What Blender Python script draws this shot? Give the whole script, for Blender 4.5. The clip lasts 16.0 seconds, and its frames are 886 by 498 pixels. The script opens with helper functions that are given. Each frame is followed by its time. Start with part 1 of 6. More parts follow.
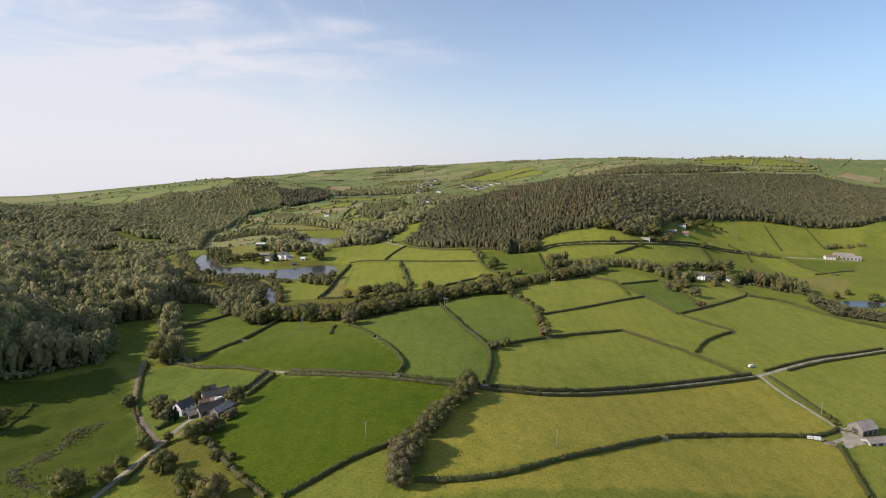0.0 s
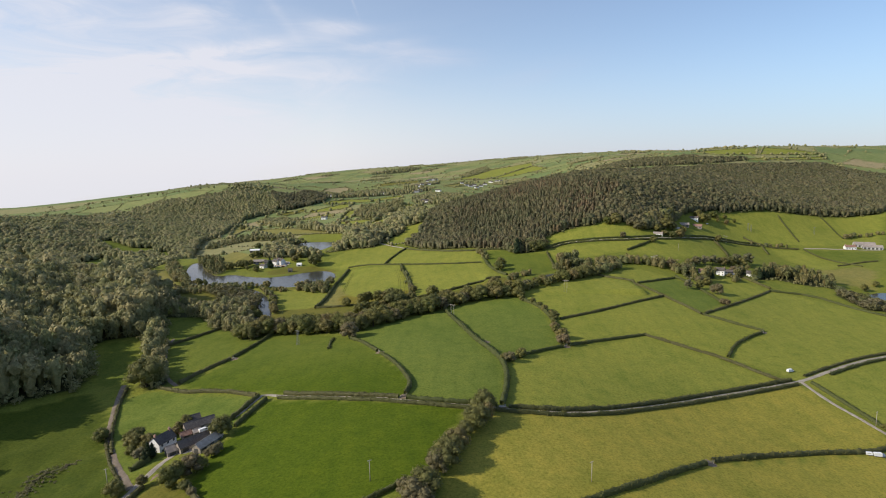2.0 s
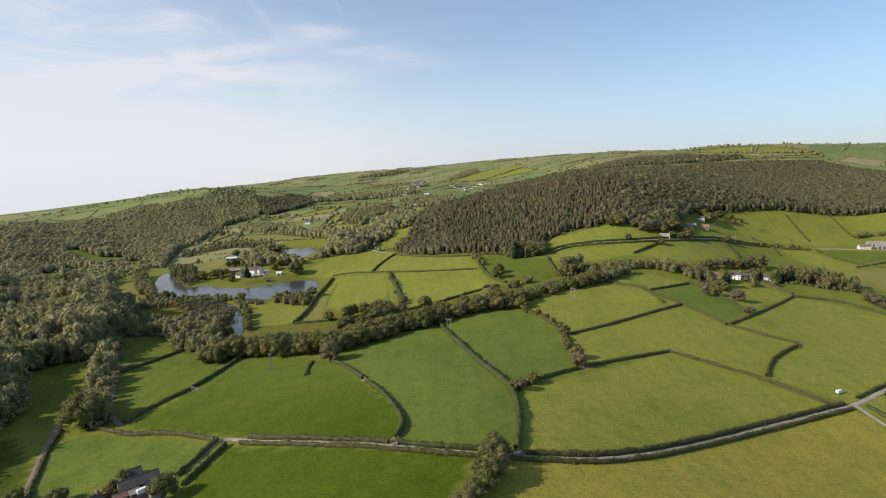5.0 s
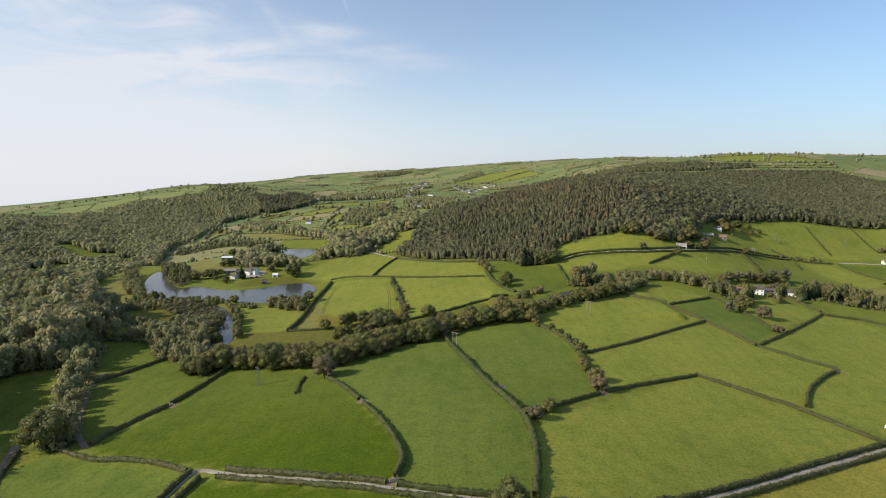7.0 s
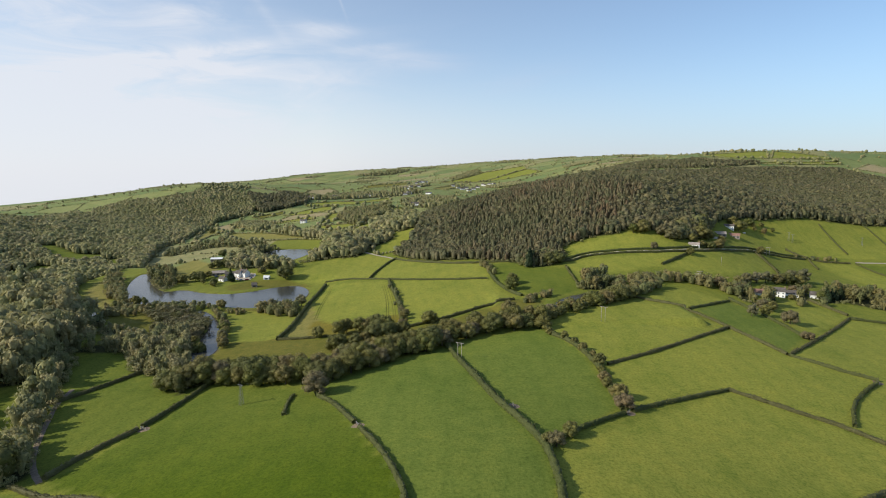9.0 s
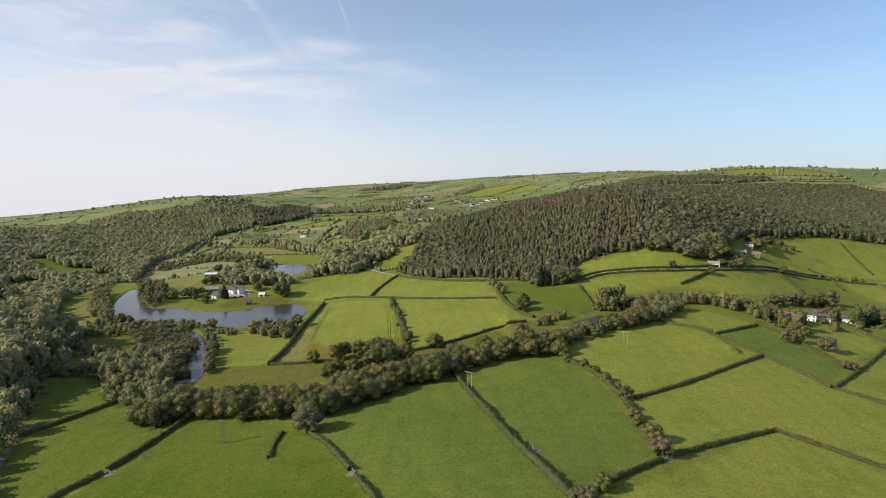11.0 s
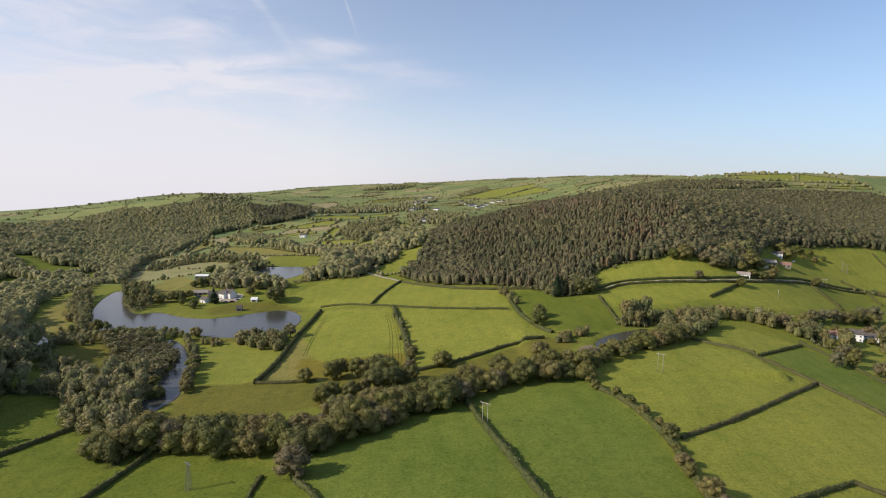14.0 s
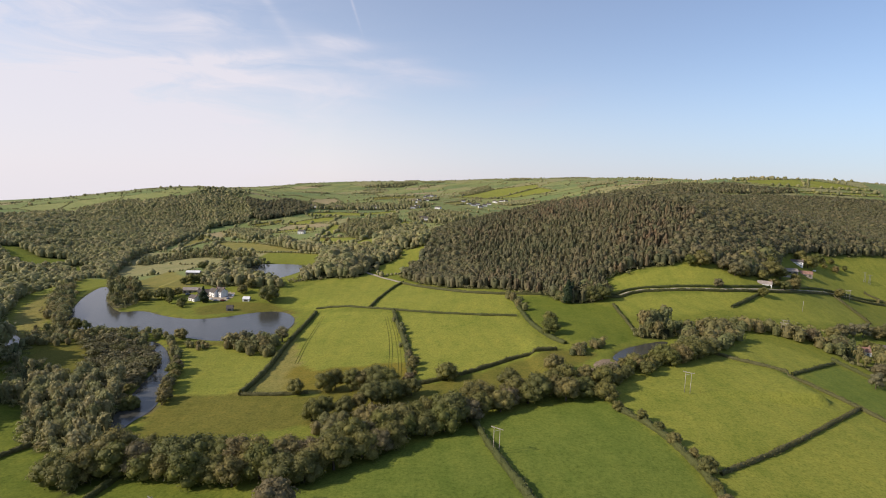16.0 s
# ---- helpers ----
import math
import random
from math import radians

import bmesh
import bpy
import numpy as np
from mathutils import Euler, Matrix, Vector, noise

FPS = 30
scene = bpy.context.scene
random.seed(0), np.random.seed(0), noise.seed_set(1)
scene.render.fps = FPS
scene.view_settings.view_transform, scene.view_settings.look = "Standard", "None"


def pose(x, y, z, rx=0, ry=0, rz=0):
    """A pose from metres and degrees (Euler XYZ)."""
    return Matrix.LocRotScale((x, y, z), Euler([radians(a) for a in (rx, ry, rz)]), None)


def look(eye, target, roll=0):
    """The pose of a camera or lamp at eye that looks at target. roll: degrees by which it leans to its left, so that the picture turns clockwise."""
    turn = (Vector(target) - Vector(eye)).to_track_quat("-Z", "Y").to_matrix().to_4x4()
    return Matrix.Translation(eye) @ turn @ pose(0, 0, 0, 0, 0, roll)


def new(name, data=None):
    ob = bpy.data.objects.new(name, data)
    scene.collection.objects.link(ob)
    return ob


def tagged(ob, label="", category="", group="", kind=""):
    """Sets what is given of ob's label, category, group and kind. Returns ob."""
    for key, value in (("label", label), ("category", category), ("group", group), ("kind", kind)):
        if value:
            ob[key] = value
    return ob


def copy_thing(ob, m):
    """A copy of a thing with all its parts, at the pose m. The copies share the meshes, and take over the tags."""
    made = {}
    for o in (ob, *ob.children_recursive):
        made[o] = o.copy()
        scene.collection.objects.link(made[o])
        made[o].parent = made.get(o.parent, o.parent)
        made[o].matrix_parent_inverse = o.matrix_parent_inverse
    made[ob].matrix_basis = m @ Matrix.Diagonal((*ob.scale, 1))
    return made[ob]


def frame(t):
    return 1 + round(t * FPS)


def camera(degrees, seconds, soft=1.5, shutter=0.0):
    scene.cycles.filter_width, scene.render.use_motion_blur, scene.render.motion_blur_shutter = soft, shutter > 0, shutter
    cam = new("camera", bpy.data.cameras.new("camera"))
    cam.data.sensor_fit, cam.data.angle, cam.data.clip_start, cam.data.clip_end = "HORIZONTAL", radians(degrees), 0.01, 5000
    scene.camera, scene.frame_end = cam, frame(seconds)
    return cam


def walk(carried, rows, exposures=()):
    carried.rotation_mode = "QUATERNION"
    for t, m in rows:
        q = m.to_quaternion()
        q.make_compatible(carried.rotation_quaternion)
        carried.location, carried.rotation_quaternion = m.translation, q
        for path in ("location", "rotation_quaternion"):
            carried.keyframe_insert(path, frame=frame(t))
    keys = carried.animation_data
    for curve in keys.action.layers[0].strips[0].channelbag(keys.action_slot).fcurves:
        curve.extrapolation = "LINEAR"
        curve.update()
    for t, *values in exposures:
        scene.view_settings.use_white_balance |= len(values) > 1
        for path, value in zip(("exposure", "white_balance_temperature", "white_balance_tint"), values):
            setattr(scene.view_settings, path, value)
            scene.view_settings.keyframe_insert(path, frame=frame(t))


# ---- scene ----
# A wide farming valley seen from the air: hedged pastures, a wooded river with
# lakes, farmsteads, and wooded hills on both sides.

# ---- camera ----
cam = camera(78.0, 16.0, soft=1.0)
PATH = [
    (0, (0.0, 0.0, 135.7), (-0.64, 98.84, 120.5), 0.33),
    (0.5, (-0.99, 8.73, 135.52), (-1.42, 107.57, 120.3), 0.15),
    (1, (-2.17, 17.4, 135.11), (-2.67, 116.23, 119.87), -0.35),
    (1.5, (-3.19, 25.74, 134.38), (-3.69, 124.57, 119.16), -0.94),
    (2, (-4.26, 34.11, 133.2), (-4.81, 132.93, 117.87), -1.32),
    (2.5, (-5.18, 42.68, 131.75), (-5.66, 141.48, 116.33), -1.52),
    (3, (-5.99, 51.42, 130.43), (-5.9, 150.19, 114.82), -1.62),
    (3.5, (-6.68, 60.14, 129.55), (-5.94, 158.88, 113.72), -1.76),
    (4, (-7.2, 68.83, 128.76), (-5.88, 167.57, 113.0), -1.94),
    (4.5, (-7.7, 77.07, 128.22), (-6.12, 175.91, 113.11), -2.03),
    (7, (-11.42, 115.64, 126.67), (-10.15, 214.58, 112.24), -0.47),
    (7.5, (-12.28, 123.55, 125.92), (-10.68, 222.48, 111.43), -0.51),
    (8, (-13.06, 131.56, 125.15), (-11.18, 230.47, 110.57), -0.60),
    (8.5, (-13.99, 139.41, 124.49), (-12.05, 238.31, 109.8), -0.66),
    (9, (-14.9, 147.13, 123.84), (-13.03, 246.03, 109.19), -0.61),
    (11.5, (-18.66, 184.61, 120.76), (-17.1, 283.92, 109.15), -0.09),
    (12, (-19.45, 191.86, 120.49), (-17.86, 291.16, 108.81), 0.00),
    (12.5, (-20.05, 198.79, 120.34), (-18.57, 298.09, 108.56), 0.16),
    (13, (-21.12, 205.26, 120.11), (-19.74, 304.56, 108.35), 0.29),
    (13.5, (-21.83, 211.77, 119.71), (-20.58, 311.07, 108.04), 0.45),
    (14, (-22.32, 218.53, 119.32), (-21.16, 317.84, 107.68), 0.76),
    (14.5, (-22.74, 225.61, 118.81), (-21.48, 324.91, 107.08), 1.12),
    (15, (-23.72, 232.76, 118.41), (-22.37, 332.06, 106.65), 1.30),
    (15.5, (-24.86, 239.86, 118.09), (-23.58, 339.16, 106.29), 1.60),
    (16, (-25.95, 246.99, 117.62), (-24.74, 346.27, 105.77), 2.01),
]
walk(cam, [(t, look(eye, target, roll)) for t, eye, target, roll in PATH], exposures=[(0, 0.0, 6440, 12), (2.5, 0.0, 6430, 11), (4.5, 0.0, 6420, 9.5), (9, 0.02, 6320, 7.5), (12, 0.01, 6430, 11.5), (14.5, 0.0, 6560, 14.5), (16, 0.0, 6640, 16.5)])

# ---- sky and sun ----
SUN_HEIGHT = 31.0      # degrees above the horizon
SUN_SIDE = 104.0        # degrees to the left of +y
sun_way = Vector((-math.sin(radians(SUN_SIDE)) * math.cos(radians(SUN_HEIGHT)),
                  math.cos(radians(SUN_SIDE)) * math.cos(radians(SUN_HEIGHT)),
                  math.sin(radians(SUN_HEIGHT))))
sun = new("sun", bpy.data.lights.new("sun", "SUN"))
sun.data.energy, sun.data.angle, sun.data.color = 5.0, radians(0.53), (1.0, 0.91, 0.75)
sun.matrix_world = look(sun_way * 1000, (0, 0, 0))

world = bpy.data.worlds.new("sky")
world.use_nodes = True
scene.world = world
wn, wl = world.node_tree.nodes, world.node_tree.links
wn.clear()
w_out = wn.new("ShaderNodeOutputWorld")
w_bg = wn.new("ShaderNodeBackground")
w_sky = wn.new("ShaderNodeTexSky")
w_sky.sky_type, w_sky.sun_disc = "NISHITA", False
w_sky.sun_elevation, w_sky.sun_rotation = radians(SUN_HEIGHT), radians(-SUN_SIDE)
w_sky.air_density, w_sky.dust_density, w_sky.ozone_density, w_sky.altitude = 1.0, 0.3, 2.4, 100
w_bg.inputs["Strength"].default_value = 0.15
# thin streaked cloud and veils over the clear sky: heading and height in degrees, half length, half breadth, lean, strength
WISPS = [
    (-42, 6, 26, 6.5, 6, 0.62), (-27.5, 8.7, 15, 1.6, 8, 0.62), (-22, 14, 5.5, 1.7, 10, 0.42), (-10.8, 13.3, 3.0, 0.7, -4, 0.5),
    (-2, 10.7, 4.6, 0.8, -5, 0.42), (-10, 8.7, 6, 1.3, 6, 0.25), (-15.5, 14, 4, 0.5, -52, 0.13), (-9, 16.5, 1.9, 0.12, -70, 0.25), (-20, 11, 9, 0.7, 10, 0.35), (-30, 15.5, 10, 1.0, 14, 0.3), (-6, 11.8, 3.5, 0.4, 6, 0.3),
    (10, 8.7, 5, 1.0, 12, 0.12), (-38, 4, 18, 3.6, 4, 0.5), (-36, 12.5, 9, 2.2, 12, 0.4), (-17.5, 16.5, 2.5, 0.35, -48, 0.2),
]
w_co = wn.new("ShaderNodeTexCoord")


def sky_math(kind, a, b):
    node = wn.new("ShaderNodeMath")
    node.operation = kind
    for slot, value in zip(node.inputs, (a, b)):
        if isinstance(value, (int, float)):
            slot.default_value = value
        else:
            wl.new(value, slot)
    return node.outputs[0]


w_map = wn.new("ShaderNodeMapping")
w_map.inputs["Rotation"].default_value = (0, radians(-10), 0)
w_map.inputs["Scale"].default_value = (1.6, 1.6, 7.0)
w_noise = wn.new("ShaderNodeTexNoise")
w_noise.inputs["Scale"].default_value, w_noise.inputs["Detail"].default_value = 4.5, 8.0
w_noise.inputs["Roughness"].default_value, w_noise.inputs["Distortion"].default_value = 0.6, 0.8
wl.new(w_co.outputs["Generated"], w_map.inputs["Vector"])
wl.new(w_map.outputs["Vector"], w_noise.inputs["Vector"])
w_ramp = wn.new("ShaderNodeValToRGB")
w_ramp.color_ramp.elements[0].position, w_ramp.color_ramp.elements[1].position = 0.30, 0.68
wl.new(w_noise.outputs["Fac"], w_ramp.inputs["Fac"])
veil = 0.0
for heading, height, half_long, half_broad, lean, strength in WISPS:
    way = Vector((math.sin(radians(heading)) * math.cos(radians(height)), math.cos(radians(heading)) * math.cos(radians(height)), math.sin(radians(height))))
    level = Vector((way.y, -way.x, 0)).normalized()
    above = level.cross(way).normalized()
    c, s = math.cos(radians(lean)), math.sin(radians(lean))
    long_way, broad_way = level * c + above * s, above * c - level * s
    square = 0.0
    for axis, half in ((long_way, half_long), (broad_way, half_broad)):
        dot = wn.new("ShaderNodeVectorMath")
        dot.operation = "DOT_PRODUCT"
        dot.inputs[1].default_value = axis / math.sin(radians(half))
        wl.new(w_co.outputs["Generated"], dot.inputs[0])
        square = sky_math("ADD", square, sky_math("MULTIPLY", dot.outputs["Value"], dot.outputs["Value"]))
    ahead = wn.new("ShaderNodeVectorMath")
    ahead.operation = "DOT_PRODUCT"
    ahead.inputs[1].default_value = way
    wl.new(w_co.outputs["Generated"], ahead.inputs[0])
    soft_edge = sky_math("POWER", 2.718, sky_math("MULTIPLY", square, -1.0))
    soft_edge = sky_math("MULTIPLY", soft_edge, sky_math("GREATER_THAN", ahead.outputs["Value"], 0.0))
    veil = sky_math("ADD", veil, sky_math("MULTIPLY", soft_edge, strength))
w_cover = sky_math("MULTIPLY", veil, sky_math("ADD", 0.25, sky_math("MULTIPLY", w_ramp.outputs["Color"], 0.75)))
# pale haze low over the horizon
w_low = wn.new("ShaderNodeSeparateXYZ")
wl.new(w_co.outputs["Generated"], w_low.inputs["Vector"])
low_square = sky_math("MULTIPLY", w_low.outputs["Z"], w_low.outputs["Z"])
w_cover = sky_math("ADD", w_cover, sky_math("MULTIPLY", sky_math("POWER", 2.718, sky_math("MULTIPLY", low_square, -70.0)),
                                                   sky_math("SUBTRACT", 0.56, sky_math("MULTIPLY", w_low.outputs["X"], 0.25))))
w_mix = wn.new("ShaderNodeMix")
w_mix.data_type = "RGBA"
# the haze is whiter towards the sun
w_tone = wn.new("ShaderNodeValToRGB")
w_tone.color_ramp.elements[0].position, w_tone.color_ramp.elements[0].color = 0.40, (0.93, 0.935, 1.0, 1)
w_tone.color_ramp.elements[1].position, w_tone.color_ramp.elements[1].color = 0.85, (0.285, 0.435, 0.765, 1)
wl.new(sky_math("ADD", 0.5, sky_math("MULTIPLY", w_low.outputs["X"], 0.5)), w_tone.inputs["Fac"])
w_scale = wn.new("ShaderNodeVectorMath")
w_scale.operation = "SCALE"
w_scale.inputs["Scale"].default_value = 5.7
wl.new(w_tone.outputs["Color"], w_scale.inputs[0])
wl.new(w_scale.outputs["Vector"], w_mix.inputs["B"])
w_cover = sky_math("ADD", w_cover, 0.20)
wl.new(sky_math("MINIMUM", w_cover, 0.92), w_mix.inputs["Factor"])
wl.new(w_sky.outputs["Color"], w_mix.inputs["A"])
wl.new(w_mix.outputs["Result"], w_bg.inputs["Color"])
wl.new(w_bg.outputs["Background"], w_out.inputs["Surface"])


# ---- materials ----
def blank(name, rough=0.85):
    m = bpy.data.materials.new(name)
    m.use_nodes = True
    nodes, links = m.node_tree.nodes, m.node_tree.links
    bsdf = nodes["Principled BSDF"]
    bsdf.inputs["Roughness"].default_value = rough
    bsdf.inputs["Specular IOR Level"].default_value = 0.25
    return m, nodes, links, bsdf


def noise_node(nodes, links, scale, detail=4.0, rough=0.6, coords="Object"):
    co = nodes.new("ShaderNodeTexCoord")
    n = nodes.new("ShaderNodeTexNoise")
    n.inputs["Scale"].default_value, n.inputs["Detail"].default_value = scale, detail
    n.inputs["Roughness"].default_value = rough
    links.new(co.outputs[coords], n.inputs["Vector"])
    return n


def ramp_node(nodes, links, source, stops):
    r = nodes.new("ShaderNodeValToRGB")
    while len(r.color_ramp.elements) < len(stops):
        r.color_ramp.elements.new(0.5)
    for e, (p, c) in zip(r.color_ramp.elements, stops):
        e.position, e.color = p, (*c, 1)
    links.new(source, r.inputs["Fac"])
    return r


def mixed(nodes, links, a, b, factor, how="MULTIPLY"):
    m = nodes.new("ShaderNodeMix")
    m.data_type, m.blend_type = "RGBA", how
    if isinstance(factor, float):
        m.inputs["Factor"].default_value = factor
    else:
        links.new(factor, m.inputs["Factor"])
    links.new(a, m.inputs["A"])
    links.new(b, m.inputs["B"])
    return m.outputs["Result"]


def bumped(nodes, links, bsdf, source, strength, distance):
    b = nodes.new("ShaderNodeBump")
    b.inputs["Strength"].default_value, b.inputs["Distance"].default_value = strength, distance
    links.new(source, b.inputs["Height"])
    links.new(b.outputs["Normal"], bsdf.inputs["Normal"])


def plain(name, low, high, scale=1.0, rough=0.85, bump=0.3, depth=0.02, wear=0.12):
    """A surface that varies between two colours, with broad stains and fine grain."""
    m, nodes, links, bsdf = blank(name, rough)
    fine, broad = noise_node(nodes, links, scale, 5.0), noise_node(nodes, links, scale * wear, 3.0)
    a = ramp_node(nodes, links, fine.outputs["Fac"], [(0.3, low), (0.7, high)])
    b = ramp_node(nodes, links, broad.outputs["Fac"], [(0.3, (0.72, 0.72, 0.72)), (0.65, (1.08, 1.08, 1.08))])
    links.new(mixed(nodes, links, a.outputs["Color"], b.outputs["Color"], 1.0), bsdf.inputs["Base Color"])
    bumped(nodes, links, bsdf, fine.outputs["Fac"], bump, depth)
    return m


def pasture():
    m, nodes, links, bsdf = blank("pasture", 0.95)
    bsdf.inputs["Specular IOR Level"].default_value = 0.1
    tint = nodes.new("ShaderNodeAttribute")
    tint.attribute_name = "tint"
    patches = noise_node(nodes, links, 0.035, 5.0, 0.6)
    swathes = noise_node(nodes, links, 0.16, 6.0, 0.75)
    tufts = noise_node(nodes, links, 0.85, 5.0, 0.75)
    a = ramp_node(nodes, links, patches.outputs["Fac"], [(0.3, (0.82, 0.88, 0.8)), (0.5, (1, 1, 1)), (0.72, (1.09, 1.05, 1.03))])
    s = ramp_node(nodes, links, swathes.outputs["Fac"], [(0.3, (0.80, 0.86, 0.80)), (0.5, (1, 1, 1)), (0.72, (1.17, 1.09, 1.06))])
    b = ramp_node(nodes, links, tufts.outputs["Fac"], [(0.3, (0.56, 0.61, 0.50)), (0.5, (1, 1, 1)), (0.70, (1.30, 1.24, 1.24))])
    c = mixed(nodes, links, tint.outputs["Color"], a.outputs["Color"], 1.0)
    c = mixed(nodes, links, c, s.outputs["Color"], 1.0)
    co = nodes.new("ShaderNodeTexCoord")
    wave = nodes.new("ShaderNodeTexWave")
    wave.inputs["Scale"].default_value, wave.inputs["Distortion"].default_value = 0.028, 9.0
    wave.inputs["Detail"].default_value, wave.inputs["Detail Scale"].default_value = 2.0, 0.35
    links.new(co.outputs["Object"], wave.inputs["Vector"])
    w = ramp_node(nodes, links, wave.outputs["Fac"], [(0.0, (0.95, 0.965, 0.95)), (0.25, (1, 1, 1)), (1.0, (1.02, 1.01, 1.0))])
    c = mixed(nodes, links, c, w.outputs["Color"], 1.0)
    links.new(mixed(nodes, links, c, b.outputs["Color"], 1.0), bsdf.inputs["Base Color"])
    bumped(nodes, links, bsdf, tufts.outputs["Fac"], 0.5, 0.35)
    return m


def foliage(name, colours, spread="object", grain=1.1, depth=0.5):
    """Leaves: a colour per tree or clump, mottled, with a rough leafy relief."""
    m, nodes, links, bsdf = blank(name, 0.62)
    bsdf.inputs["Specular IOR Level"].default_value = 0.26
    if spread == "object":
        pick = nodes.new("ShaderNodeObjectInfo").outputs["Random"]
    else:
        tone = nodes.new("ShaderNodeAttribute")
        tone.attribute_name = "tone"
        pick = tone.outputs["Fac"]
    stops = [(n / (len(colours) - 1), c) for n, c in enumerate(colours)]
    a = ramp_node(nodes, links, pick, stops)
    geo = nodes.new("ShaderNodeNewGeometry")
    leafy = nodes.new("ShaderNodeTexNoise")
    leafy.inputs["Scale"].default_value, leafy.inputs["Detail"].default_value = grain, 4.0
    leafy.inputs["Roughness"].default_value = 0.7
    links.new(geo.outputs["Position"], leafy.inputs["Vector"])
    b = ramp_node(nodes, links, leafy.outputs["Fac"], [(0.3, (0.72, 0.74, 0.7)), (0.52, (1, 1, 1)), (0.72, (1.25, 1.2, 1.15))])
    spray = nodes.new("ShaderNodeNewGeometry")
    d = ramp_node(nodes, links, spray.outputs["Random Per Island"], [(0.0, (0.8, 0.82, 0.8)), (0.6, (1, 1, 1)), (1.0, (1.25, 1.2, 1.1))])
    c = mixed(nodes, links, a.outputs["Color"], b.outputs["Color"], 1.0)
    colour = mixed(nodes, links, c, d.outputs["Color"], 1.0)
    links.new(colour, bsdf.inputs["Base Color"])
    bumped(nodes, links, bsdf, leafy.outputs["Fac"], 0.6, depth)
    through_leaf = nodes.new("ShaderNodeBsdfTranslucent")
    links.new(colour, through_leaf.inputs["Color"])
    both = nodes.new("ShaderNodeMixShader")
    both.inputs["Fac"].default_value = 0.32
    links.new(bsdf.outputs["BSDF"], both.inputs[1])
    links.new(through_leaf.outputs["BSDF"], both.inputs[2])
    links.new(both.outputs["Shader"], nodes["Material Output"].inputs["Surface"])
    return m


def water():
    m, nodes, links, bsdf = blank("water", 0.16)
    bsdf.inputs["Base Color"].default_value = (0.055, 0.055, 0.048, 1)
    bsdf.inputs["Specular IOR Level"].default_value = 0.5
    bsdf.inputs["IOR"].default_value = 1.33
    ripple = noise_node(nodes, links, 0.6, 3.0)
    bumped(nodes, links, bsdf, ripple.outputs["Fac"], 0.25, 0.2)
    return m


def glass():
    m, nodes, links, bsdf = blank("window_glass", 0.08)
    bsdf.inputs["Base Color"].default_value = (0.03, 0.035, 0.04, 1)
    bsdf.inputs["Specular IOR Level"].default_value = 0.5
    return m


GRASS = pasture()
LEAF = foliage("leaves", [(0.151, 0.155, 0.043), (0.196, 0.178, 0.054), (0.134, 0.146, 0.038), (0.218, 0.185, 0.065), (0.168, 0.167, 0.045), (0.228, 0.181, 0.077), (0.179, 0.181, 0.050)])
LEAF_OAK = foliage("oak_leaves", [(0.125, 0.135, 0.042), (0.160, 0.155, 0.050), (0.140, 0.140, 0.045)])
LEAF_DARK = foliage("evergreen_leaves", [(0.030, 0.051, 0.025), (0.044, 0.068, 0.029), (0.038, 0.055, 0.021)])
LEAF_AUTUMN = foliage("turning_leaves", [(0.190, 0.160, 0.085), (0.170, 0.155, 0.075), (0.215, 0.165, 0.090)])
LEAF_PALE = foliage("pale_leaves", [(0.209, 0.184, 0.096), (0.165, 0.161, 0.084), (0.231, 0.207, 0.120)])
# woodland leaf colours, lifted and blued to carry the haze over the west woods
HAZY_WOODLAND = foliage("hazy_woodland_leaves", [(0.232, 0.239, 0.110), (0.297, 0.279, 0.125), (0.248, 0.252, 0.105), (0.335, 0.294, 0.145), (0.216, 0.230, 0.102), (0.360, 0.294, 0.161)], "tone", 0.8, 0.8)
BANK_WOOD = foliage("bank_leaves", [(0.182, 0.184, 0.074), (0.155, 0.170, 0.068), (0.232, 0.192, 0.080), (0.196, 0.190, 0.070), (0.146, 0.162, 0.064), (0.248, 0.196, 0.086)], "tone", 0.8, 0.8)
# the same woodland palette darkened, so the hill crowns show as less lit
HILL_WOOD_DIM = foliage("dimmed_hill_leaves", [(0.137, 0.138, 0.068), (0.176, 0.161, 0.078), (0.146, 0.146, 0.066), (0.197, 0.170, 0.090), (0.127, 0.134, 0.064), (0.212, 0.170, 0.100)], "tone", 0.8, 0.8)
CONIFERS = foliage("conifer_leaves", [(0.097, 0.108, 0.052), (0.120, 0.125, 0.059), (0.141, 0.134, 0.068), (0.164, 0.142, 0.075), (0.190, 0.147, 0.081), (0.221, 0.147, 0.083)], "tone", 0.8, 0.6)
SCRUB = foliage("scrub_leaves", [(0.175, 0.158, 0.082), (0.203, 0.175, 0.098), (0.147, 0.146, 0.055), (0.220, 0.189, 0.109)], "tone", 1.4, 0.4)
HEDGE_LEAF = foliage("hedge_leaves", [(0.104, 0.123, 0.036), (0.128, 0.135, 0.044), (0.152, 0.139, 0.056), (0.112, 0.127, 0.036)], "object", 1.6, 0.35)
BARK = plain("bark", (0.06, 0.045, 0.03), (0.14, 0.11, 0.08), 3.0, 0.95, 0.6, 0.05)
WATER = water()
GLASS = glass()
TARMAC = plain("lane_surface", (0.27, 0.23, 0.18), (0.42, 0.37, 0.30), 0.8, 0.95, 0.2, 0.03, 0.2)
# dark tarmac, with the shade along the wood put into its colour
SHADED_LANE = plain("shaded_dark_tarmac", (0.16, 0.125, 0.09), (0.25, 0.20, 0.15), 0.8, 0.95, 0.2, 0.03, 0.2)
DITCH = plain("rushy_ditch", (0.05, 0.055, 0.016), (0.11, 0.10, 0.035), 0.7, 0.95, 0.6, 0.2, 0.3)
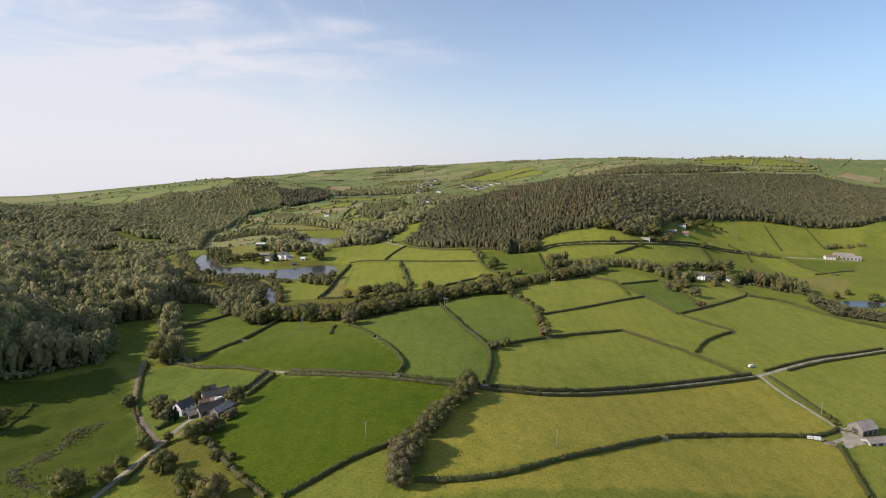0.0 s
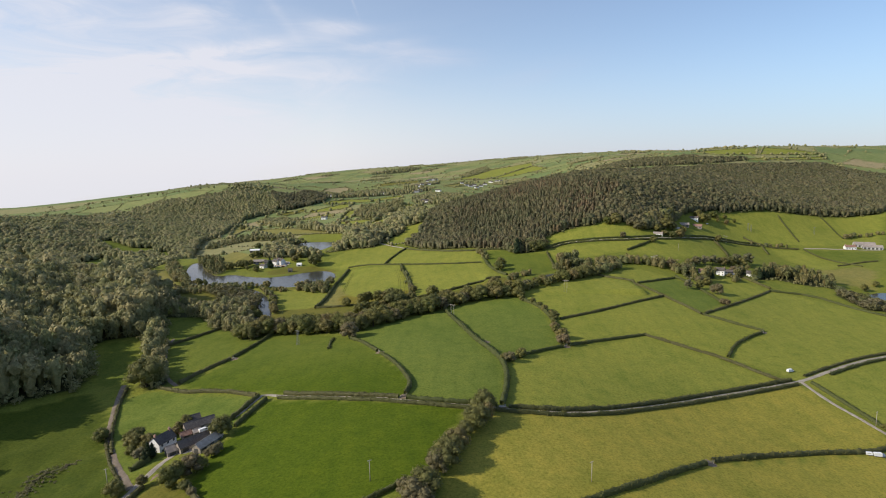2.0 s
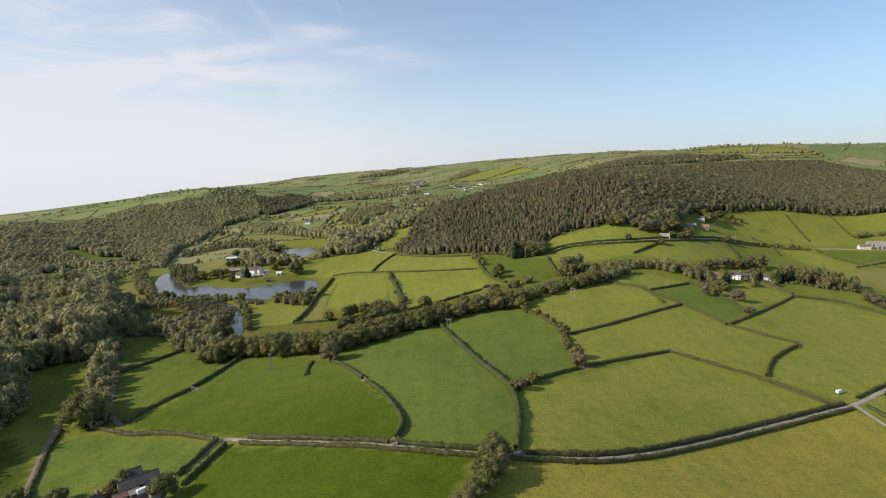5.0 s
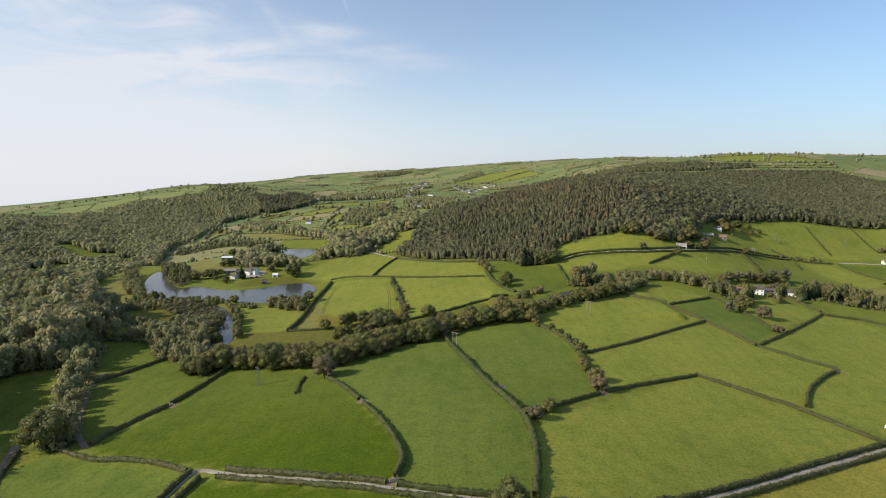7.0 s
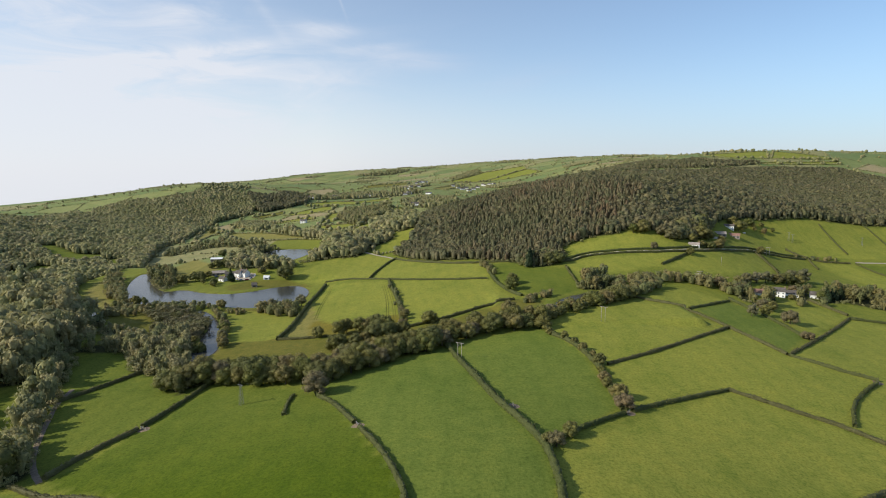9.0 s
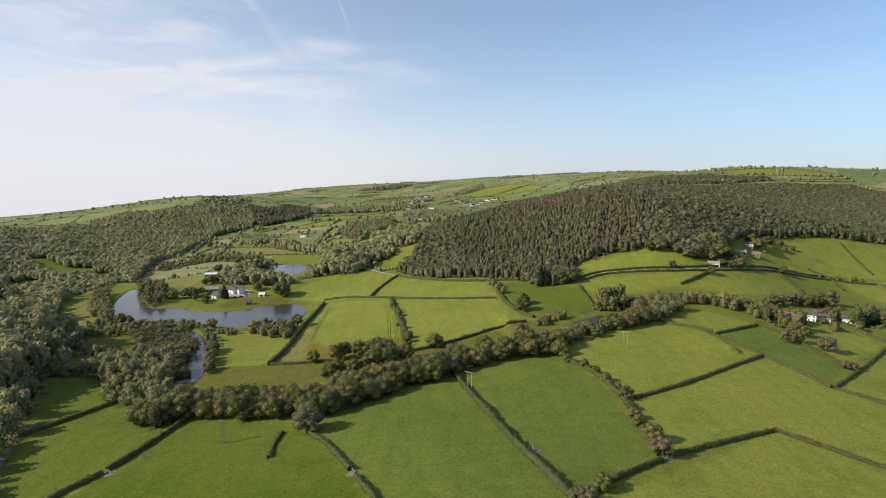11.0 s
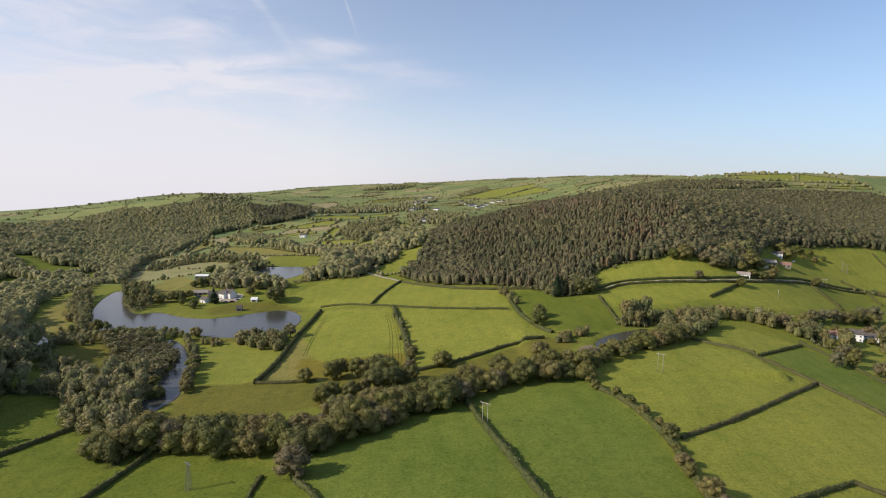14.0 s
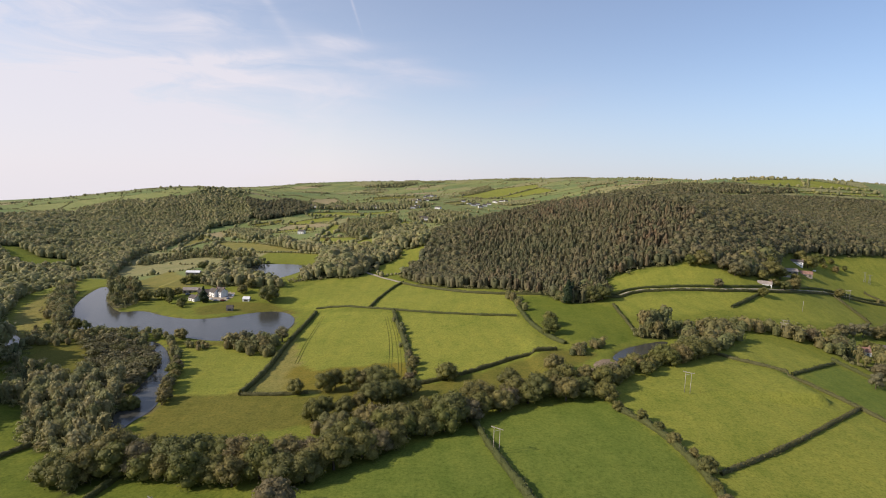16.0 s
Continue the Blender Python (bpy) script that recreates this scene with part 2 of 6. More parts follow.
YARD = plain("yard_surface", (0.30, 0.25, 0.19), (0.44, 0.38, 0.30), 0.7, 0.95, 0.3, 0.05, 0.25)
BARE_EARTH = plain("bare_earth", (0.17, 0.125, 0.08), (0.29, 0.22, 0.15), 0.9, 0.95, 0.4, 0.06, 0.3)
WALLS = {
    "white": plain("white_render", (0.70, 0.69, 0.65), (0.84, 0.83, 0.80), 1.2, 0.85, 0.15, 0.01),
    "stone": plain("rubble_stone", (0.20, 0.17, 0.14), (0.38, 0.33, 0.28), 2.2, 0.95, 0.6, 0.04),
    "timber": plain("weathered_boards", (0.18, 0.16, 0.14), (0.34, 0.30, 0.26), 1.6, 0.95, 0.4, 0.03),
    "tin": plain("sheet_cladding", (0.36, 0.36, 0.35), (0.52, 0.51, 0.49), 1.0, 0.6, 0.2, 0.02),
}
ROOFS = {
    "slate": plain("slate", (0.075, 0.064, 0.056), (0.15, 0.132, 0.118), 1.8, 0.85, 0.4, 0.03),
    "tin": plain("pale_sheet", (0.38, 0.31, 0.25), (0.52, 0.44, 0.37), 0.9, 0.85, 0.2, 0.02),
    "rust": plain("rusty_sheet", (0.20, 0.105, 0.075), (0.34, 0.21, 0.16), 0.8, 0.8, 0.2, 0.02),
    "asbestos": plain("cement_sheet", (0.24, 0.20, 0.17), (0.38, 0.33, 0.29), 0.9, 0.9, 0.3, 0.02),
    "white": plain("white_sheet", (0.74, 0.74, 0.73), (0.84, 0.84, 0.83), 0.9, 0.5, 0.1, 0.01),
}
BRICK = plain("chimney_brick", (0.26, 0.15, 0.11), (0.40, 0.27, 0.21), 3.0, 0.9, 0.4, 0.02)
DOOR_PAINT_AND_SHADE = plain("door_paint_and_shade", (0.05, 0.05, 0.05), (0.11, 0.10, 0.09), 2.0, 0.6, 0.1, 0.01)
PAINT_WHITE = plain("white_paint", (0.74, 0.74, 0.72), (0.84, 0.84, 0.82), 1.5, 0.45, 0.05, 0.005)
POLE_WOOD = plain("pole_wood", (0.30, 0.26, 0.22), (0.46, 0.41, 0.36), 4.0, 0.9, 0.3, 0.01)
STEEL = plain("galvanised_steel", (0.15, 0.15, 0.14), (0.25, 0.25, 0.235), 3.0, 0.5, 0.1, 0.005)
RUBBER = plain("rubber", (0.02, 0.02, 0.02), (0.05, 0.05, 0.05), 6.0, 0.9, 0.1, 0.005)
LORRY_BLUE = plain("faded_blue_paint", (0.12, 0.16, 0.24), (0.20, 0.24, 0.32), 2.0, 0.5, 0.05, 0.005)


# ---- the shape of the land ----
# gentle landforms: place x, place y, breadth, height
FIELD_SWELLS = [
    (-283, 260, 112, -0.3), (-283, 401, 112, -10.7), (-283, 543, 112, 2.5), (-142, 260, 112, -12.9), (-142, 401, 112, 6),
    (-142, 543, 112, 4.1), (0, 260, 112, 23.2), (0, 401, 112, 5.3), (0, 543, 112, 7.8), (142, 260, 112, -10.9),
    (142, 401, 112, 2.4), (142, 543, 112, 29.1), (283, 260, 112, -5), (283, 401, 112, 6.7), (283, 543, 112, -8.4),
]
VALLEY_SIDES = [
    (-496, 673, 177, -20.1), (-496, 850, 177, -10.6), (-496, 1062, 177, -10.8), (-271, 673, 177, -12.7), (-271, 850, 177, -0.3),
    (-271, 1062, 177, -8.8), (-59, 673, 177, -30.5), (-59, 850, 177, 50.3), (-59, 1062, 177, -9.3), (153, 673, 177, -32.3),
    (153, 850, 177, 36.5), (153, 1062, 177, 32.8), (354, 673, 177, 33.7), (354, 850, 177, -20.3), (354, 1062, 177, 5),
    (566, 673, 177, 13.3), (566, 850, 177, 7.7), (566, 1062, 177, 89.9),
]
HILLS = [
    (-531, 177, 307, -14.4), (0, 59, 307, 5.3), (531, 177, 307, -15.3), (-767, 1121, 307, -52.9), (-767, 1475, 307, -29.4),
    (-413, 1357, 307, 60.5), (-118, 1475, 307, -42.8), (236, 1475, 307, 55.4), (649, 1357, 307, -4.4), (944, 1062, 307, 26.7),
    (-649, 590, 307, 52.9), (767, 531, 307, -35.6), (-322, 281, 40, 25), (-330, 333, 40, 20),
]
FAR_COUNTRY = [
    (-1298, 2006, 590, -80), (-590, 2006, 590, -3.4), (0, 2124, 590, -27.8), (590, 2124, 590, 36), (1180, 2006, 590, 74),
    (1534, 1298, 590, 77.7), (-1416, 1062, 590, 7.7), (-236, 2950, 590, -15.7), (826, 3620, 590, 7.2),
]
HILL_FOOT = [
    (-3068, 3540, 1298, -203.8), (-1770, 4248, 1298, -15.8), (-590, 4366, 1298, 66.7), (590, 4130, 1298, 61), (1770, 3894, 1298, 78.6),
    (3068, 3068, 1298, 155.6), (0, -1062, 1298, 12.9), (-2360, 590, 1298, 45.1), (2360, 590, 1298, -66.2), (-59, 814, 100, -25.9),
    (71, 826, 100, -26.6), (212, 826, 100, 42.8), (342, 861, 100, 24.3), (472, 932, 100, 8.2), (413, 779, 100, -44.5),
    (0, 732, 100, 25.8), (614, 873, 100, -50.8),
]
FAR_RIDGES = [
    (-944, 1593, 248, 51.9), (-850, 1888, 248, 76.5), (-661, 2124, 248, 66.1), (-496, 2419, 248, 2), (-1062, 1239, 248, 80.4),
    (-1770, 3186, 496, -24.3), (-1770, 4012, 496, -0.7), (-1062, 3186, 496, 31.9), (-1062, 4012, 496, 24), (-354, 3186, 496, -47.6),
    (-354, 4012, 496, 11.8), (354, 3186, 496, 84), (354, 4012, 496, -19.9), (1062, 3186, 496, -36), (1062, 4012, 496, -1.7),
    (1770, 3186, 496, -6.9), (1770, 4012, 496, -32.4),
]
# the far country: rows of broad landforms from west to east, over a valley floor that rises northwards
FAR_LANDFORMS = []


def far_landforms(first, step, y, breadth, *heights):
    FAR_LANDFORMS.extend((first + n * step, y, breadth, h) for n, h in enumerate(heights))


far_landforms(-1450, 230, 760, 210, 0.6, 1.7, 8.1, 14.3, -6.9, 7.8, -25.9, 26.4, 5.5, -27.6, 33.1, -23.1, 4.2)
far_landforms(-1450, 230, 990, 210, 7.2, 9.3, 9.9, 2.8, -21.9, 2.9, 9.9, 45, 46.7, -19.5, 26.3, 2.1, 22.1)
far_landforms(-1450, 230, 1220, 210, 23.4, 3.9, 4.5, 29.3, -7, 6.9, -19.3, -20.5, 27.6, -15.6, -11.3, 22.5, 29.3)
far_landforms(-1450, 230, 1450, 210, 4.8, -3.3, -22.1, -13.3, -63.5, 10.1, 19.5, -6.6, 32.3, 33.4, -2.6, -50.6, -24)
far_landforms(-1450, 230, 1680, 210, -44.5, 31.6, -13.1, 16.8, 52.1, -39.8, 3.2, -22.2, -12.5, 2.6, 35, 39.9, -7.5)
far_landforms(-1450, 230, 1910, 210, -37.2, 20.5, -17.3, 5.9, 6, -24.9, 22.7, -23.4, 1.4, 16.6, -25.5, 9.2, 5.3)
far_landforms(-1450, 230, 2140, 210, -51.2, -1, 7, 11.6, -49.3, -21.7, 21.6, -26.2, -26.1, 23.5, -9.7, -21.7, -0.4)
far_landforms(-2700, 600, 1800, 520, 16.1, -4.2, -25.8, 18.3, 1.4, 10.3, 31.4, 46.1, 68, 96.2)
far_landforms(-2700, 600, 2360, 520, -19.2, -37.2, -10.7, 57.9, 0.8, -0, 42.6, -6.8, -9.3, 16.3)
far_landforms(-2700, 600, 2920, 520, -44.5, -20.2, 14.1, -22, -33.6, -17.4, 49.4, 14.8, 2.1, 16.5)
far_landforms(-2700, 600, 3480, 520, -0.2, -15.8, -7, -19, 7.4, 26, 20.5, 9, 13.9, 29.1)
far_landforms(-2700, 600, 4040, 520, 32.2, 25.8, -10.4, 52.7, -4.6, 20.8, 6.5, 0.9, 5.7, 11.9)
far_landforms(-2700, 600, 4600, 520, -116.7, 39.4, -19.7, -1.6, -34.1, -5.2, -0.4, -0.1, 0.7, 1.4)


def far_land(x, y):
    z = 18 + np.clip((y - 1200) * 0.035, -12, 110) / (1 + np.exp(-(x + 900) / 250))
    z = z - np.clip((-x - 1500) * 0.07, 0, 190) * np.clip((y - 1500) / 2000, 0, 1)
    for px, py, breadth, height in FAR_LANDFORMS:
        z = z + height * np.exp(-((x - px) ** 2 + (y - py) ** 2) / (2 * breadth * breadth))
    return z


BASE_LEVEL = -3


def cut_line(points, rounds=2, closed=True):
    """Rounds the corners of an outline."""
    for _ in range(rounds):
        out = []
        count = len(points) if closed else len(points) - 1
        for n in range(count):
            (ax, ay), (bx, by) = points[n], points[(n + 1) % len(points)]
            out += [(ax * 0.75 + bx * 0.25, ay * 0.75 + by * 0.25), (ax * 0.25 + bx * 0.75, ay * 0.25 + by * 0.75)]
        points = out if closed else [points[0], *out, points[-1]]
    return points


WATERS = []


def basin(name, level, outline):
    WATERS.append((name, level, cut_line(outline)))


basin("lake", 4.7, [(-303, 652), (-325, 693), (-346, 742), (-357, 789), (-338, 771), (-322, 732), (-282, 680), (-269, 695), (-233, 671), (-203, 671), (-177, 699), (-156, 706), (-140, 688), (-134, 658.7), (-139.6, 636.3), (-161.6, 619.2), (-181.2, 612.8), (-219.1, 629.6), (-266, 633.3), (-288.6, 633.4)])
basin("river", 4.2, [(-220.1, 611.1), (-206, 589.7), (-192.5, 570.8), (-186.7, 556.1), (-184.4, 540.6), (-181, 524.2), (-180.1, 512.2), (-175.8, 497.5), (-168.6, 478.7), (-162.5, 474.8), (-163.1, 489), (-160.4, 497.3), (-161.9, 510.7), (-167.6, 526.9), (-175.7, 547.6), (-185.6, 571.5), (-198.2, 593), (-212.3, 609.2)])
basin("pond", 11.8, [(-241, 848), (-245, 902), (-230, 920), (-188, 920), (-176, 899), (-180, 873), (-188, 833), (-201, 806), (-218, 803)])
basin("east_river", 19.5, [(78.5, 556), (84, 566), (95, 579), (112, 590), (126, 598), (129, 594), (112, 578), (100, 562), (91, 551), (82, 549)])
basin("far_pond", -7.7, [(418, 572), (436, 584), (470, 579), (462, 561), (440, 548), (421, 551)])
basin("bend", 4.7, [(-327, 592.5), (-321.4, 603.5), (-328, 624), (-337, 640), (-327, 632), (-313.4, 615.4), (-299, 603.4), (-294.1, 591.1), (-298.2, 583.4), (-313.9, 577.1)])


def inside(x, y, outline):
    """Which of the points lie within the outline."""
    hit = np.zeros(np.shape(x), bool)
    for n in range(len(outline)):
        (ax, ay), (bx, by) = outline[n - 1], outline[n]
        if ay == by:
            continue
        crosses = ((ay > y) != (by > y)) & (x < (bx - ax) * (y - ay) / (by - ay) + ax)
        hit ^= crosses
    return hit


def edge_distance(x, y, outline, closed=True):
    far = np.full(np.shape(x), 1e9)
    for n in range(0 if closed else 1, len(outline)):
        (ax, ay), (bx, by) = outline[n - 1], outline[n]
        dx, dy = bx - ax, by - ay
        k = np.clip(((x - ax) * dx + (y - ay) * dy) / (dx * dx + dy * dy + 1e-9), 0, 1)
        far = np.minimum(far, np.hypot(x - ax - k * dx, y - ay - k * dy))
    return far


def ground(x, y):
    """The height of the land, with level banks and beds for the waters."""
    x, y = np.asarray(x, float), np.asarray(y, float)
    z = np.full(x.shape, BASE_LEVEL)
    for px, py, breadth, height in FIELD_SWELLS + VALLEY_SIDES + HILLS + FAR_COUNTRY + HILL_FOOT + FAR_RIDGES:
        z = z + height * np.exp(-((x - px) ** 2 + (y - py) ** 2) / (2 * breadth * breadth))
    # northwards the near land passes into the far country
    blend = np.clip((y - 850) / 110, 0, 1)
    blend = blend * blend * (3 - 2 * blend)
    beyond = blend > 0
    z[beyond] = z[beyond] * (1 - blend[beyond]) + far_land(x[beyond], y[beyond]) * blend[beyond]
    # small swells and hollows of old pasture, strongest in the rough dell
    dell = np.exp(-((x + 192) ** 2 + (y - 255) ** 2) / (2 * 42 ** 2))
    z = z + (0.10 + 0.70 * dell) * (np.sin(x / 3.1 + 2.0 * np.sin(y / 9.0)) * np.sin(y / 4.3 + x / 11.0) + 0.8 * np.sin(x / 7.3 - y / 5.9))
    for _, level, outline in WATERS:
        xs, ys = [p[0] for p in outline], [p[1] for p in outline]
        near = (x > min(xs) - 45) & (x < max(xs) + 45) & (y > min(ys) - 45) & (y < max(ys) + 45)
        if not near.any():
            continue
        nx, ny, nz = x[near], y[near], z[near]
        d = edge_distance(nx, ny, outline)
        within = inside(nx, ny, outline)
        ease = np.clip(1 - d / 42, 0, 1)
        ease = ease * ease * (3 - 2 * ease)
        bank = nz * (1 - ease) + (level + 0.7) * ease
        bank = np.where(d < 3.0, level - 0.1 + 0.27 * d, bank)
        z[near] = np.where(within, level - 0.1 - np.clip(d * 0.5, 0, 2.5), np.maximum(bank, level - 0.1))
    return z


def ground_at(x, y):
    return float(ground(np.array([x]), np.array([y]))[0])


# far hedged fields: seeds of an irregular patchwork
far_rng = np.random.default_rng(11)
SEEDS = np.array([(x + far_rng.uniform(-45, 45) + (j % 2) * 60, y + far_rng.uniform(-38, 38))
                  for j, y in enumerate(range(820, 4700, 92)) for x in range(-1700, 2300, 125)])
SEED_TINT = far_rng.choice(6, len(SEEDS), p=[0.25, 0.27, 0.05, 0.16, 0.22, 0.05])


def patch_of(x, y):
    """The nearest far field and how far its edge is."""
    one, two = np.full(x.shape, 1e9), np.full(x.shape, 1e9)
    which = np.zeros(x.shape, int)
    for n, (sx, sy) in enumerate(SEEDS):
        d = np.hypot(x - sx, (y - sy) * 1.15)
        closer = d < one
        two = np.where(closer, one, np.minimum(two, d))
        which = np.where(closer, n, which)
        one = np.where(closer, d, one)
    return which, two - one


# ---- plan: fields, lanes, woods ----
TINTS = {
    "deep": (0.074, 0.106, 0.006), "warm": (0.262, 0.232, 0.040), "fresh": (0.115, 0.140, 0.020),
    "cool": (0.124, 0.157, 0.027), "lime": (0.203, 0.213, 0.036), "lawn": (0.136, 0.128, 0.024),
    # the dell tint is also darkened to carry shadow from the near wood
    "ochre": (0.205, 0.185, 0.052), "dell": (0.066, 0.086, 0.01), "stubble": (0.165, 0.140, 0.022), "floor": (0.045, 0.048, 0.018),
}
# far pasture colours, greyed and blued in place of distance haze
HAZY_FAR_TINTS = [(0.175, 0.205, 0.075), (0.215, 0.230, 0.085), (0.10, 0.11, 0.05), (0.245, 0.230, 0.105), (0.145, 0.185, 0.070), (0.285, 0.235, 0.130)]
FIELDS, FAR_HEDGED, LANES, WOODS, CLEARINGS = [], [], {}, [], []


def field(tint, outline):
    FIELDS.append((tint, outline))


def far_field(tint, outline):
    """A far field with a hedge round it."""
    FIELDS.append((tint, outline))
    FAR_HEDGED.append(outline)


def lane(name, line):
    LANES[name] = cut_line(line, 1, False)


def wood(name, gap, low, high, kind, outline):
    WOODS.append((name, gap, low, high, kind, outline))


def clearing(outline):
    CLEARINGS.append(outline)


field("lawn", [(-208.8, 614.4), (-177.8, 575.3), (-160.6, 518.6), (-157.7, 486.2), (-151.7, 468.4), (-135.9, 467.9), (-101, 470.1), (-42.5, 492), (13.4, 516.2), (47, 537), (65, 551.7), (73.9, 565.7), (51.6, 572.4), (-15.1, 531.2), (-84.8, 516.6), (-122.6, 517.6), (-124.3, 559.8), (-129.1, 612.4), (-166.3, 608.8)])
field("dell", [(-190.3, 198.4), (-273, 293.2), (-243.5, 305.4), (-219, 342.6), (-184.3, 305.2), (-168.6, 277.7), (-152.4, 256.4), (-136.4, 237.3), (-137, 224.2), (-139.5, 208), (-140.9, 195.7)])
field("lawn", [(-129.2, 228.7), (-123.1, 242.8), (-109, 232.4), (-91.4, 211.3), (-66.1, 184.7), (-103, 187), (-126.8, 206.4)])
field("deep", [(-100.4, 305.2), (-27.7, 287.5), (3.5, 280.5), (-7.5, 243.7), (-21.3, 219.2), (-39.1, 209.3), (-50.2, 196.9), (-60.5, 186.8), (-67, 187.4), (-92, 212.6), (-109.7, 234), (-106.7, 271.9), (-103.4, 288.6)])
field("warm", [(24.7, 279.5), (69.3, 287.7), (146.5, 328.7), (214, 359.6), (229.6, 303.3), (207.9, 290.7), (109.9, 258), (46.2, 216.8), (-10.4, 195.5), (-5.9, 233.5), (12.5, 276.8)])
field("warm", [(-11.4, 194.4), (25.4, 202.4), (108.1, 255.7), (206.2, 288.1), (218.4, 282.8), (196.8, 234.2), (-10.9, 185.6)])
field("fresh", [(-215.8, 351.8), (-243.4, 393.7), (-262.8, 430.8), (-248.7, 440.4), (-220, 399.4), (-208.1, 363.7), (-201.2, 346.6)])
field("fresh", [(-222.9, 352.7), (-252.8, 411.6), (-252.3, 441.6), (-224.8, 399.1), (-205.6, 352.1)])
LANE_PASTURE = [(-165.5, 344.1), (-147.1, 382.7), (-133.9, 440.7), (-75.3, 409), (-62.7, 392.7), (-48.9, 367.4), (-28.3, 323.8), (-24.2, 307.8), (-27.3, 294), (-61.8, 302.1), (-106.6, 318.3)]
field("fresh", LANE_PASTURE)
field("fresh", [(-176.7, 344), (-167, 347.4), (-161.4, 365.5), (-148.1, 385.5), (-137.6, 445.2), (-183.2, 471.1), (-214.2, 420.9)])
field("fresh", [(-209.8, 398.6), (-214.2, 420.9), (-183.2, 471.1), (-211.6, 503.8), (-255.7, 489.9)])
field("cool", [(-76.6, 423.7), (-3.3, 477.3), (16.8, 387), (29.4, 346.8), (28.9, 322.4), (21.1, 283.7), (-27.2, 293.1), (-24.2, 307.8), (-36.7, 344.8), (-62.7, 392.7)])
field("cool", [(-3.4, 481.8), (56, 503.2), (72.4, 453.1), (71.1, 384.8), (29.4, 346.8), (4.9, 432.9)])
field("lime", [(29.1, 343.4), (136.8, 412.7), (206.5, 360.3), (147.9, 332.1), (69.9, 290.1), (24.9, 281.7)])
field("lime", [(81.6, 437.5), (187.3, 506), (203.2, 466.5), (238.3, 439.7), (183.8, 386.7), (136.8, 412.7), (71.8, 381.5)])
field("lime", [(56.7, 509.6), (144.2, 571.5), (187.3, 506), (81.9, 439), (72.4, 453.1)])
field("lime", [(151.2, 575.6), (197, 605.7), (228, 581.1), (177.2, 542.3)])
field("cool", [(183.7, 544.8), (226.1, 576.1), (245.7, 510.3), (203.2, 466.5)])
field("lime", [(294, 601.3), (315.6, 564.6), (245.7, 510.3), (240, 569.8)])
field("lime", [(203.2, 466.5), (313.3, 560.1), (401.5, 485.3), (365.4, 439.2), (218.1, 363.5), (185.2, 387), (238.3, 439.7)])
field("lime", [(217.1, 361.8), (312.8, 410.5), (358.3, 430.2), (271.9, 319.8), (240.5, 309.2), (224.6, 338.6)])
field("lime", [(227.4, 284.3), (248.7, 290.3), (205.6, 235.9), (200, 234.8)])
field("cool", [(-143.9, 241.1), (-169.3, 281.2), (-192.5, 327.1), (-180.1, 339.6), (-108.8, 314.4), (-109.2, 282.8), (-121.9, 272.2), (-132.1, 255.8)])
field("lime", [(-196.9, 602.4), (-164.4, 603.9), (-130.1, 605.2), (-125.9, 565), (-122.9, 526.8), (-131.6, 518.6), (-154.1, 517), (-163.1, 526.9), (-178.2, 564.4)])
field("lawn", [(-133.2, 489), (-121.4, 514.3), (-84.8, 516.6), (-38.8, 520.6), (-15.2, 530.3), (47.2, 567.8), (65.9, 561.2), (46.6, 535.4), (14.1, 522.4), (-42.9, 497.8), (-102.6, 475), (-146, 488.6)])
field("ochre", [(-123.8, 520.9), (-125, 597.9), (-127.3, 634.8), (-95.5, 543.7), (-38.7, 546.9), (-36.5, 520.4), (-73.5, 518.2)])
field("lime", [(-127.3, 634.8), (-124, 692), (-57.9, 670.8), (-40.8, 566.4), (-38.5, 542.3), (-96.7, 541.9)])
field("stubble", [(-104.8, 526.2), (-110.1, 569.4), (-93.9, 558), (-68.1, 562.3), (-40.8, 566.4), (-38.5, 542.3), (-36.5, 520.4), (-73.5, 518.2)])
field("lime", [(-54, 666.9), (35.1, 640.5), (45.3, 594.4), (49.9, 572.6), (1.1, 545.6), (-34.7, 526.9), (-40.8, 586.7)])
field("lime", [(-170, 723), (-145, 789), (-104, 818), (-59, 777), (-73, 724), (-78.9, 689.2), (-125, 701)])
field("lime", [(-56, 771), (36, 698.5), (38.4, 649.2), (0.3, 650.5), (-75.3, 686.5), (-68, 751)])
field("fresh", [(37.7, 693.2), (80.9, 687.4), (111.7, 659.2), (111.8, 604.5), (89, 581), (59.8, 593.1), (46.6, 623.3)])
field("lime", [(117.3, 677.6), (219, 693), (257, 706), (208.7, 664.3), (146.7, 643.1), (116.4, 640.8)])
field("lime", [(260, 706), (347, 752), (344, 711), (323, 677), (247.6, 654.5), (212.6, 663.3)])
field("lime", [(127, 719), (187, 732), (206, 742), (234, 724), (242, 709), (178, 699), (123, 689)])
field("ochre", [(-342, 818), (-341, 890), (-295, 833), (-258, 765), (-286, 735)])
field("lawn", [(-230, 707), (-211, 724), (-170, 723), (-139, 698), (-151, 691), (-190, 695), (-217, 682)])
field("ochre", [(-337, 645), (-364, 690), (-383, 748), (-347, 700), (-308, 638), (-294.6, 608.6), (-301.6, 606.8), (-310.2, 612.2)])
field("ochre", [(-337, 645), (-348, 662), (-329, 641), (-295.2, 608.4), (-301.6, 606.8), (-310.2, 612.2)])
field("fresh", [(-254.8, 507.5), (-240.9, 510.9), (-226.1, 505.9), (-199.1, 471.5), (-191.3, 456.4), (-211.3, 456.2)])
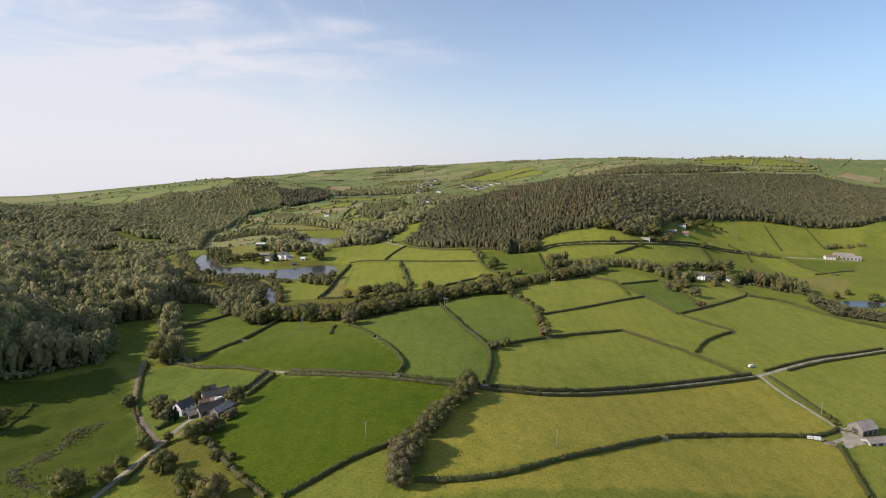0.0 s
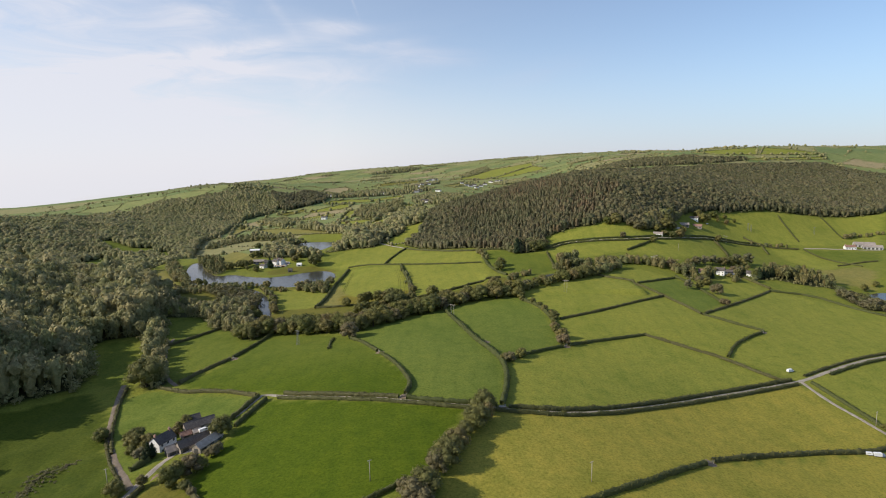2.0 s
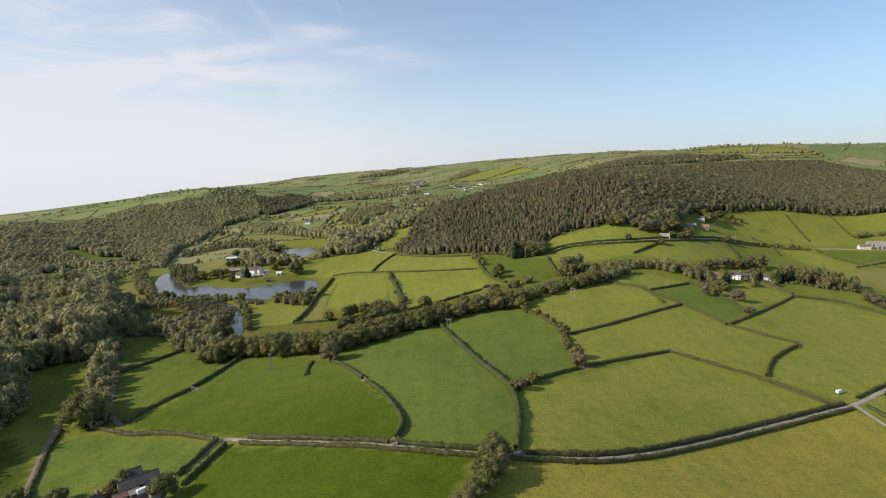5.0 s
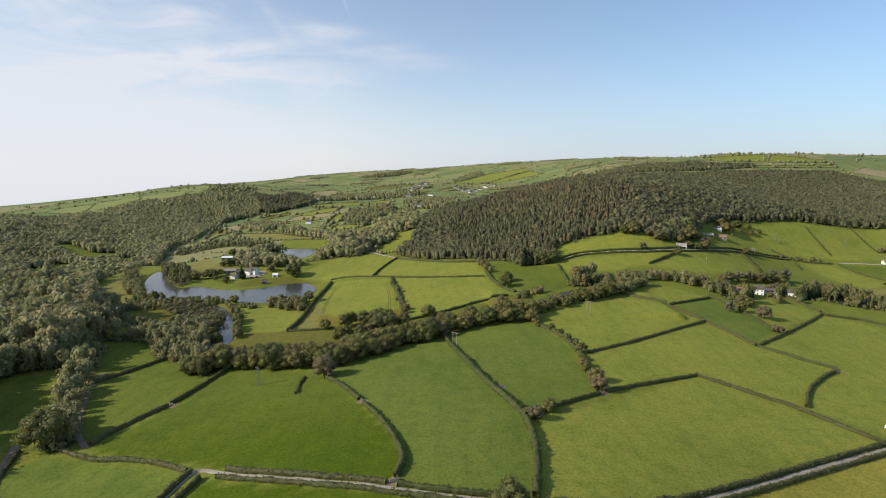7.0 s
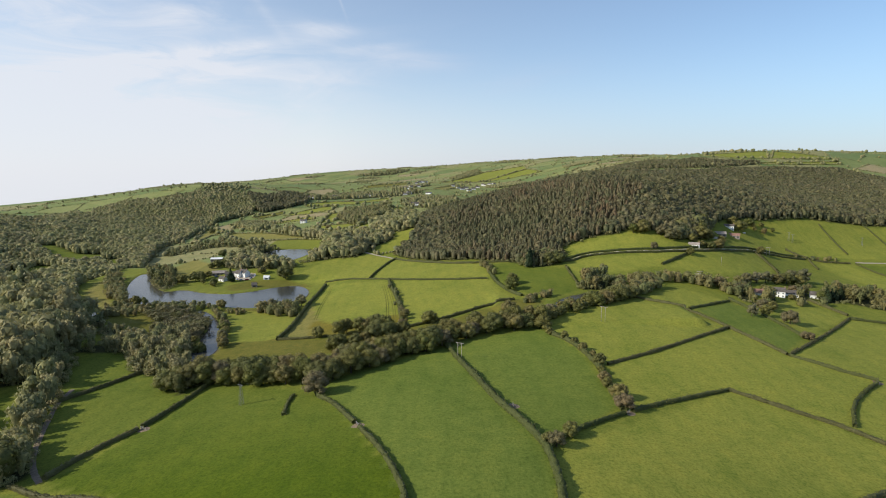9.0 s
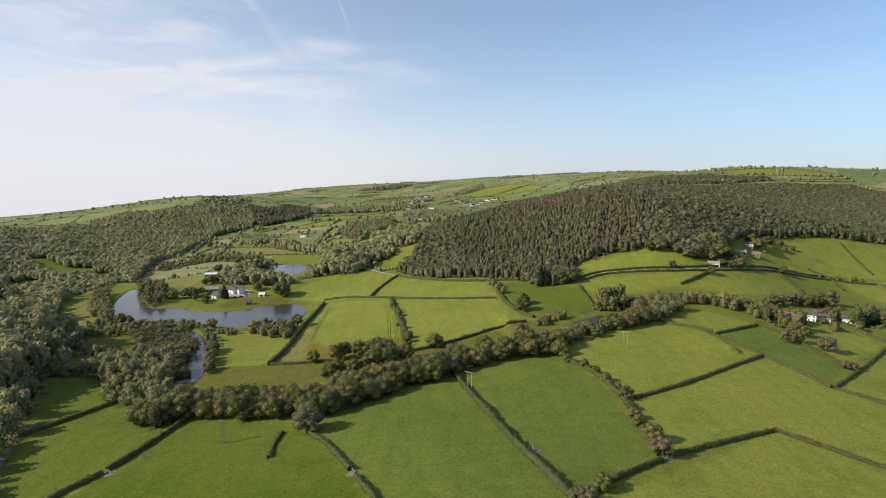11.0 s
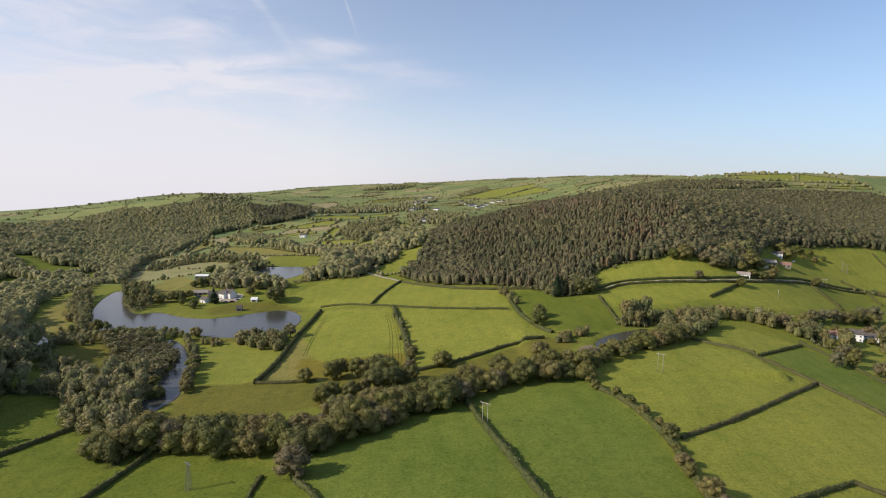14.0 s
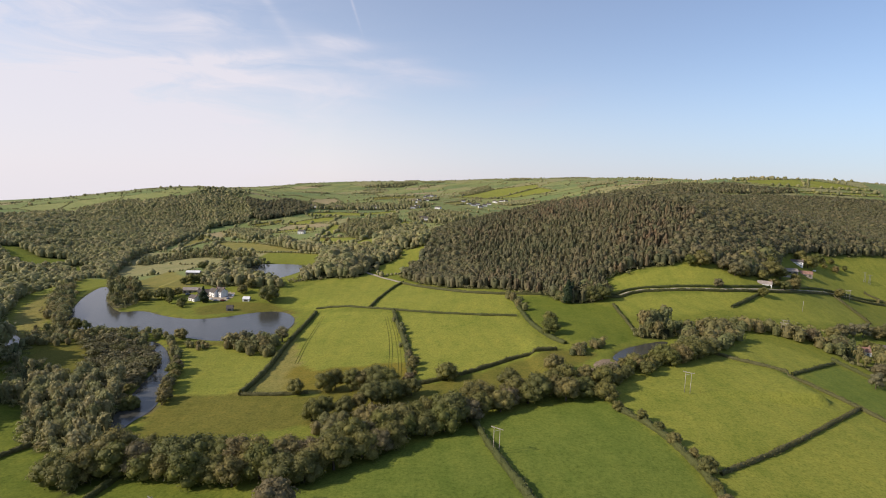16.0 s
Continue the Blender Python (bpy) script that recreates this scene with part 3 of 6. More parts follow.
field("lawn", [(-285.2, 589.7), (-260.5, 607.3), (-241.5, 585.8), (-223.7, 542.2), (-218.5, 532), (-246.2, 556.7), (-264.6, 564)])
field("lime", [(384, 833), (500, 877), (565, 895), (476, 791), (428, 784), (364, 767), (289, 721), (320, 753)])
field("lime", [(354, 805), (503, 867), (689, 901), (597, 784), (484, 786), (417, 790), (342, 763)])
field("fresh", [(490, 771), (566, 745), (519, 688), (481, 717)])
field("lime", [(436, 768), (480, 768), (470, 683), (435, 662)])
field("ochre", [(429, 663), (490, 674), (486, 648), (440, 591), (411, 604)])
far_field("ochre", [(-398, 1141), (-387, 1182), (-321, 1132), (-267, 1072), (-236, 1051), (-177, 965), (-183, 959), (-220, 987), (-283, 1017), (-334, 1045)])
far_field("ochre", [(-475, 1397), (-418, 1385), (-384, 1303), (-438, 1315)])
far_field("ochre", [(-412, 1057), (-466, 1213), (-501, 1320), (-492, 1345), (-433, 1262), (-427, 1165)])
far_field("lime", [(-229, 1170), (-241, 1378), (-220, 1373), (-203, 1237), (-221, 1157)])
far_field("lime", [(-234, 1148), (-148, 1131), (-136, 1075), (-170, 1049), (-212, 1090)])
far_field("lime", [(-148, 1021), (-124, 1122), (-99, 1091), (-110, 967), (-126, 977)])
far_field("lime", [(-90, 827), (-92, 868), (-74, 893), (-62, 917), (-34, 929), (-38, 895), (-41, 868), (-48, 841), (-65, 809), (-82, 805)])
far_field("lime", [(-363, 1359), (-286, 1374), (-264, 1302), (-339, 1316)])
far_field("lime", [(-373, 1477), (-304, 1568), (-261, 1586), (-259, 1476), (-316, 1451)])
far_field("lawn", [(-449, 1477), (-389, 1533), (-380, 1499), (-424, 1459)])
far_field("lime", [(-360, 1631), (-288, 1705), (-225, 1687), (-142, 1752), (-127, 1661), (-211, 1586), (-269, 1602), (-344, 1594)])
far_field("ochre", [(-8, 2025), (53, 2176), (108, 2192), (79, 2095), (19, 1991)])
far_field("lime", [(-112, 1379), (-60, 1372), (-58, 1316), (-91, 1315)])
far_field("lawn", [(-284, 2426), (-105, 2421), (-108, 2225), (-272, 2327)])
far_field("lime", [(951, 1698), (1102, 1638), (872, 1578)])
far_field("lime", [(705, 1631), (937, 1705), (865, 1580), (751, 1561)])
far_field("lime", [(521, 1746), (480, 1462), (609, 1421), (827, 1529), (1082, 1612), (1059, 1583), (780, 1498), (600, 1404), (482, 1410)])
far_field("lime", [(189, 2342), (406, 2597), (432, 2376), (355, 2370), (287, 2351)])
far_field("lime", [(27, 2343), (238, 2839), (444, 2877), (406, 2597), (178, 2342)])
field("fresh", [(-625, 985), (-605, 1005), (-540, 958), (-500, 960), (-488, 915), (-510, 895), (-545, 920)])
field("fresh", [(-560, 850), (-550, 895), (-528, 890), (-495, 872), (-475, 822), (-480, 768), (-510, 780)])
field("fresh", [(-480, 900), (-478, 935), (-455, 926), (-440, 885)])
lane("lane", [(-137.3, 195.3), (-135.2, 206.6), (-133.4, 227.9), (-131.5, 243.3), (-128.9, 258.1), (-124, 271.4), (-119, 283.9), (-111.4, 292.9), (-107.2, 309.6), (-105.2, 316.1), (-89.9, 308.2), (-61.3, 299.4), (-27.9, 289.9), (-8.9, 284.5), (3.5, 282.7), (18.8, 281.7), (24.9, 281), (46.4, 281.8), (69.7, 289.3), (104, 307.5), (147.6, 331.2), (195, 353.2), (217.1, 361.8), (250.7, 381.3), (282.6, 398.4), (313.6, 411.6), (359.3, 431.5)])
lane("farm_track", [(217.1, 361.8), (218.5, 347.3), (221.7, 334), (226.2, 318.6), (230.1, 304), (230.1, 294.8)])
lane("wood_lane", [(-133.5, 236.8), (-153.6, 259.6), (-169.7, 281.2), (-179.4, 298.4), (-193.2, 327.2), (-203.3, 352)])
lane("wood_lane_b", [(-167.4, 345.3), (-176.8, 354.9), (-187.2, 369.1), (-198.7, 392.9), (-212.2, 421.7), (-215.8, 440)])
lane("ditch_upper", [(-183.1, 223.9), (-181.6, 231.7), (-180.2, 240.9), (-181.6, 250.9), (-177.4, 255.3), (-174.7, 262.3)])
lane("ditch_lower", [(-183.1, 223.9), (-186.3, 219.4), (-184.7, 214.8), (-174.7, 207.6), (-165.2, 203)])
lane("track_a", [(-63.3, 662.2), (-56.7, 622.7), (-52.9, 588.7), (-50.9, 558.1), (-49.9, 526.1)])
lane("track_b", [(-59.3, 661.2), (-50.5, 610), (-45.6, 567.1), (-43.6, 529.6)])
lane("track_c", [(-115.7, 680.8), (-113.6, 639.5), (-112.1, 602.5), (-108.8, 569.3)])
lane("valley_road", [(-105, 829), (-65, 784), (-31, 743), (4, 713), (36, 702), (82.5, 694.4), (118.1, 680), (139, 694), (177, 695), (225, 697), (287, 717), (361, 763), (423, 777)])
lane("farm_road", [(486, 776), (522, 773), (577, 759)])
wood("hill_wood", 4.5, 8.5, 11.5, "mixed", [(-60, 796), (-42, 767), (-11, 735), (29, 718), (63.6, 694.1), (82, 671.9), (99.6, 670.9), (119, 695), (117, 715), (132, 726), (157, 733), (187, 734), (204, 742), (239, 735), (240, 725), (266, 730), (274, 729), (309, 772), (328, 799), (392, 844), (444, 863), (502, 879), (681, 900), (960, 1080), (1150, 1300), (1008, 1520), (901, 1484), (814, 1453), (727, 1415), (643, 1376), (551, 1313), (483, 1288), (400, 1200), (330, 1130), (260, 1095), (190, 1080), (120, 1072), (60, 1060), (10, 1040), (-20, 1010), (-29, 986), (-32, 907), (-36, 894), (-41, 863), (-43, 850)])
wood("crest_wood", 5.5, 6, 8.5, "broad", [(504, 1836), (551, 1746), (545, 1557), (610, 1524), (672, 1541), (684, 1527), (630, 1475), (700, 1496), (789, 1513), (810, 1514), (734, 1466), (594, 1394), (522, 1368), (445, 1378), (411, 1381)])
wood("near_wood", 7.9, 20, 28, "broad", [(-335, 238), (-300, 264), (-264, 290), (-250, 304), (-246, 321), (-240, 334), (-229, 345), (-230, 356), (-248, 388), (-262, 407), (-273, 426), (-266, 440), (-249, 450), (-252, 470), (-252.3, 486.3), (-269.4, 528.3), (-284.9, 572.1), (-307.9, 575.5), (-386, 652), (-440, 651), (-508, 608), (-553, 496)])
wood("west_wood", 5.8, 8, 11, "broad", [(-372.4, 587.8), (-335, 616), (-344, 639), (-355, 660), (-388, 716), (-398, 743), (-400, 778), (-391, 795), (-404, 832), (-390, 849), (-420, 930), (-448, 1027), (-448, 1075), (-461, 1157), (-510, 1329), (-521, 1436), (-498, 1472), (-458, 1504), (-473, 1579), (-523, 1660), (-548, 1681), (-601, 1668), (-666, 1650), (-702, 1637), (-718, 1611), (-750, 1593), (-772, 1622), (-820, 1596), (-841, 1562), (-851, 1515), (-829, 1462), (-863, 1466), (-893, 1415), (-777, 1193), (-854, 1075)])
wood("lake_wood", 7.2, 8.0, 13.8, "broad", [(-259.5, 500.7), (-244.5, 503.3), (-219.5, 502.7), (-202.6, 475.6), (-192.5, 462.9), (-177.7, 455.4), (-161.9, 434.2), (-148.7, 424), (-151.2, 447.2), (-167.5, 479.4), (-193.5, 531.9), (-213, 538.8), (-230.3, 525.5), (-253.2, 517.6)])
wood("river_wood", 7.7, 8, 12.5, "broad", [(-274.6, 561.9), (-241.6, 552.4), (-218.5, 532), (-203.5, 524.8), (-186.4, 506.3), (-170.1, 477.2), (-172.2, 468.9), (-193.6, 468.9), (-215.1, 491.3), (-237.4, 513.5)])
wood("peninsula_wood", 7.7, 8.0, 12.6, "broad", [(-345, 767), (-355, 806), (-327, 791), (-289, 736), (-284, 692), (-301, 705)])
wood("shore_wood", 7.7, 5.8, 10.3, "broad", [(-347, 754), (-314, 712), (-277, 649), (-268.6, 621.9), (-285.5, 620.6), (-291.4, 602.9), (-303.9, 618.7), (-298, 638)])
wood("pond_wood", 8.4, 8.0, 12.6, "broad", [(-171, 790), (-162, 823), (-161, 853), (-165, 899), (-159, 952), (-129, 922), (-106, 907), (-83, 917), (-70, 892), (-67, 872), (-100, 832), (-131, 805)])
wood("house_wood", 8.2, 8.0, 13.8, "broad", [(-263, 794), (-261, 817), (-234, 816), (-209, 796), (-178, 786), (-174, 772), (-212, 769), (-230, 774)])
wood("house_north_wood", 6.4, 6, 9, "broad", [(-278, 828), (-279, 860), (-268, 875), (-269, 913), (-254, 928), (-236, 911), (-242, 872), (-229, 819), (-224, 780), (-233, 763), (-252, 775)])
wood("pond_north_wood", 7.7, 8.0, 12.6, "broad", [(-251, 876), (-257, 928), (-212, 905), (-175, 879), (-169, 863), (-203, 873), (-228, 876)])
wood("strip_wood", 7.2, 6.9, 10.3, "broad", [(-381, 757), (-388, 788), (-333, 702), (-284, 623.2), (-284, 614), (-293.8, 624.2), (-337, 691)])
wood("marsh_wood", 6.6, 3.4, 6.9, "broad", [(-302.7, 589.2), (-287.4, 587.9), (-291.6, 603.4), (-275.6, 618.8), (-272.2, 607.8), (-287.7, 593.2), (-274.8, 573.3), (-280.2, 560.6)])
wood("valley_wood", 7, 9, 13, "broad", [(-209, 1269), (-211, 1340), (-184, 1392), (-129, 1429), (-107, 1385), (-103, 1258), (-118, 1195), (-131, 1074), (-141, 1084), (-166, 1133)])
wood("shoulder_wood", 6.6, 9, 13, "broad", [(-114, 1015), (-96, 1164), (-58, 1158), (-44, 1064), (-35, 914), (-61, 898), (-90, 915)])
wood("village_wood", 11, 8, 12, "broad", [(-100, 1572), (-48, 1719), (53, 1626), (40, 1390), (-8, 1314), (-78, 1393)])
wood("farm_wood", 8.8, 9.2, 13.8, "broad", [(241, 739), (282, 760), (317, 785), (309, 772), (277, 746), (262, 729), (250, 724), (240, 725)])
wood("east_wood", 7.9, 6.9, 12.0, "broad", [(241.4, 605.1), (283.4, 613.3), (384, 665), (407, 635), (397, 579), (373.2, 580.6), (344.9, 607.3), (284.6, 587.8), (249.5, 563.8)])
wood("far_west_wood", 8.4, 10.3, 16.1, "broad", [(-564, 507), (-890, 808), (-858, 1038), (-803, 1052), (-621, 809), (-493, 614)])
wood("lane_wood", 7.5, 9.5, 15, "broad", [(-266.3, 517), (-245.9, 485.8), (-225.8, 448.7), (-218.1, 431.3), (-212.6, 417.1), (-199.9, 393.1), (-189, 372), (-176, 350), (-180, 344), (-191, 348), (-203, 374), (-214, 398), (-228, 425), (-242, 445), (-262, 462), (-295.1, 483), (-327.9, 524.8)])
wood("scrub", 3.4, 1.7, 5.0, "scrub", [(-259.5, 604), (-251, 614), (-228, 612), (-214.6, 600.5), (-200, 581), (-190.5, 566.3), (-187.5, 550), (-184.5, 535.5), (-181.9, 512.5), (-199.7, 519.7), (-221.1, 542.2), (-237.7, 567.9)])
wood("pool_wood", 7.0, 10, 14.5, "broad", [(110, 604.5), (113, 598), (128, 600), (141.4, 608.3), (142.9, 628.8), (122.2, 622.3)])
wood("second_nose_wood", 8, 9, 13, "broad", [(-529, 1677), (-481, 1701), (-446, 1734), (-409, 1834), (-366, 1717), (-356, 1642), (-397, 1562), (-438, 1520), (-464, 1550)])
wood("village_trees", 15, 8, 12, "broad", [(-450, 1647), (-460, 2212), (-305, 2254), (-159, 1970), (-52, 1961), (-51, 1858), (-145, 1791), (-273, 1802), (-352, 1722), (-428, 1621)])
wood("pond_side_wood", 6.6, 8, 13, "broad", [(-172, 948), (-159, 854), (-125, 801), (-103, 810), (-96, 827), (-108, 845), (-78, 857), (-72, 877), (-106, 934), (-136, 969), (-152, 952), (-192, 1002), (-241, 1068), (-310, 1154), (-281, 1088), (-228, 1019), (-173, 954)])
wood("far_slope_wood", 13, 8, 12, "broad", [(64, 2656), (171, 3030), (221, 3046), (235, 2888), (156, 2633), (100, 2493)])
wood("far_crest_wood", 22, 10, 14, "broad", [(-474, 3462), (-355, 3590), (-223, 3672), (-141, 3540), (-207, 3401), (-335, 3388)])
wood("river_line_wood", 7, 7, 11, "broad", [(-374, 1024), (-361, 1052), (-323, 1017), (-271, 980), (-259, 948), (-308, 979), (-353, 994), (-380, 971), (-393, 938), (-412, 954), (-413, 991)])
wood("west_valley_wood", 8, 7, 11, "broad", [(-461, 1376), (-457, 1428), (-420, 1428), (-356, 1336), (-325, 1200), (-346, 1178), (-405, 1285)])
wood("east_scrub", 4.4, 2.3, 5.2, "scrub", [(400, 584), (392, 545.5), (427.5, 518.6), (413, 500.1), (374.2, 511.5), (373, 551.9)])
clearing([(-625, 985), (-605, 1005), (-540, 958), (-500, 960), (-488, 915), (-510, 895), (-545, 920)])
clearing([(-560, 850), (-550, 895), (-528, 890), (-495, 872), (-475, 822), (-480, 768), (-510, 780)])
clearing([(-480, 900), (-478, 935), (-455, 926), (-440, 885)])
clearing([(-219.2, 356.6), (-243.4, 393.7), (-261.5, 428.8), (-247.3, 438.2), (-220.7, 399.5), (-210.2, 366), (-202.1, 348)])
clearing([(-226.6, 359), (-250.4, 409), (-250.6, 438.5), (-226.5, 399.2), (-206.8, 354.3)])
clearing([(55.2, 538.9), (71.3, 535.4), (82, 550.9), (102.4, 568.8), (109.7, 588.4), (96.3, 592.2), (67.2, 566)])
clearing([(326, 798), (352, 822), (405, 854), (364, 789), (334, 765), (305, 752), (300, 757)])
clearing([(258, 725), (287, 739), (275, 719), (249, 709)])
clearing([(272.4, 626.5), (287.8, 631.3), (261.8, 586.8), (248.6, 585.6)])
clearing([(294.8, 630.6), (326, 644), (284.9, 579.4), (259.7, 569.6)])
clearing([(339, 646), (357, 652), (307.8, 582.2), (295.3, 582.1)])
clearing([(-264.5, 573.2), (-259.1, 599.3), (-243.1, 585.5), (-223.7, 542.2), (-246.2, 556.7)])


# ---- ground ----
def steps(*spans):
    out = []
    for a, b, gap in spans:
        out += list(np.linspace(a, b, max(1, round((b - a) / gap)), endpoint=False))
    return np.array(out + [spans[-1][1]])


def mesh_from(name, verts, faces, material, smooth=True):
    me = bpy.data.meshes.new(name)
    verts, faces = np.asarray(verts, np.float32), np.asarray(faces, np.int32)
    k = faces.shape[1]
    me.vertices.add(len(verts))
    me.vertices.foreach_set("co", verts.ravel())
    me.loops.add(faces.size)
    me.loops.foreach_set("vertex_index", faces.ravel())
    me.polygons.add(len(faces))
    me.polygons.foreach_set("loop_start", np.arange(0, faces.size, k, dtype=np.int32))
    me.polygons.foreach_set("loop_total", np.full(len(faces), k, np.int32))
    me.polygons.foreach_set("use_smooth", np.full(len(faces), smooth, bool))
    me.materials.append(material)
    me.update(calc_edges=True)
    return me


def make_ground():
    xs = steps((-4700, -1700, 150), (-1700, -850, 24), (-850, -430, 10), (-430, 430, 4.2), (430, 900, 10), (900, 1800, 24), (1800, 4700, 150))
    ys = steps((-2500, -100, 150), (-100, 140, 20), (140, 760, 4.2), (760, 920, 5), (920, 1700, 11), (1700, 3300, 20), (3300, 4700, 50))
    gx, gy = np.meshgrid(xs, ys)
    gz = ground(gx, gy)
    verts = np.stack([gx, gy, gz], -1).reshape(-1, 3)
    nx, ny = len(xs), len(ys)
    i = (np.arange(ny - 1)[:, None] * nx + np.arange(nx - 1)).ravel()
    faces = np.stack([i, i + 1, i + nx + 1, i + nx], -1)
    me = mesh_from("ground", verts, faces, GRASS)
    x, y = verts[:, 0], verts[:, 1]
    tint = np.empty((len(x), 4), np.float32)
    tint[:] = (0.158, 0.174, 0.028, 1)
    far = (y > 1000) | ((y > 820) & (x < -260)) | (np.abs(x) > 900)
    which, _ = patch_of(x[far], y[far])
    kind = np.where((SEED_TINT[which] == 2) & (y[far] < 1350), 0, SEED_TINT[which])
    tint[far, :3] = np.array(HAZY_FAR_TINTS)[kind]
    for name, outline in FIELDS:
        got = inside(x, y, outline)
        tint[got, :3] = TINTS[name]
    # one pasture grows thicker and darker towards its lower end
    rich = inside(x, y, LANE_PASTURE)
    k = np.clip((405 - y[rich]) / 80, 0, 1)[:, None]
    tint[rich, :3] = tint[rich, :3] * (1 - k) + np.array(TINTS["deep"]) * k
    clear = np.zeros(len(x), bool)
    for outline in CLEARINGS:
        clear |= inside(x, y, outline)
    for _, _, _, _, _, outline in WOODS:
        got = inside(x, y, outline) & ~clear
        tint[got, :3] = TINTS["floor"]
    for _, level, outline in WATERS:
        xs_, ys_ = [p[0] for p in outline], [p[1] for p in outline]
        near = np.where((x > min(xs_) - 10) & (x < max(xs_) + 10) & (y > min(ys_) - 10) & (y < max(ys_) + 10))[0]
        got = near[inside(x[near], y[near], outline)]
        tint[got, :3] = (0.10, 0.085, 0.05)
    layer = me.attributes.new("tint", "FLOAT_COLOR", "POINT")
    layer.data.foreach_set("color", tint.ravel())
    return tagged(new("ground", me), "rolling green pasture land reaching to the horizon", "ground", kind="structure")


make_ground()


def make_water(name, level, outline):
    bm = bmesh.new()
    face = bm.faces.new([bm.verts.new((x, y, level)) for x, y in outline])
    if face.normal.z < 0:
        face.normal_flip()
    bmesh.ops.triangulate(bm, faces=bm.faces)
    me = bpy.data.meshes.new(name)
    bm.to_mesh(me)
    bm.free()
    me.materials.append(WATER)
    return tagged(new(name, me), f"calm grey-blue water of a valley {name.split('_')[-1]}", "water", kind="structure")


for w_name, w_level, w_outline in WATERS:
    make_water("water_" + w_name, w_level, w_outline)


def resample(line, gap):
    pts = np.array(line, float)
    seg = np.hypot(*np.diff(pts, axis=0).T)
    at = np.r_[0, np.cumsum(seg)]
    s = np.linspace(0, at[-1], max(2, int(round(at[-1] / gap)) + 1))
    return np.stack([np.interp(s, at, pts[:, 0]), np.interp(s, at, pts[:, 1])], -1)


def sideways(pts):
    way = np.gradient(pts, axis=0)
    way /= np.linalg.norm(way, axis=1, keepdims=True) + 1e-9
    return np.stack([-way[:, 1], way[:, 0]], -1)


def beside(line, off):
    pts = resample(line, 4.0)
    return [tuple(p) for p in pts + sideways(pts) * off]


def make_lane(name, line, width, label, material=None):
    pts = resample(line, 2.5)
    side = sideways(pts)
    rng = np.random.default_rng(len(pts))
    verts, faces = [], []
    across = (-0.5, -0.25, 0.0, 0.25, 0.5)
    for n, (p, q) in enumerate(zip(pts, side)):
        w = width * rng.uniform(0.9, 1.1)
        for k in across:
            verts.append((*(p + q * w * k), 0))
    verts = np.array(verts)
    crown = np.tile([0.02, 0.10, 0.14, 0.10, 0.02], len(pts))
    verts[:, 2] = ground(verts[:, 0], verts[:, 1]) + 0.06 + crown
    for n in range(len(pts) - 1):
        for k in range(4):
            a = n * 5 + k
            faces.append((a, a + 5, a + 6, a + 1))
    return tagged(new(name, mesh_from(name, verts, np.array(faces)[:, ::-1], material or TARMAC)), label, "road", kind="structure")


make_lane("road_lane", LANES["lane"], 2.5, "narrow pale country lane between hedges")
TRACK = plain("trodden_crop", (0.10, 0.11, 0.015), (0.15, 0.15, 0.022), 0.7, 0.95, 0.5, 0.1, 0.3)
for w_name in ("track_a", "track_b", "track_c"):
    for side_way in (-0.9, 0.9):
        make_lane("ground_wheel_track", beside(LANES[w_name], side_way), 0.34, "faint wheel track pressed through the grass crop", TRACK)
make_lane("road_farm_track", LANES["farm_track"], 2.7, "pale unsurfaced farm track", YARD)
make_lane("road_wood", LANES["wood_lane"], 2.8, "narrow grey lane along the wood", SHADED_LANE)
make_lane("road_wood_edge", LANES["wood_lane_b"], 2.4, "narrow shaded lane along the wood", SHADED_LANE)
make_lane("ground_ditch", LANES["ditch_upper"], 1.6, "rushy brown ditch winding across the rough pasture", DITCH)
make_lane("ground_ditch", LANES["ditch_lower"], 1.4, "rushy brown ditch at the foot of the rough pasture", DITCH)
make_lane("road_valley", LANES["valley_road"], 3.2, "grey valley road below the wooded hill")
make_lane("road_to_farm", LANES["farm_road"], 3.4, "grey valley road past a farm")


# ---- trees ----
def icosphere(level):
    bm = bmesh.new()
    bmesh.ops.create_icosphere(bm, subdivisions=level, radius=1.0)
    v = np.array([tuple(p.co) for p in bm.verts])
    f = np.array([[p.index for p in q.verts] for q in bm.faces])
    bm.free()
    return v, f


BALL_V, BALL_F = icosphere(2)
SMALL_V, SMALL_F = icosphere(1)
# a plain crown, open below, for far woods
CORE_V, CORE_F = np.array([(0, 0, 1.0), (0.9, 0, 0.3), (0.28, 0.86, 0.25), (-0.73, 0.53, 0.3), (-0.73, -0.53, 0.2), (0.28, -0.86, 0.3), (0.45, 0.36, -0.7), (-0.2, 0.55, -0.7), (-0.6, 0, -0.7), (-0.2, -0.55, -0.7), (0.45, -0.36, -0.7)]), np.array([(0, 1, 2), (0, 2, 3), (0, 3, 4), (0, 4, 5), (0, 5, 1), (1, 6, 2), (2, 6, 7), (2, 7, 3), (3, 7, 8), (3, 8, 4), (4, 8, 9), (4, 9, 5), (5, 9, 10), (5, 10, 1), (1, 10, 6)])


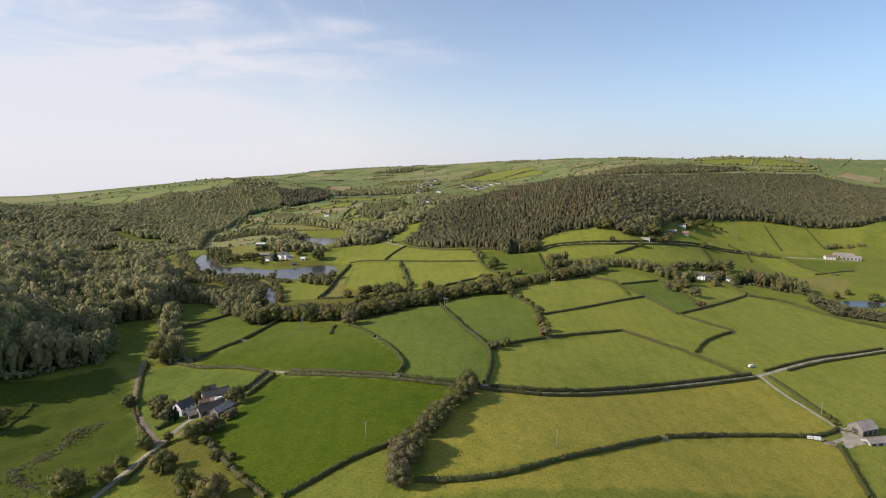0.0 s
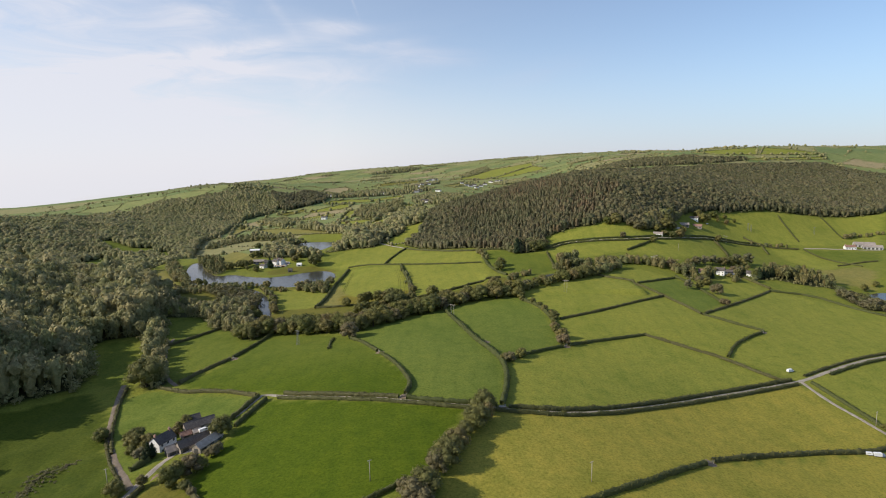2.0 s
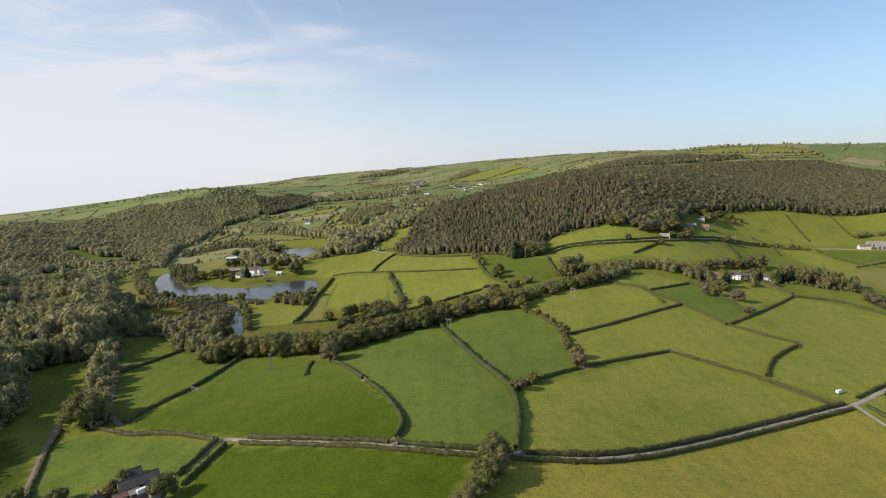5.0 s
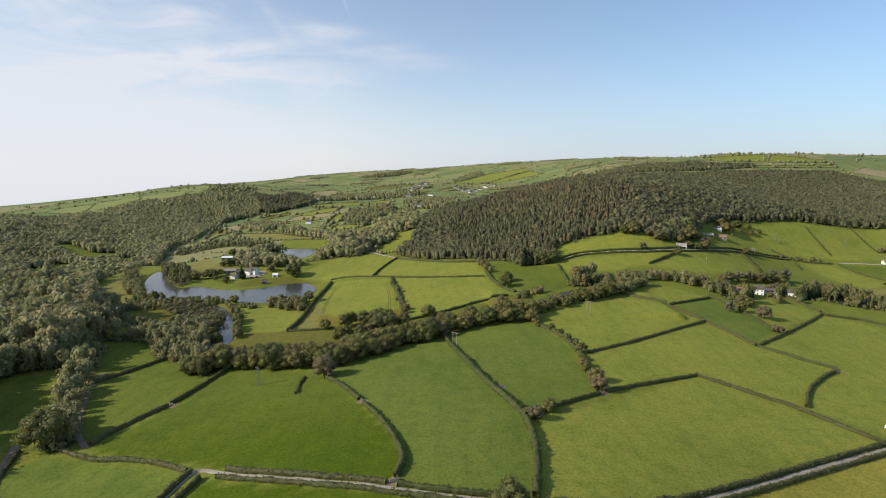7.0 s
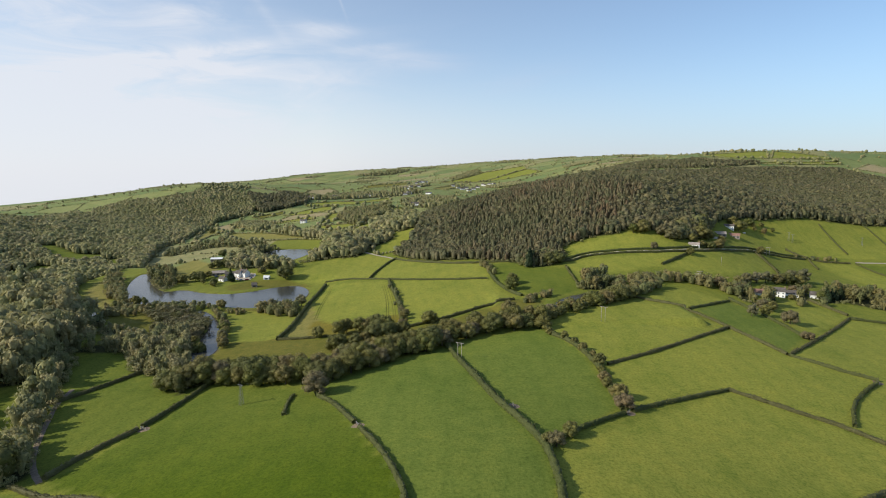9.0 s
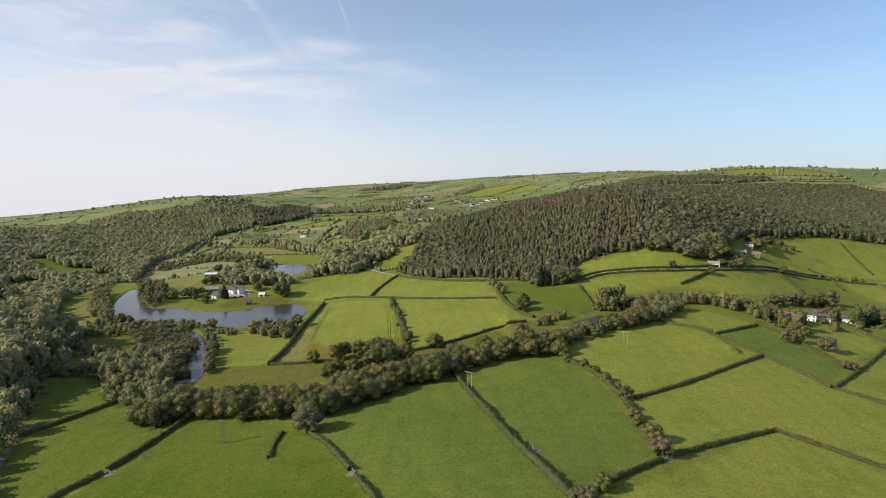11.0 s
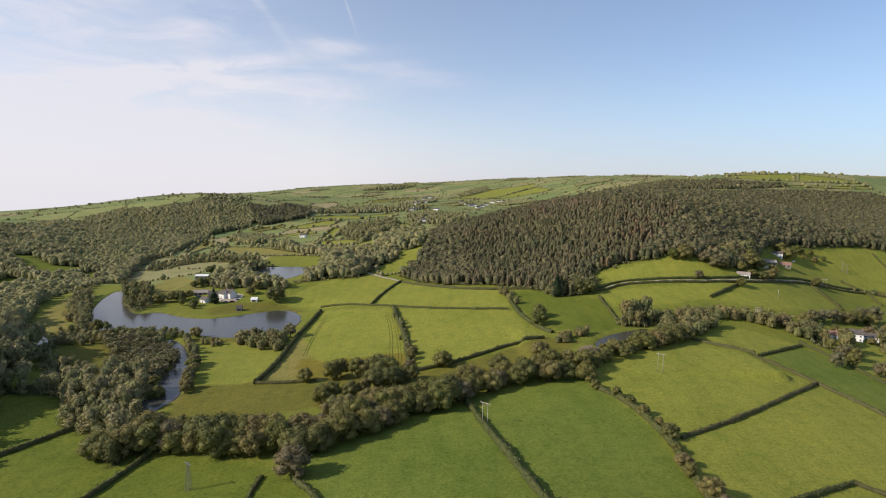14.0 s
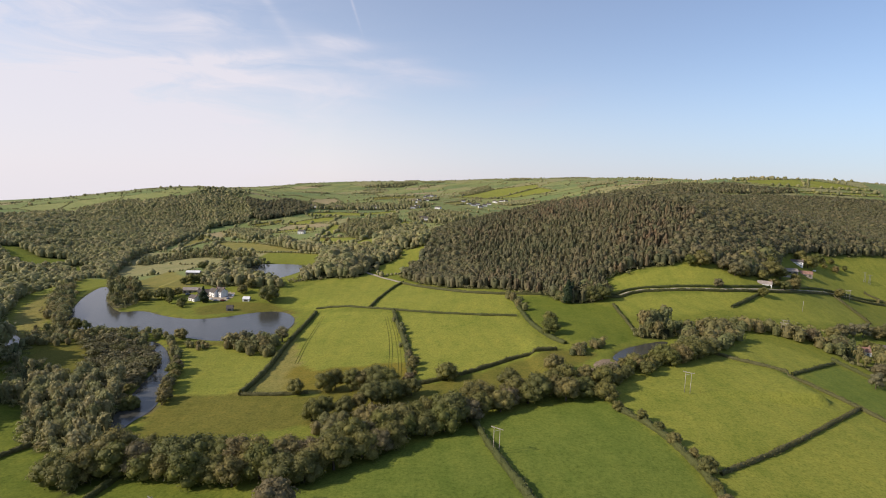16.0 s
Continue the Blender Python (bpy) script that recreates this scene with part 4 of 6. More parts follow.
def leaf_sprays(rng, centres, sizes, count, leaf, flat):
    """Small three-cornered sprays of leaves, standing over the surfaces of the lobes."""
    centres, sizes = np.asarray(centres, float), np.asarray(sizes, float)
    which = rng.choice(len(sizes), count, p=sizes ** 2 / (sizes ** 2).sum())
    d = rng.normal(size=(count, 3))
    d[:, 2] = np.abs(d[:, 2]) * np.where(rng.random(count) < 0.78, 1, -0.7)
    d /= np.linalg.norm(d, axis=1, keepdims=True)
    p = centres[which] + d * (sizes[which] * rng.uniform(0.84, 1.1, count))[:, None] * (1, 1, flat)
    n = d + rng.normal(0, 0.42, (count, 3))
    n /= np.linalg.norm(n, axis=1, keepdims=True)
    u = np.cross(n, rng.normal(size=(count, 3)))
    u /= np.linalg.norm(u, axis=1, keepdims=True)
    v = np.cross(n, u)
    out = []
    for k in range(3):
        a = k * math.tau / 3 + rng.uniform(-0.5, 0.5, count)
        r = leaf * rng.uniform(0.6, 1.35, count)
        out.append(p + u * (np.cos(a) * r)[:, None] + v * (np.sin(a) * r)[:, None])
    verts = np.stack(out, 1).reshape(-1, 3)
    return verts, np.arange(count * 3).reshape(-1, 3)


def join(parts):
    verts, faces, count = [], [], 0
    for v, f in parts:
        verts.append(v)
        faces.append(f + count)
        count += len(v)
    return np.concatenate(verts), np.concatenate(faces)


def crown_shape(rng, lobes, breadth, low, high, leaf, leaves, tall=False):
    """A crown for a tree one unit high: uneven lobes covered with leaf sprays."""
    centres, sizes, parts = [], [], []
    for n in range(lobes):
        k = (n + 0.5) / lobes
        turn = n * 2.399 + rng.uniform(-0.5, 0.5)
        if tall:
            z = low + (high - low) * (0.08 + 0.84 * k)
            reach = breadth * (1 - k) * rng.uniform(0.3, 0.7)
            size = breadth * (0.62 * (1 - k) + 0.16)
        else:
            z = low + (high - low) * (0.16 + 0.62 * k)
            reach = breadth * math.sqrt(max(0.05, 1 - (1.7 * k - 0.7) ** 2)) * rng.uniform(0.5, 0.78)
            size = breadth * rng.uniform(0.34, 0.52)
        centres.append((math.cos(turn) * reach, math.sin(turn) * reach, z))
        sizes.append(size)
    if not tall:
        centres.append((0, 0, low + (high - low) * 0.5))
        sizes.append(breadth * 0.7)
    flat = 1.25 if tall else 0.88
    for c, size in zip(centres, sizes):
        parts.append((SMALL_V * rng.uniform(0.66, 0.9, (len(SMALL_V), 1)) * size * (1, 1, flat) + c, SMALL_F))
    parts.append(leaf_sprays(rng, centres, sizes, leaves, leaf, flat))
    v, f = join(parts)
    v[:, 2] = np.maximum(v[:, 2], 0.03)
    return v, f


def crown_mesh(name, rng, material, *shape):
    return mesh_from(name, *crown_shape(rng, *shape), material)


def trunk_mesh(name, rng, girth, top, limbs):
    verts, faces = [], []

    def tube(points, radii, sides=6):
        first = len(verts)
        for p, r in zip(points, radii):
            for s in range(sides):
                a = s * math.tau / sides
                verts.append((p[0] + math.cos(a) * r, p[1] + math.sin(a) * r, p[2]))
        for n in range(len(points) - 1):
            for s in range(sides):
                a, b = first + n * sides + s, first + n * sides + (s + 1) % sides
                faces.append((a, b, b + sides, a + sides))

    tube([(0, 0, -0.06), (0, 0, 0.03), (0.01, 0, 0.2), (0.0, 0.015, top)], [girth * 1.7, girth * 1.15, girth, girth * 0.35])
    for n in range(limbs):
        a = n * 2.4 + rng.uniform(-0.3, 0.3)
        z = rng.uniform(0.2, 0.42)
        out = rng.uniform(0.16, 0.26)
        tube([(0, 0, z), (math.cos(a) * out * 0.5, math.sin(a) * out * 0.5, z + 0.10), (math.cos(a) * out, math.sin(a) * out, z + 0.24)],
             [girth * 0.6, girth * 0.4, girth * 0.15], 5)
    return mesh_from(name, verts, faces, BARK)


def tree_kind(label, material, seed, breadth, low, lobes=12, leaves=1250, leaf=0.035, tall=False, group=""):
    rng = np.random.default_rng(seed)
    root = tagged(new("tree"), label, "tree", group)
    for name, me in (("trunk", trunk_mesh("trunk", rng, 0.028, 0.55 if not tall else 0.9, 4 if not tall else 0)),
                     ("crown", crown_mesh("crown", rng, material, lobes, breadth, low, 0.97, leaf, leaves, tall))):
        new(name, me).parent = root
    return root


BROAD = [tree_kind("broadleaf hedgerow tree in late-summer green leaf", LEAF, 20 + n, b, l, 11 + n % 4)
         for n, (b, l) in enumerate(((0.46, 0.06), (0.54, 0.04), (0.42, 0.08), (0.58, 0.05), (0.50, 0.03), (0.62, 0.02)))]
KINDS = {
    "broad": BROAD,
    "oak": [tree_kind("broad spreading oak with dense dark green crown", LEAF_OAK, 41 + n, 0.56, 0.10, 15, 1500) for n in range(2)],
    "dark": [tree_kind("tall dark evergreen conifer", LEAF_DARK, 51 + n, 0.24, 0.03, 11, 1400, 0.028, True) for n in range(2)],
    "autumn": [tree_kind("small tree with russet turning leaves", LEAF_AUTUMN, 61 + n, 0.52, 0.05) for n in range(2)],
    "pale": [tree_kind("thin pale tree with sparse yellowish leaves", LEAF_PALE, 71, 0.44, 0.10, 9, 800, 0.032)],
}
USED = set()


def plant(x, y, height, kind, rng):
    """Sets a tree of a kind on the ground."""
    sort = KINDS[kind]
    pick = sort[rng.integers(len(sort))]
    wide = rng.uniform(0.9, 1.15)
    size = Vector((height * wide, height * wide, height))
    m = pose(x, y, ground_at(x, y), 0, 0, rng.uniform(0, 360))
    if pick.name in USED:
        return copy_thing(pick, m @ Matrix.Diagonal((*(a / b for a, b in zip(size, pick.scale)), 1)))
    USED.add(pick.name)
    pick.matrix_basis = m @ Matrix.Diagonal((*size, 1))
    return pick


tree_rng = np.random.default_rng(5)
FAR_BELTS = []


def on_water(x, y, margin=1.5):
    px, py = np.array([x]), np.array([y])
    return any(inside(px, py, o)[0] or edge_distance(px, py, o)[0] < margin for _, _, o in WATERS)


def fill(outline, gap, seed):
    rng = np.random.default_rng(seed)
    xs, ys = [p[0] for p in outline], [p[1] for p in outline]
    gx, gy = np.meshgrid(np.arange(min(xs), max(xs), gap), np.arange(min(ys), max(ys), gap))
    x = gx.ravel() + rng.uniform(-0.45, 0.45, gx.size) * gap
    y = gy.ravel() + rng.uniform(-0.45, 0.45, gx.size) * gap
    keep = inside(x, y, outline)
    for c in CLEARINGS:
        keep &= ~inside(x, y, c)
    for _, _, o in WATERS:
        keep &= ~inside(x, y, o)
    return np.stack([x[keep], y[keep]], -1), rng


def belt(name, gap, rows, depth, low, high, line):
    """A belt of separate trees along a line, in one or more ragged rows."""
    for row in range(rows):
        pts = resample(line, gap)
        side = sideways(pts)
        for p, q in zip(pts, side):
            x, y = p + q * (row * depth + tree_rng.uniform(-0.25, 0.25) * gap) + tree_rng.uniform(-0.3, 0.3, 2) * gap
            if on_water(x, y) or any(inside(np.array([x]), np.array([y]), c)[0] for c in CLEARINGS):
                continue
            if y > 575 or x > 330:
                FAR_BELTS.append((x, y, tree_rng.uniform(low, high)))
                continue
            kind = "autumn" if tree_rng.random() < 0.13 else "oak" if tree_rng.random() < 0.2 else "broad"
            plant(x, y, tree_rng.uniform(low, high), kind, tree_rng)


def thicket(gap, low, high, outline):
    """Trees and bushes standing close together beside water."""
    spots, rng = fill(outline, gap, 400 + len(FAR_BELTS))
    FAR_BELTS.extend((x, y, rng.triangular(low, 0.6 * low + 0.4 * high, high)) for x, y in spots if not on_water(x, y))


def tree(x, y, height, kind):
    plant(x, y, height, kind, tree_rng)


# ---- woods: crowns past counting ----
def column(core, foot=0.62, depth=-0.95):
    """Draws the underside of a crown down towards the ground, as a leafy skirt or a stem."""
    core = core.copy()
    low = core[:, 2] < -0.15
    r = np.hypot(core[:, 0], core[:, 1]) + 1e-6
    core[low, :2] *= np.where(r > 0.2, foot / r, 1.0)[low, None]
    core[low, 2] = depth
    return core


def canopy_shapes(seed, kind, count=6):
    """Crowns for woods, one unit in radius and height, round their own middle."""
    rng = np.random.default_rng(seed)
    out = []
    for _ in range(count):
        if kind == "cone":
            core = CORE_V.copy()
            k = (core[:, 2] + 1) / 2
            core[:, :2] *= (1.05 - k)[:, None]
            v, f = leaf_sprays(rng, [(0, 0, -0.6), (0, 0, -0.1), (0, 0, 0.35), (0, 0, 0.7)], [0.75, 0.58, 0.38, 0.2], 22, 0.32, 0.9)
            out.append(join([(core, CORE_F), (v, f)]))
        elif kind == "bank":
            centres = [(0, 0, -0.1)] + [(*rng.uniform(-0.65, 0.65, 2), rng.uniform(-0.55, 0.4)) for _ in range(5)]
            sizes = [0.78] + [rng.uniform(0.36, 0.55) for _ in range(5)]
            core = [(column(CORE_V * rng.uniform(0.66, 0.9, (len(CORE_V), 1)) * 0.85, 0.6, -1.0), CORE_F)]
            out.append(join(core + [leaf_sprays(rng, centres + [(0, 0, -0.7)], sizes + [0.7], 130, 0.16, 0.9)]))
        elif kind == "near":
            centres = [(0, 0, 0)] + [(*rng.uniform(-0.6, 0.6, 2), rng.uniform(-0.3, 0.45)) for _ in range(5)]
            sizes = [0.72] + [rng.uniform(0.36, 0.55) for _ in range(5)]
            core = [(CORE_V * rng.uniform(0.66, 0.9, (len(CORE_V), 1)) * s + c, CORE_F) for c, s in zip(centres, sizes)]
            core[0] = (column(core[0][0], 0.12, -1.5), CORE_F)
            out.append(join(core + [leaf_sprays(rng, centres + [(0, 0, -0.45)], sizes + [0.8], 130, 0.175, 0.9)]))
        else:
            centres = [(0, 0, 0)] + [(*rng.uniform(-0.55, 0.55, 2), rng.uniform(-0.2, 0.4)) for _ in range(2)]
            sizes = [0.85, 0.55, 0.5]
            core = [(column(CORE_V * rng.uniform(0.8, 1.05, (len(CORE_V), 1)) * 0.9), CORE_F)]
            out.append(join(core + [leaf_sprays(rng, centres + [(0, 0, -0.5)], sizes + [0.6], 22, 0.34, 0.9)]))
    return out


LUMP = [(CORE_V * np.random.default_rng(n).uniform(0.8, 1.3, (len(CORE_V), 1)), CORE_F) for n in range(5)]


SHRUB = []
for n in range(6):
    shrub_rng = np.random.default_rng(90 + n)
    centres = [(0, 0, -0.2)] + [(*shrub_rng.uniform(-0.8, 0.8, 2), shrub_rng.uniform(-0.6, 0.5)) for _ in range(4)]
    SHRUB.append(leaf_sprays(shrub_rng, centres, [0.8, 0.5, 0.45, 0.4, 0.5], 90, 0.23, 1.0))
ROUND, CONE, NEAR, BANK = (canopy_shapes(n, kind) for n, kind in ((3, "round"), (4, "cone"), (5, "near"), (6, "bank")))


def scatter(places, heights, shapes, width, squash, material, name, label, seed, skirt=True):
    """One mesh of many crowns; with a skirt their lowest leaves hang to the ground."""
    rng = np.random.default_rng(seed)
    ground_z = ground(places[:, 0], places[:, 1])
    pick = rng.integers(len(shapes), size=len(places))
    parts, tones = [], []
    for n, (v, f) in enumerate(shapes):
        mine = np.where(pick == n)[0]
        if not len(mine):
            continue
        h, a = heights[mine][:, None], rng.uniform(0, math.tau, (len(mine), 1))
        w = h * width * rng.uniform(0.85, 1.2, (len(mine), 1))
        t = h * squash
        x = places[mine, 0][:, None] + (v[:, 0] * np.cos(a) - v[:, 1] * np.sin(a)) * w
        y = places[mine, 1][:, None] + (v[:, 0] * np.sin(a) + v[:, 1] * np.cos(a)) * w
        z = ground_z[mine][:, None] + h - t + v[:, 2] * t
        low = np.broadcast_to(skirt & (v[:, 2] < -0.5), z.shape)
        z = np.where(low, ground_z[mine][:, None] + 0.08 * h + (z - ground_z[mine][:, None]) * 0.12, z)
        verts = np.stack([x, y, z], -1).reshape(-1, 3)
        faces = (f[None] + (np.arange(len(mine)) * len(v))[:, None, None]).reshape(-1, 3)
        parts.append((verts, faces))
        px, py = places[mine, 0], places[mine, 1]
        drift = 0.5 + 0.2 * np.sin(px / 41 + py / 97 + 1.0) + 0.2 * np.sin(py / 33 - px / 71) + 0.1 * np.sin(px / 17 + py / 13)
        tones.append(np.repeat(np.clip(0.55 * drift + 0.45 * rng.random(len(mine)), 0, 1), len(v)))
    me = mesh_from(name, *join(parts), material)
    layer = me.attributes.new("tone", "FLOAT", "POINT")
    layer.data.foreach_set("value", np.concatenate(tones).astype(np.float32))
    return tagged(new(name, me), label, "woodland", kind="stuff")


for n, (w_name, gap, low, high, kind, outline) in enumerate(WOODS):
    spots, w_rng = fill(outline, gap, 100 + n)
    tall = w_rng.triangular(low, (low + high) / 2, high, len(spots)) if gap < 8 and kind == "broad" else w_rng.uniform(0.42 * high + 0.58 * low, 0.62 * high + 0.38 * low, len(spots)) * (1 + 0.25 * (w_rng.random(len(spots)) < 0.06))
    if kind == "broad":
        tall = tall * (1 + 0.16 * np.sin(spots[:, 0] / 19 + spots[:, 1] / 31) + 0.14 * np.sin(spots[:, 1] / 15 - spots[:, 0] / 43))
    if gap < 8:
        tall = tall * (w_rng.triangular(0.85, 0.97, 1.22, len(tall)) if kind == "mixed" else w_rng.triangular(0.72, 0.95, 1.4, len(tall)))
    if kind == "mixed":
        # a plantation of conifers on the nose of the hill, broadleaves elsewhere
        pine = (spots[:, 0] < 190 + 60 * np.sin(spots[:, 1] / 60)) & (spots[:, 0] > 10) & (w_rng.random(len(spots)) < 0.8)
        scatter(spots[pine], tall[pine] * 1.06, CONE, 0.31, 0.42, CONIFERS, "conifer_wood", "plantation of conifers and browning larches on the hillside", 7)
        spots, tall = spots[~pine], tall[~pine]
    near = kind == "broad" and 6.9 < gap < 8.0
    if kind == "scrub":
        keep = w_rng.random(len(spots)) < 0.85
        spots, tall = spots[keep], (tall * w_rng.triangular(0.45, 0.8, 1.9, len(tall)))[keep]
        scatter(spots, tall, SHRUB, 0.75, 0.5, SCRUB, "scrub", "brownish willow and bramble scrub beside the river", 300 + n)
        continue
    scatter(spots, tall, NEAR if near else ROUND, 0.30 if near else 0.37 if kind == "mixed" else 0.43, 0.42 if near else 0.36, HILL_WOOD_DIM if kind == "mixed" or w_name in ("crest_wood", "second_nose_wood") else BANK_WOOD if outline[0][0] > 100 or "shore" in w_name or "peninsula" in w_name else HAZY_WOODLAND, "broadleaf_wood", "dense green broadleaf woodland covering the slope" if not near else "dense broadleaf woodland along the valley floor", 200 + n, not near)

# bushes along the edges of the woods
rim_rng = np.random.default_rng(31)
rim = np.concatenate([np.c_[resample(outline + outline[:1], 5.0), np.full(len(resample(outline + outline[:1], 5.0)), low)]
                      for _, _, low, _, kind, outline in WOODS if kind != "scrub"])
rim[:, :2] += rim_rng.normal(0, 1.8, (len(rim), 2))
rim = rim[rim[:, 1] < 1500]
dry = np.ones(len(rim), bool)
for outline in [o for _, _, o in WATERS] + CLEARINGS:
    dry &= ~inside(rim[:, 0], rim[:, 1], outline)
rim = rim[dry]
rim[:, 2] = np.minimum(rim[:, 2] * rim_rng.triangular(0.2, 0.42, 0.78, len(rim)), rim_rng.uniform(3.5, np.where(rim[:, 2] > 15, 10.0, 6.0), len(rim)))
scatter(rim[:, :2], rim[:, 2], SHRUB, 0.55, 0.5, HAZY_WOODLAND, "wood_edge_bushes", "low bushes and saplings along the edges of the woods", 80)

# rushes along the ditch in the rough dell
rush_rng = np.random.default_rng(63)
rush = np.concatenate([resample(LANES[name], 0.8) for name in ("ditch_upper", "ditch_lower")])
rush = np.repeat(rush, 5, axis=0) + rush_rng.normal(0, 2.6, (len(rush) * 5, 2))
scatter(rush, rush_rng.uniform(0.3, 0.8, len(rush)), SHRUB[:3], 0.9, 0.5, SCRUB, "rush_tufts", "brown rush tufts along a ditch in rough pasture", 64)

# far hedges and copses along the edges of the far fields
h_rng = np.random.default_rng(77)
gx, gy = np.meshgrid(np.arange(-1250, 1400, 4.4), np.arange(860, 2400, 4.4))
hx, hy = gx.ravel() + h_rng.uniform(-1.2, 1.2, gx.size), gy.ravel() + h_rng.uniform(-1.2, 1.2, gx.size)
far_x, far_y = h_rng.uniform(-1500, 1900, 60000), h_rng.uniform(2000, 4300, 60000)
hx, hy = np.r_[hx, far_x], np.r_[hy, far_y]
open_land = (hy > 1000) | (hx < -260)
for _, _, _, _, _, outline in WOODS:
    open_land &= ~inside(hx, hy, outline)
for _, _, outline in WATERS:
    open_land &= ~inside(hx, hy, outline)
for outline in FAR_HEDGED:
    open_land &= ~inside(hx, hy, outline)
hx, hy = hx[open_land], hy[open_land]
seed_of, gap_to = patch_of(hx, hy)
copse = (SEED_TINT[seed_of] == 2) & (hy > 1350) & (h_rng.random(len(hx)) < np.where(hy > 2000, 0.6, 0.10))
on_line = (gap_to < np.clip(3.0 + (hy - 2000) / 130, 3.0, 14.0)) | copse
rims = np.concatenate([resample(outline + outline[:1], 2.6) for outline in FAR_HEDGED])
rims += h_rng.normal(0, 0.8, rims.shape)
spots = np.concatenate([np.stack([hx[on_line], hy[on_line]], -1), rims])
big = (h_rng.random(len(spots)) < np.where(spots[:, 0] < -600, 0.02, 0.07)) | np.r_[copse[on_line], np.zeros(len(rims), bool)]
scatter(spots, np.where(big, h_rng.uniform(5, 8.5, len(spots)), h_rng.uniform(1.9, 3.2, len(spots))), LUMP, 0.62, 0.5, HAZY_WOODLAND, "far_hedgerow", "far green hedgerows and hedgerow trees", 78)

belt("river_belt", 8.2, 2, 8.8, 10.3, 14.9, [(-153.5, 426.5), (-141.1, 438.7), (-117.4, 430.9), (-98.9, 427.9), (-76.4, 426.6), (-63.1, 434.5), (-39.2, 454.9), (-15.7, 474.2), (5.1, 490.3), (38.7, 503.1), (57.6, 500.3)])
belt("second_belt", 7.7, 1, 6.6, 9.2, 12.6, [(-79.3, 483.5), (-58, 495.9), (-36.6, 512)])
belt("east_belt", 6.6, 2, 6.6, 5.8, 9.2, [(65.1, 510.8), (77.3, 525.4), (93.6, 536.9), (112.5, 552.1)])
belt("east_belt_upper", 7.2, 2, 7.7, 8.0, 12.6, [(110.3, 545.6), (124.7, 555.6), (154.6, 579.8), (175.5, 602.7)])
belt("bend_belt", 7.2, 1, 8.8, 8.0, 11.0, [(133, 584), (147.2, 607.8)])
belt("bank_belt", 8.2, 2, 9.9, 8.0, 12.6, [(146.6, 600.7), (197.5, 625.3), (229, 616.1), (249.4, 598.8), (272, 582), (315.8, 590.1)])
belt("near_line", 6.6, 1, 4.4, 8.0, 12.1, [(-16.3, 193.3), (-14.9, 203.2), (-13.2, 212.6), (-9.8, 223), (-5.2, 233.5), (0.5, 247), (6.2, 261.2), (13.9, 275.7)])
thicket(5.2, 3.5, 8.5, [(-286.2, 588.7), (-268.8, 592.1), (-257.7, 603), (-253.5, 611.4), (-217, 598), (-220, 609), (-227.7, 624.1), (-237.8, 628.1), (-260.2, 625.6), (-279, 618.2), (-295.8, 601.6)])
thicket(6.0, 5, 9.5, [(-80.4, 479.6), (-62.7, 486.7), (-42.5, 492.2), (-36.1, 481.7), (-55.1, 468.9), (-70.5, 456.9)])
thicket(5.2, 3.5, 6.5, [(-233.1, 632.8), (-216.7, 626), (-208.3, 616.8), (-217.7, 612.5)])
thicket(5.6, 5, 12, [(-169, 611), (-139.7, 621.8), (-126.3, 592), (-131.2, 582.1), (-143.9, 587.8), (-165, 600)])
thicket(5.0, 3, 6, [(-198, 606), (-170, 600), (-165, 594), (-180, 592)])
thicket(6.2, 7, 12, [(-308.1, 639.7), (-343.5, 692.4), (-371.4, 741.1), (-374.4, 767.5), (-338.6, 711.7), (-311.4, 667.3), (-285.6, 626.8)])
thicket(3.9, 4.5, 8, [(52, 557), (63, 556), (76, 559), (90, 578), (84, 584), (64, 572)])
belt("river_row", 7.2, 1, 0.0, 4.4, 7.8, [(-201.8, 607.2), (-183.8, 574.9), (-173, 549.4), (-165.2, 526.8), (-159.1, 506.9)])
belt("river_left_row", 6.6, 1, 0.0, 3.4, 6.9, [(-178.2, 492.7), (-182.3, 508.7), (-184.5, 527.7)])
belt("hop_row", 7.2, 1, 5.5, 10.3, 13.8, [(-81.4, 521.3), (-71.3, 522.2), (-61.1, 523), (-47.8, 523.3)])
belt("hop_east_row", 8.8, 1, 0.0, 3.4, 6.9, [(-54.4, 644.1), (-47, 609.4), (-40.8, 566.4), (-37.4, 533.2)])
belt("foot_row", 8.8, 2, 8.8, 9.2, 14.9, [(77.8, 673.6), (97.2, 679), (114.2, 690.3)])
belt("meadow_row", 9.9, 1, 0.0, 6.9, 9.2, [(37, 688.4), (41.1, 653)])
belt("field_row", 9.9, 1, 0.0, 4.6, 6.9, [(60.5, 486.3), (73.2, 453), (75.4, 432.7), (74, 404.9)])
belt("cottage_row", 7.7, 1, 0.0, 3.4, 5.8, [(-109, 232.4), (-96.4, 217.6), (-81.6, 200.9)])
belt("hillside_row", 8.8, 1, 0.0, 8.0, 11.5, [(250, 728), (269, 737), (289, 752)])
belt("crest_row", 30, 1, 14.0, 5.5, 10, [(-2538, 3432.5), (-2518.2, 3517.8), (-1096.4, 1714.7), (-1062, 1736.3), (-1035.5, 1776.9), (-975.1, 1767.7), (-911.5, 1765.1), (-827, 1737.5), (-750.4, 1736.4), (-694.3, 1746.8), (-620.1, 1752.2)])
belt("road_row", 8.8, 1, 0.0, 4.6, 6.9, [(416, 775), (465, 779)])
belt("farm_row", 9.9, 1, 0.0, 5.8, 9.2, [(574, 824), (642, 840)])
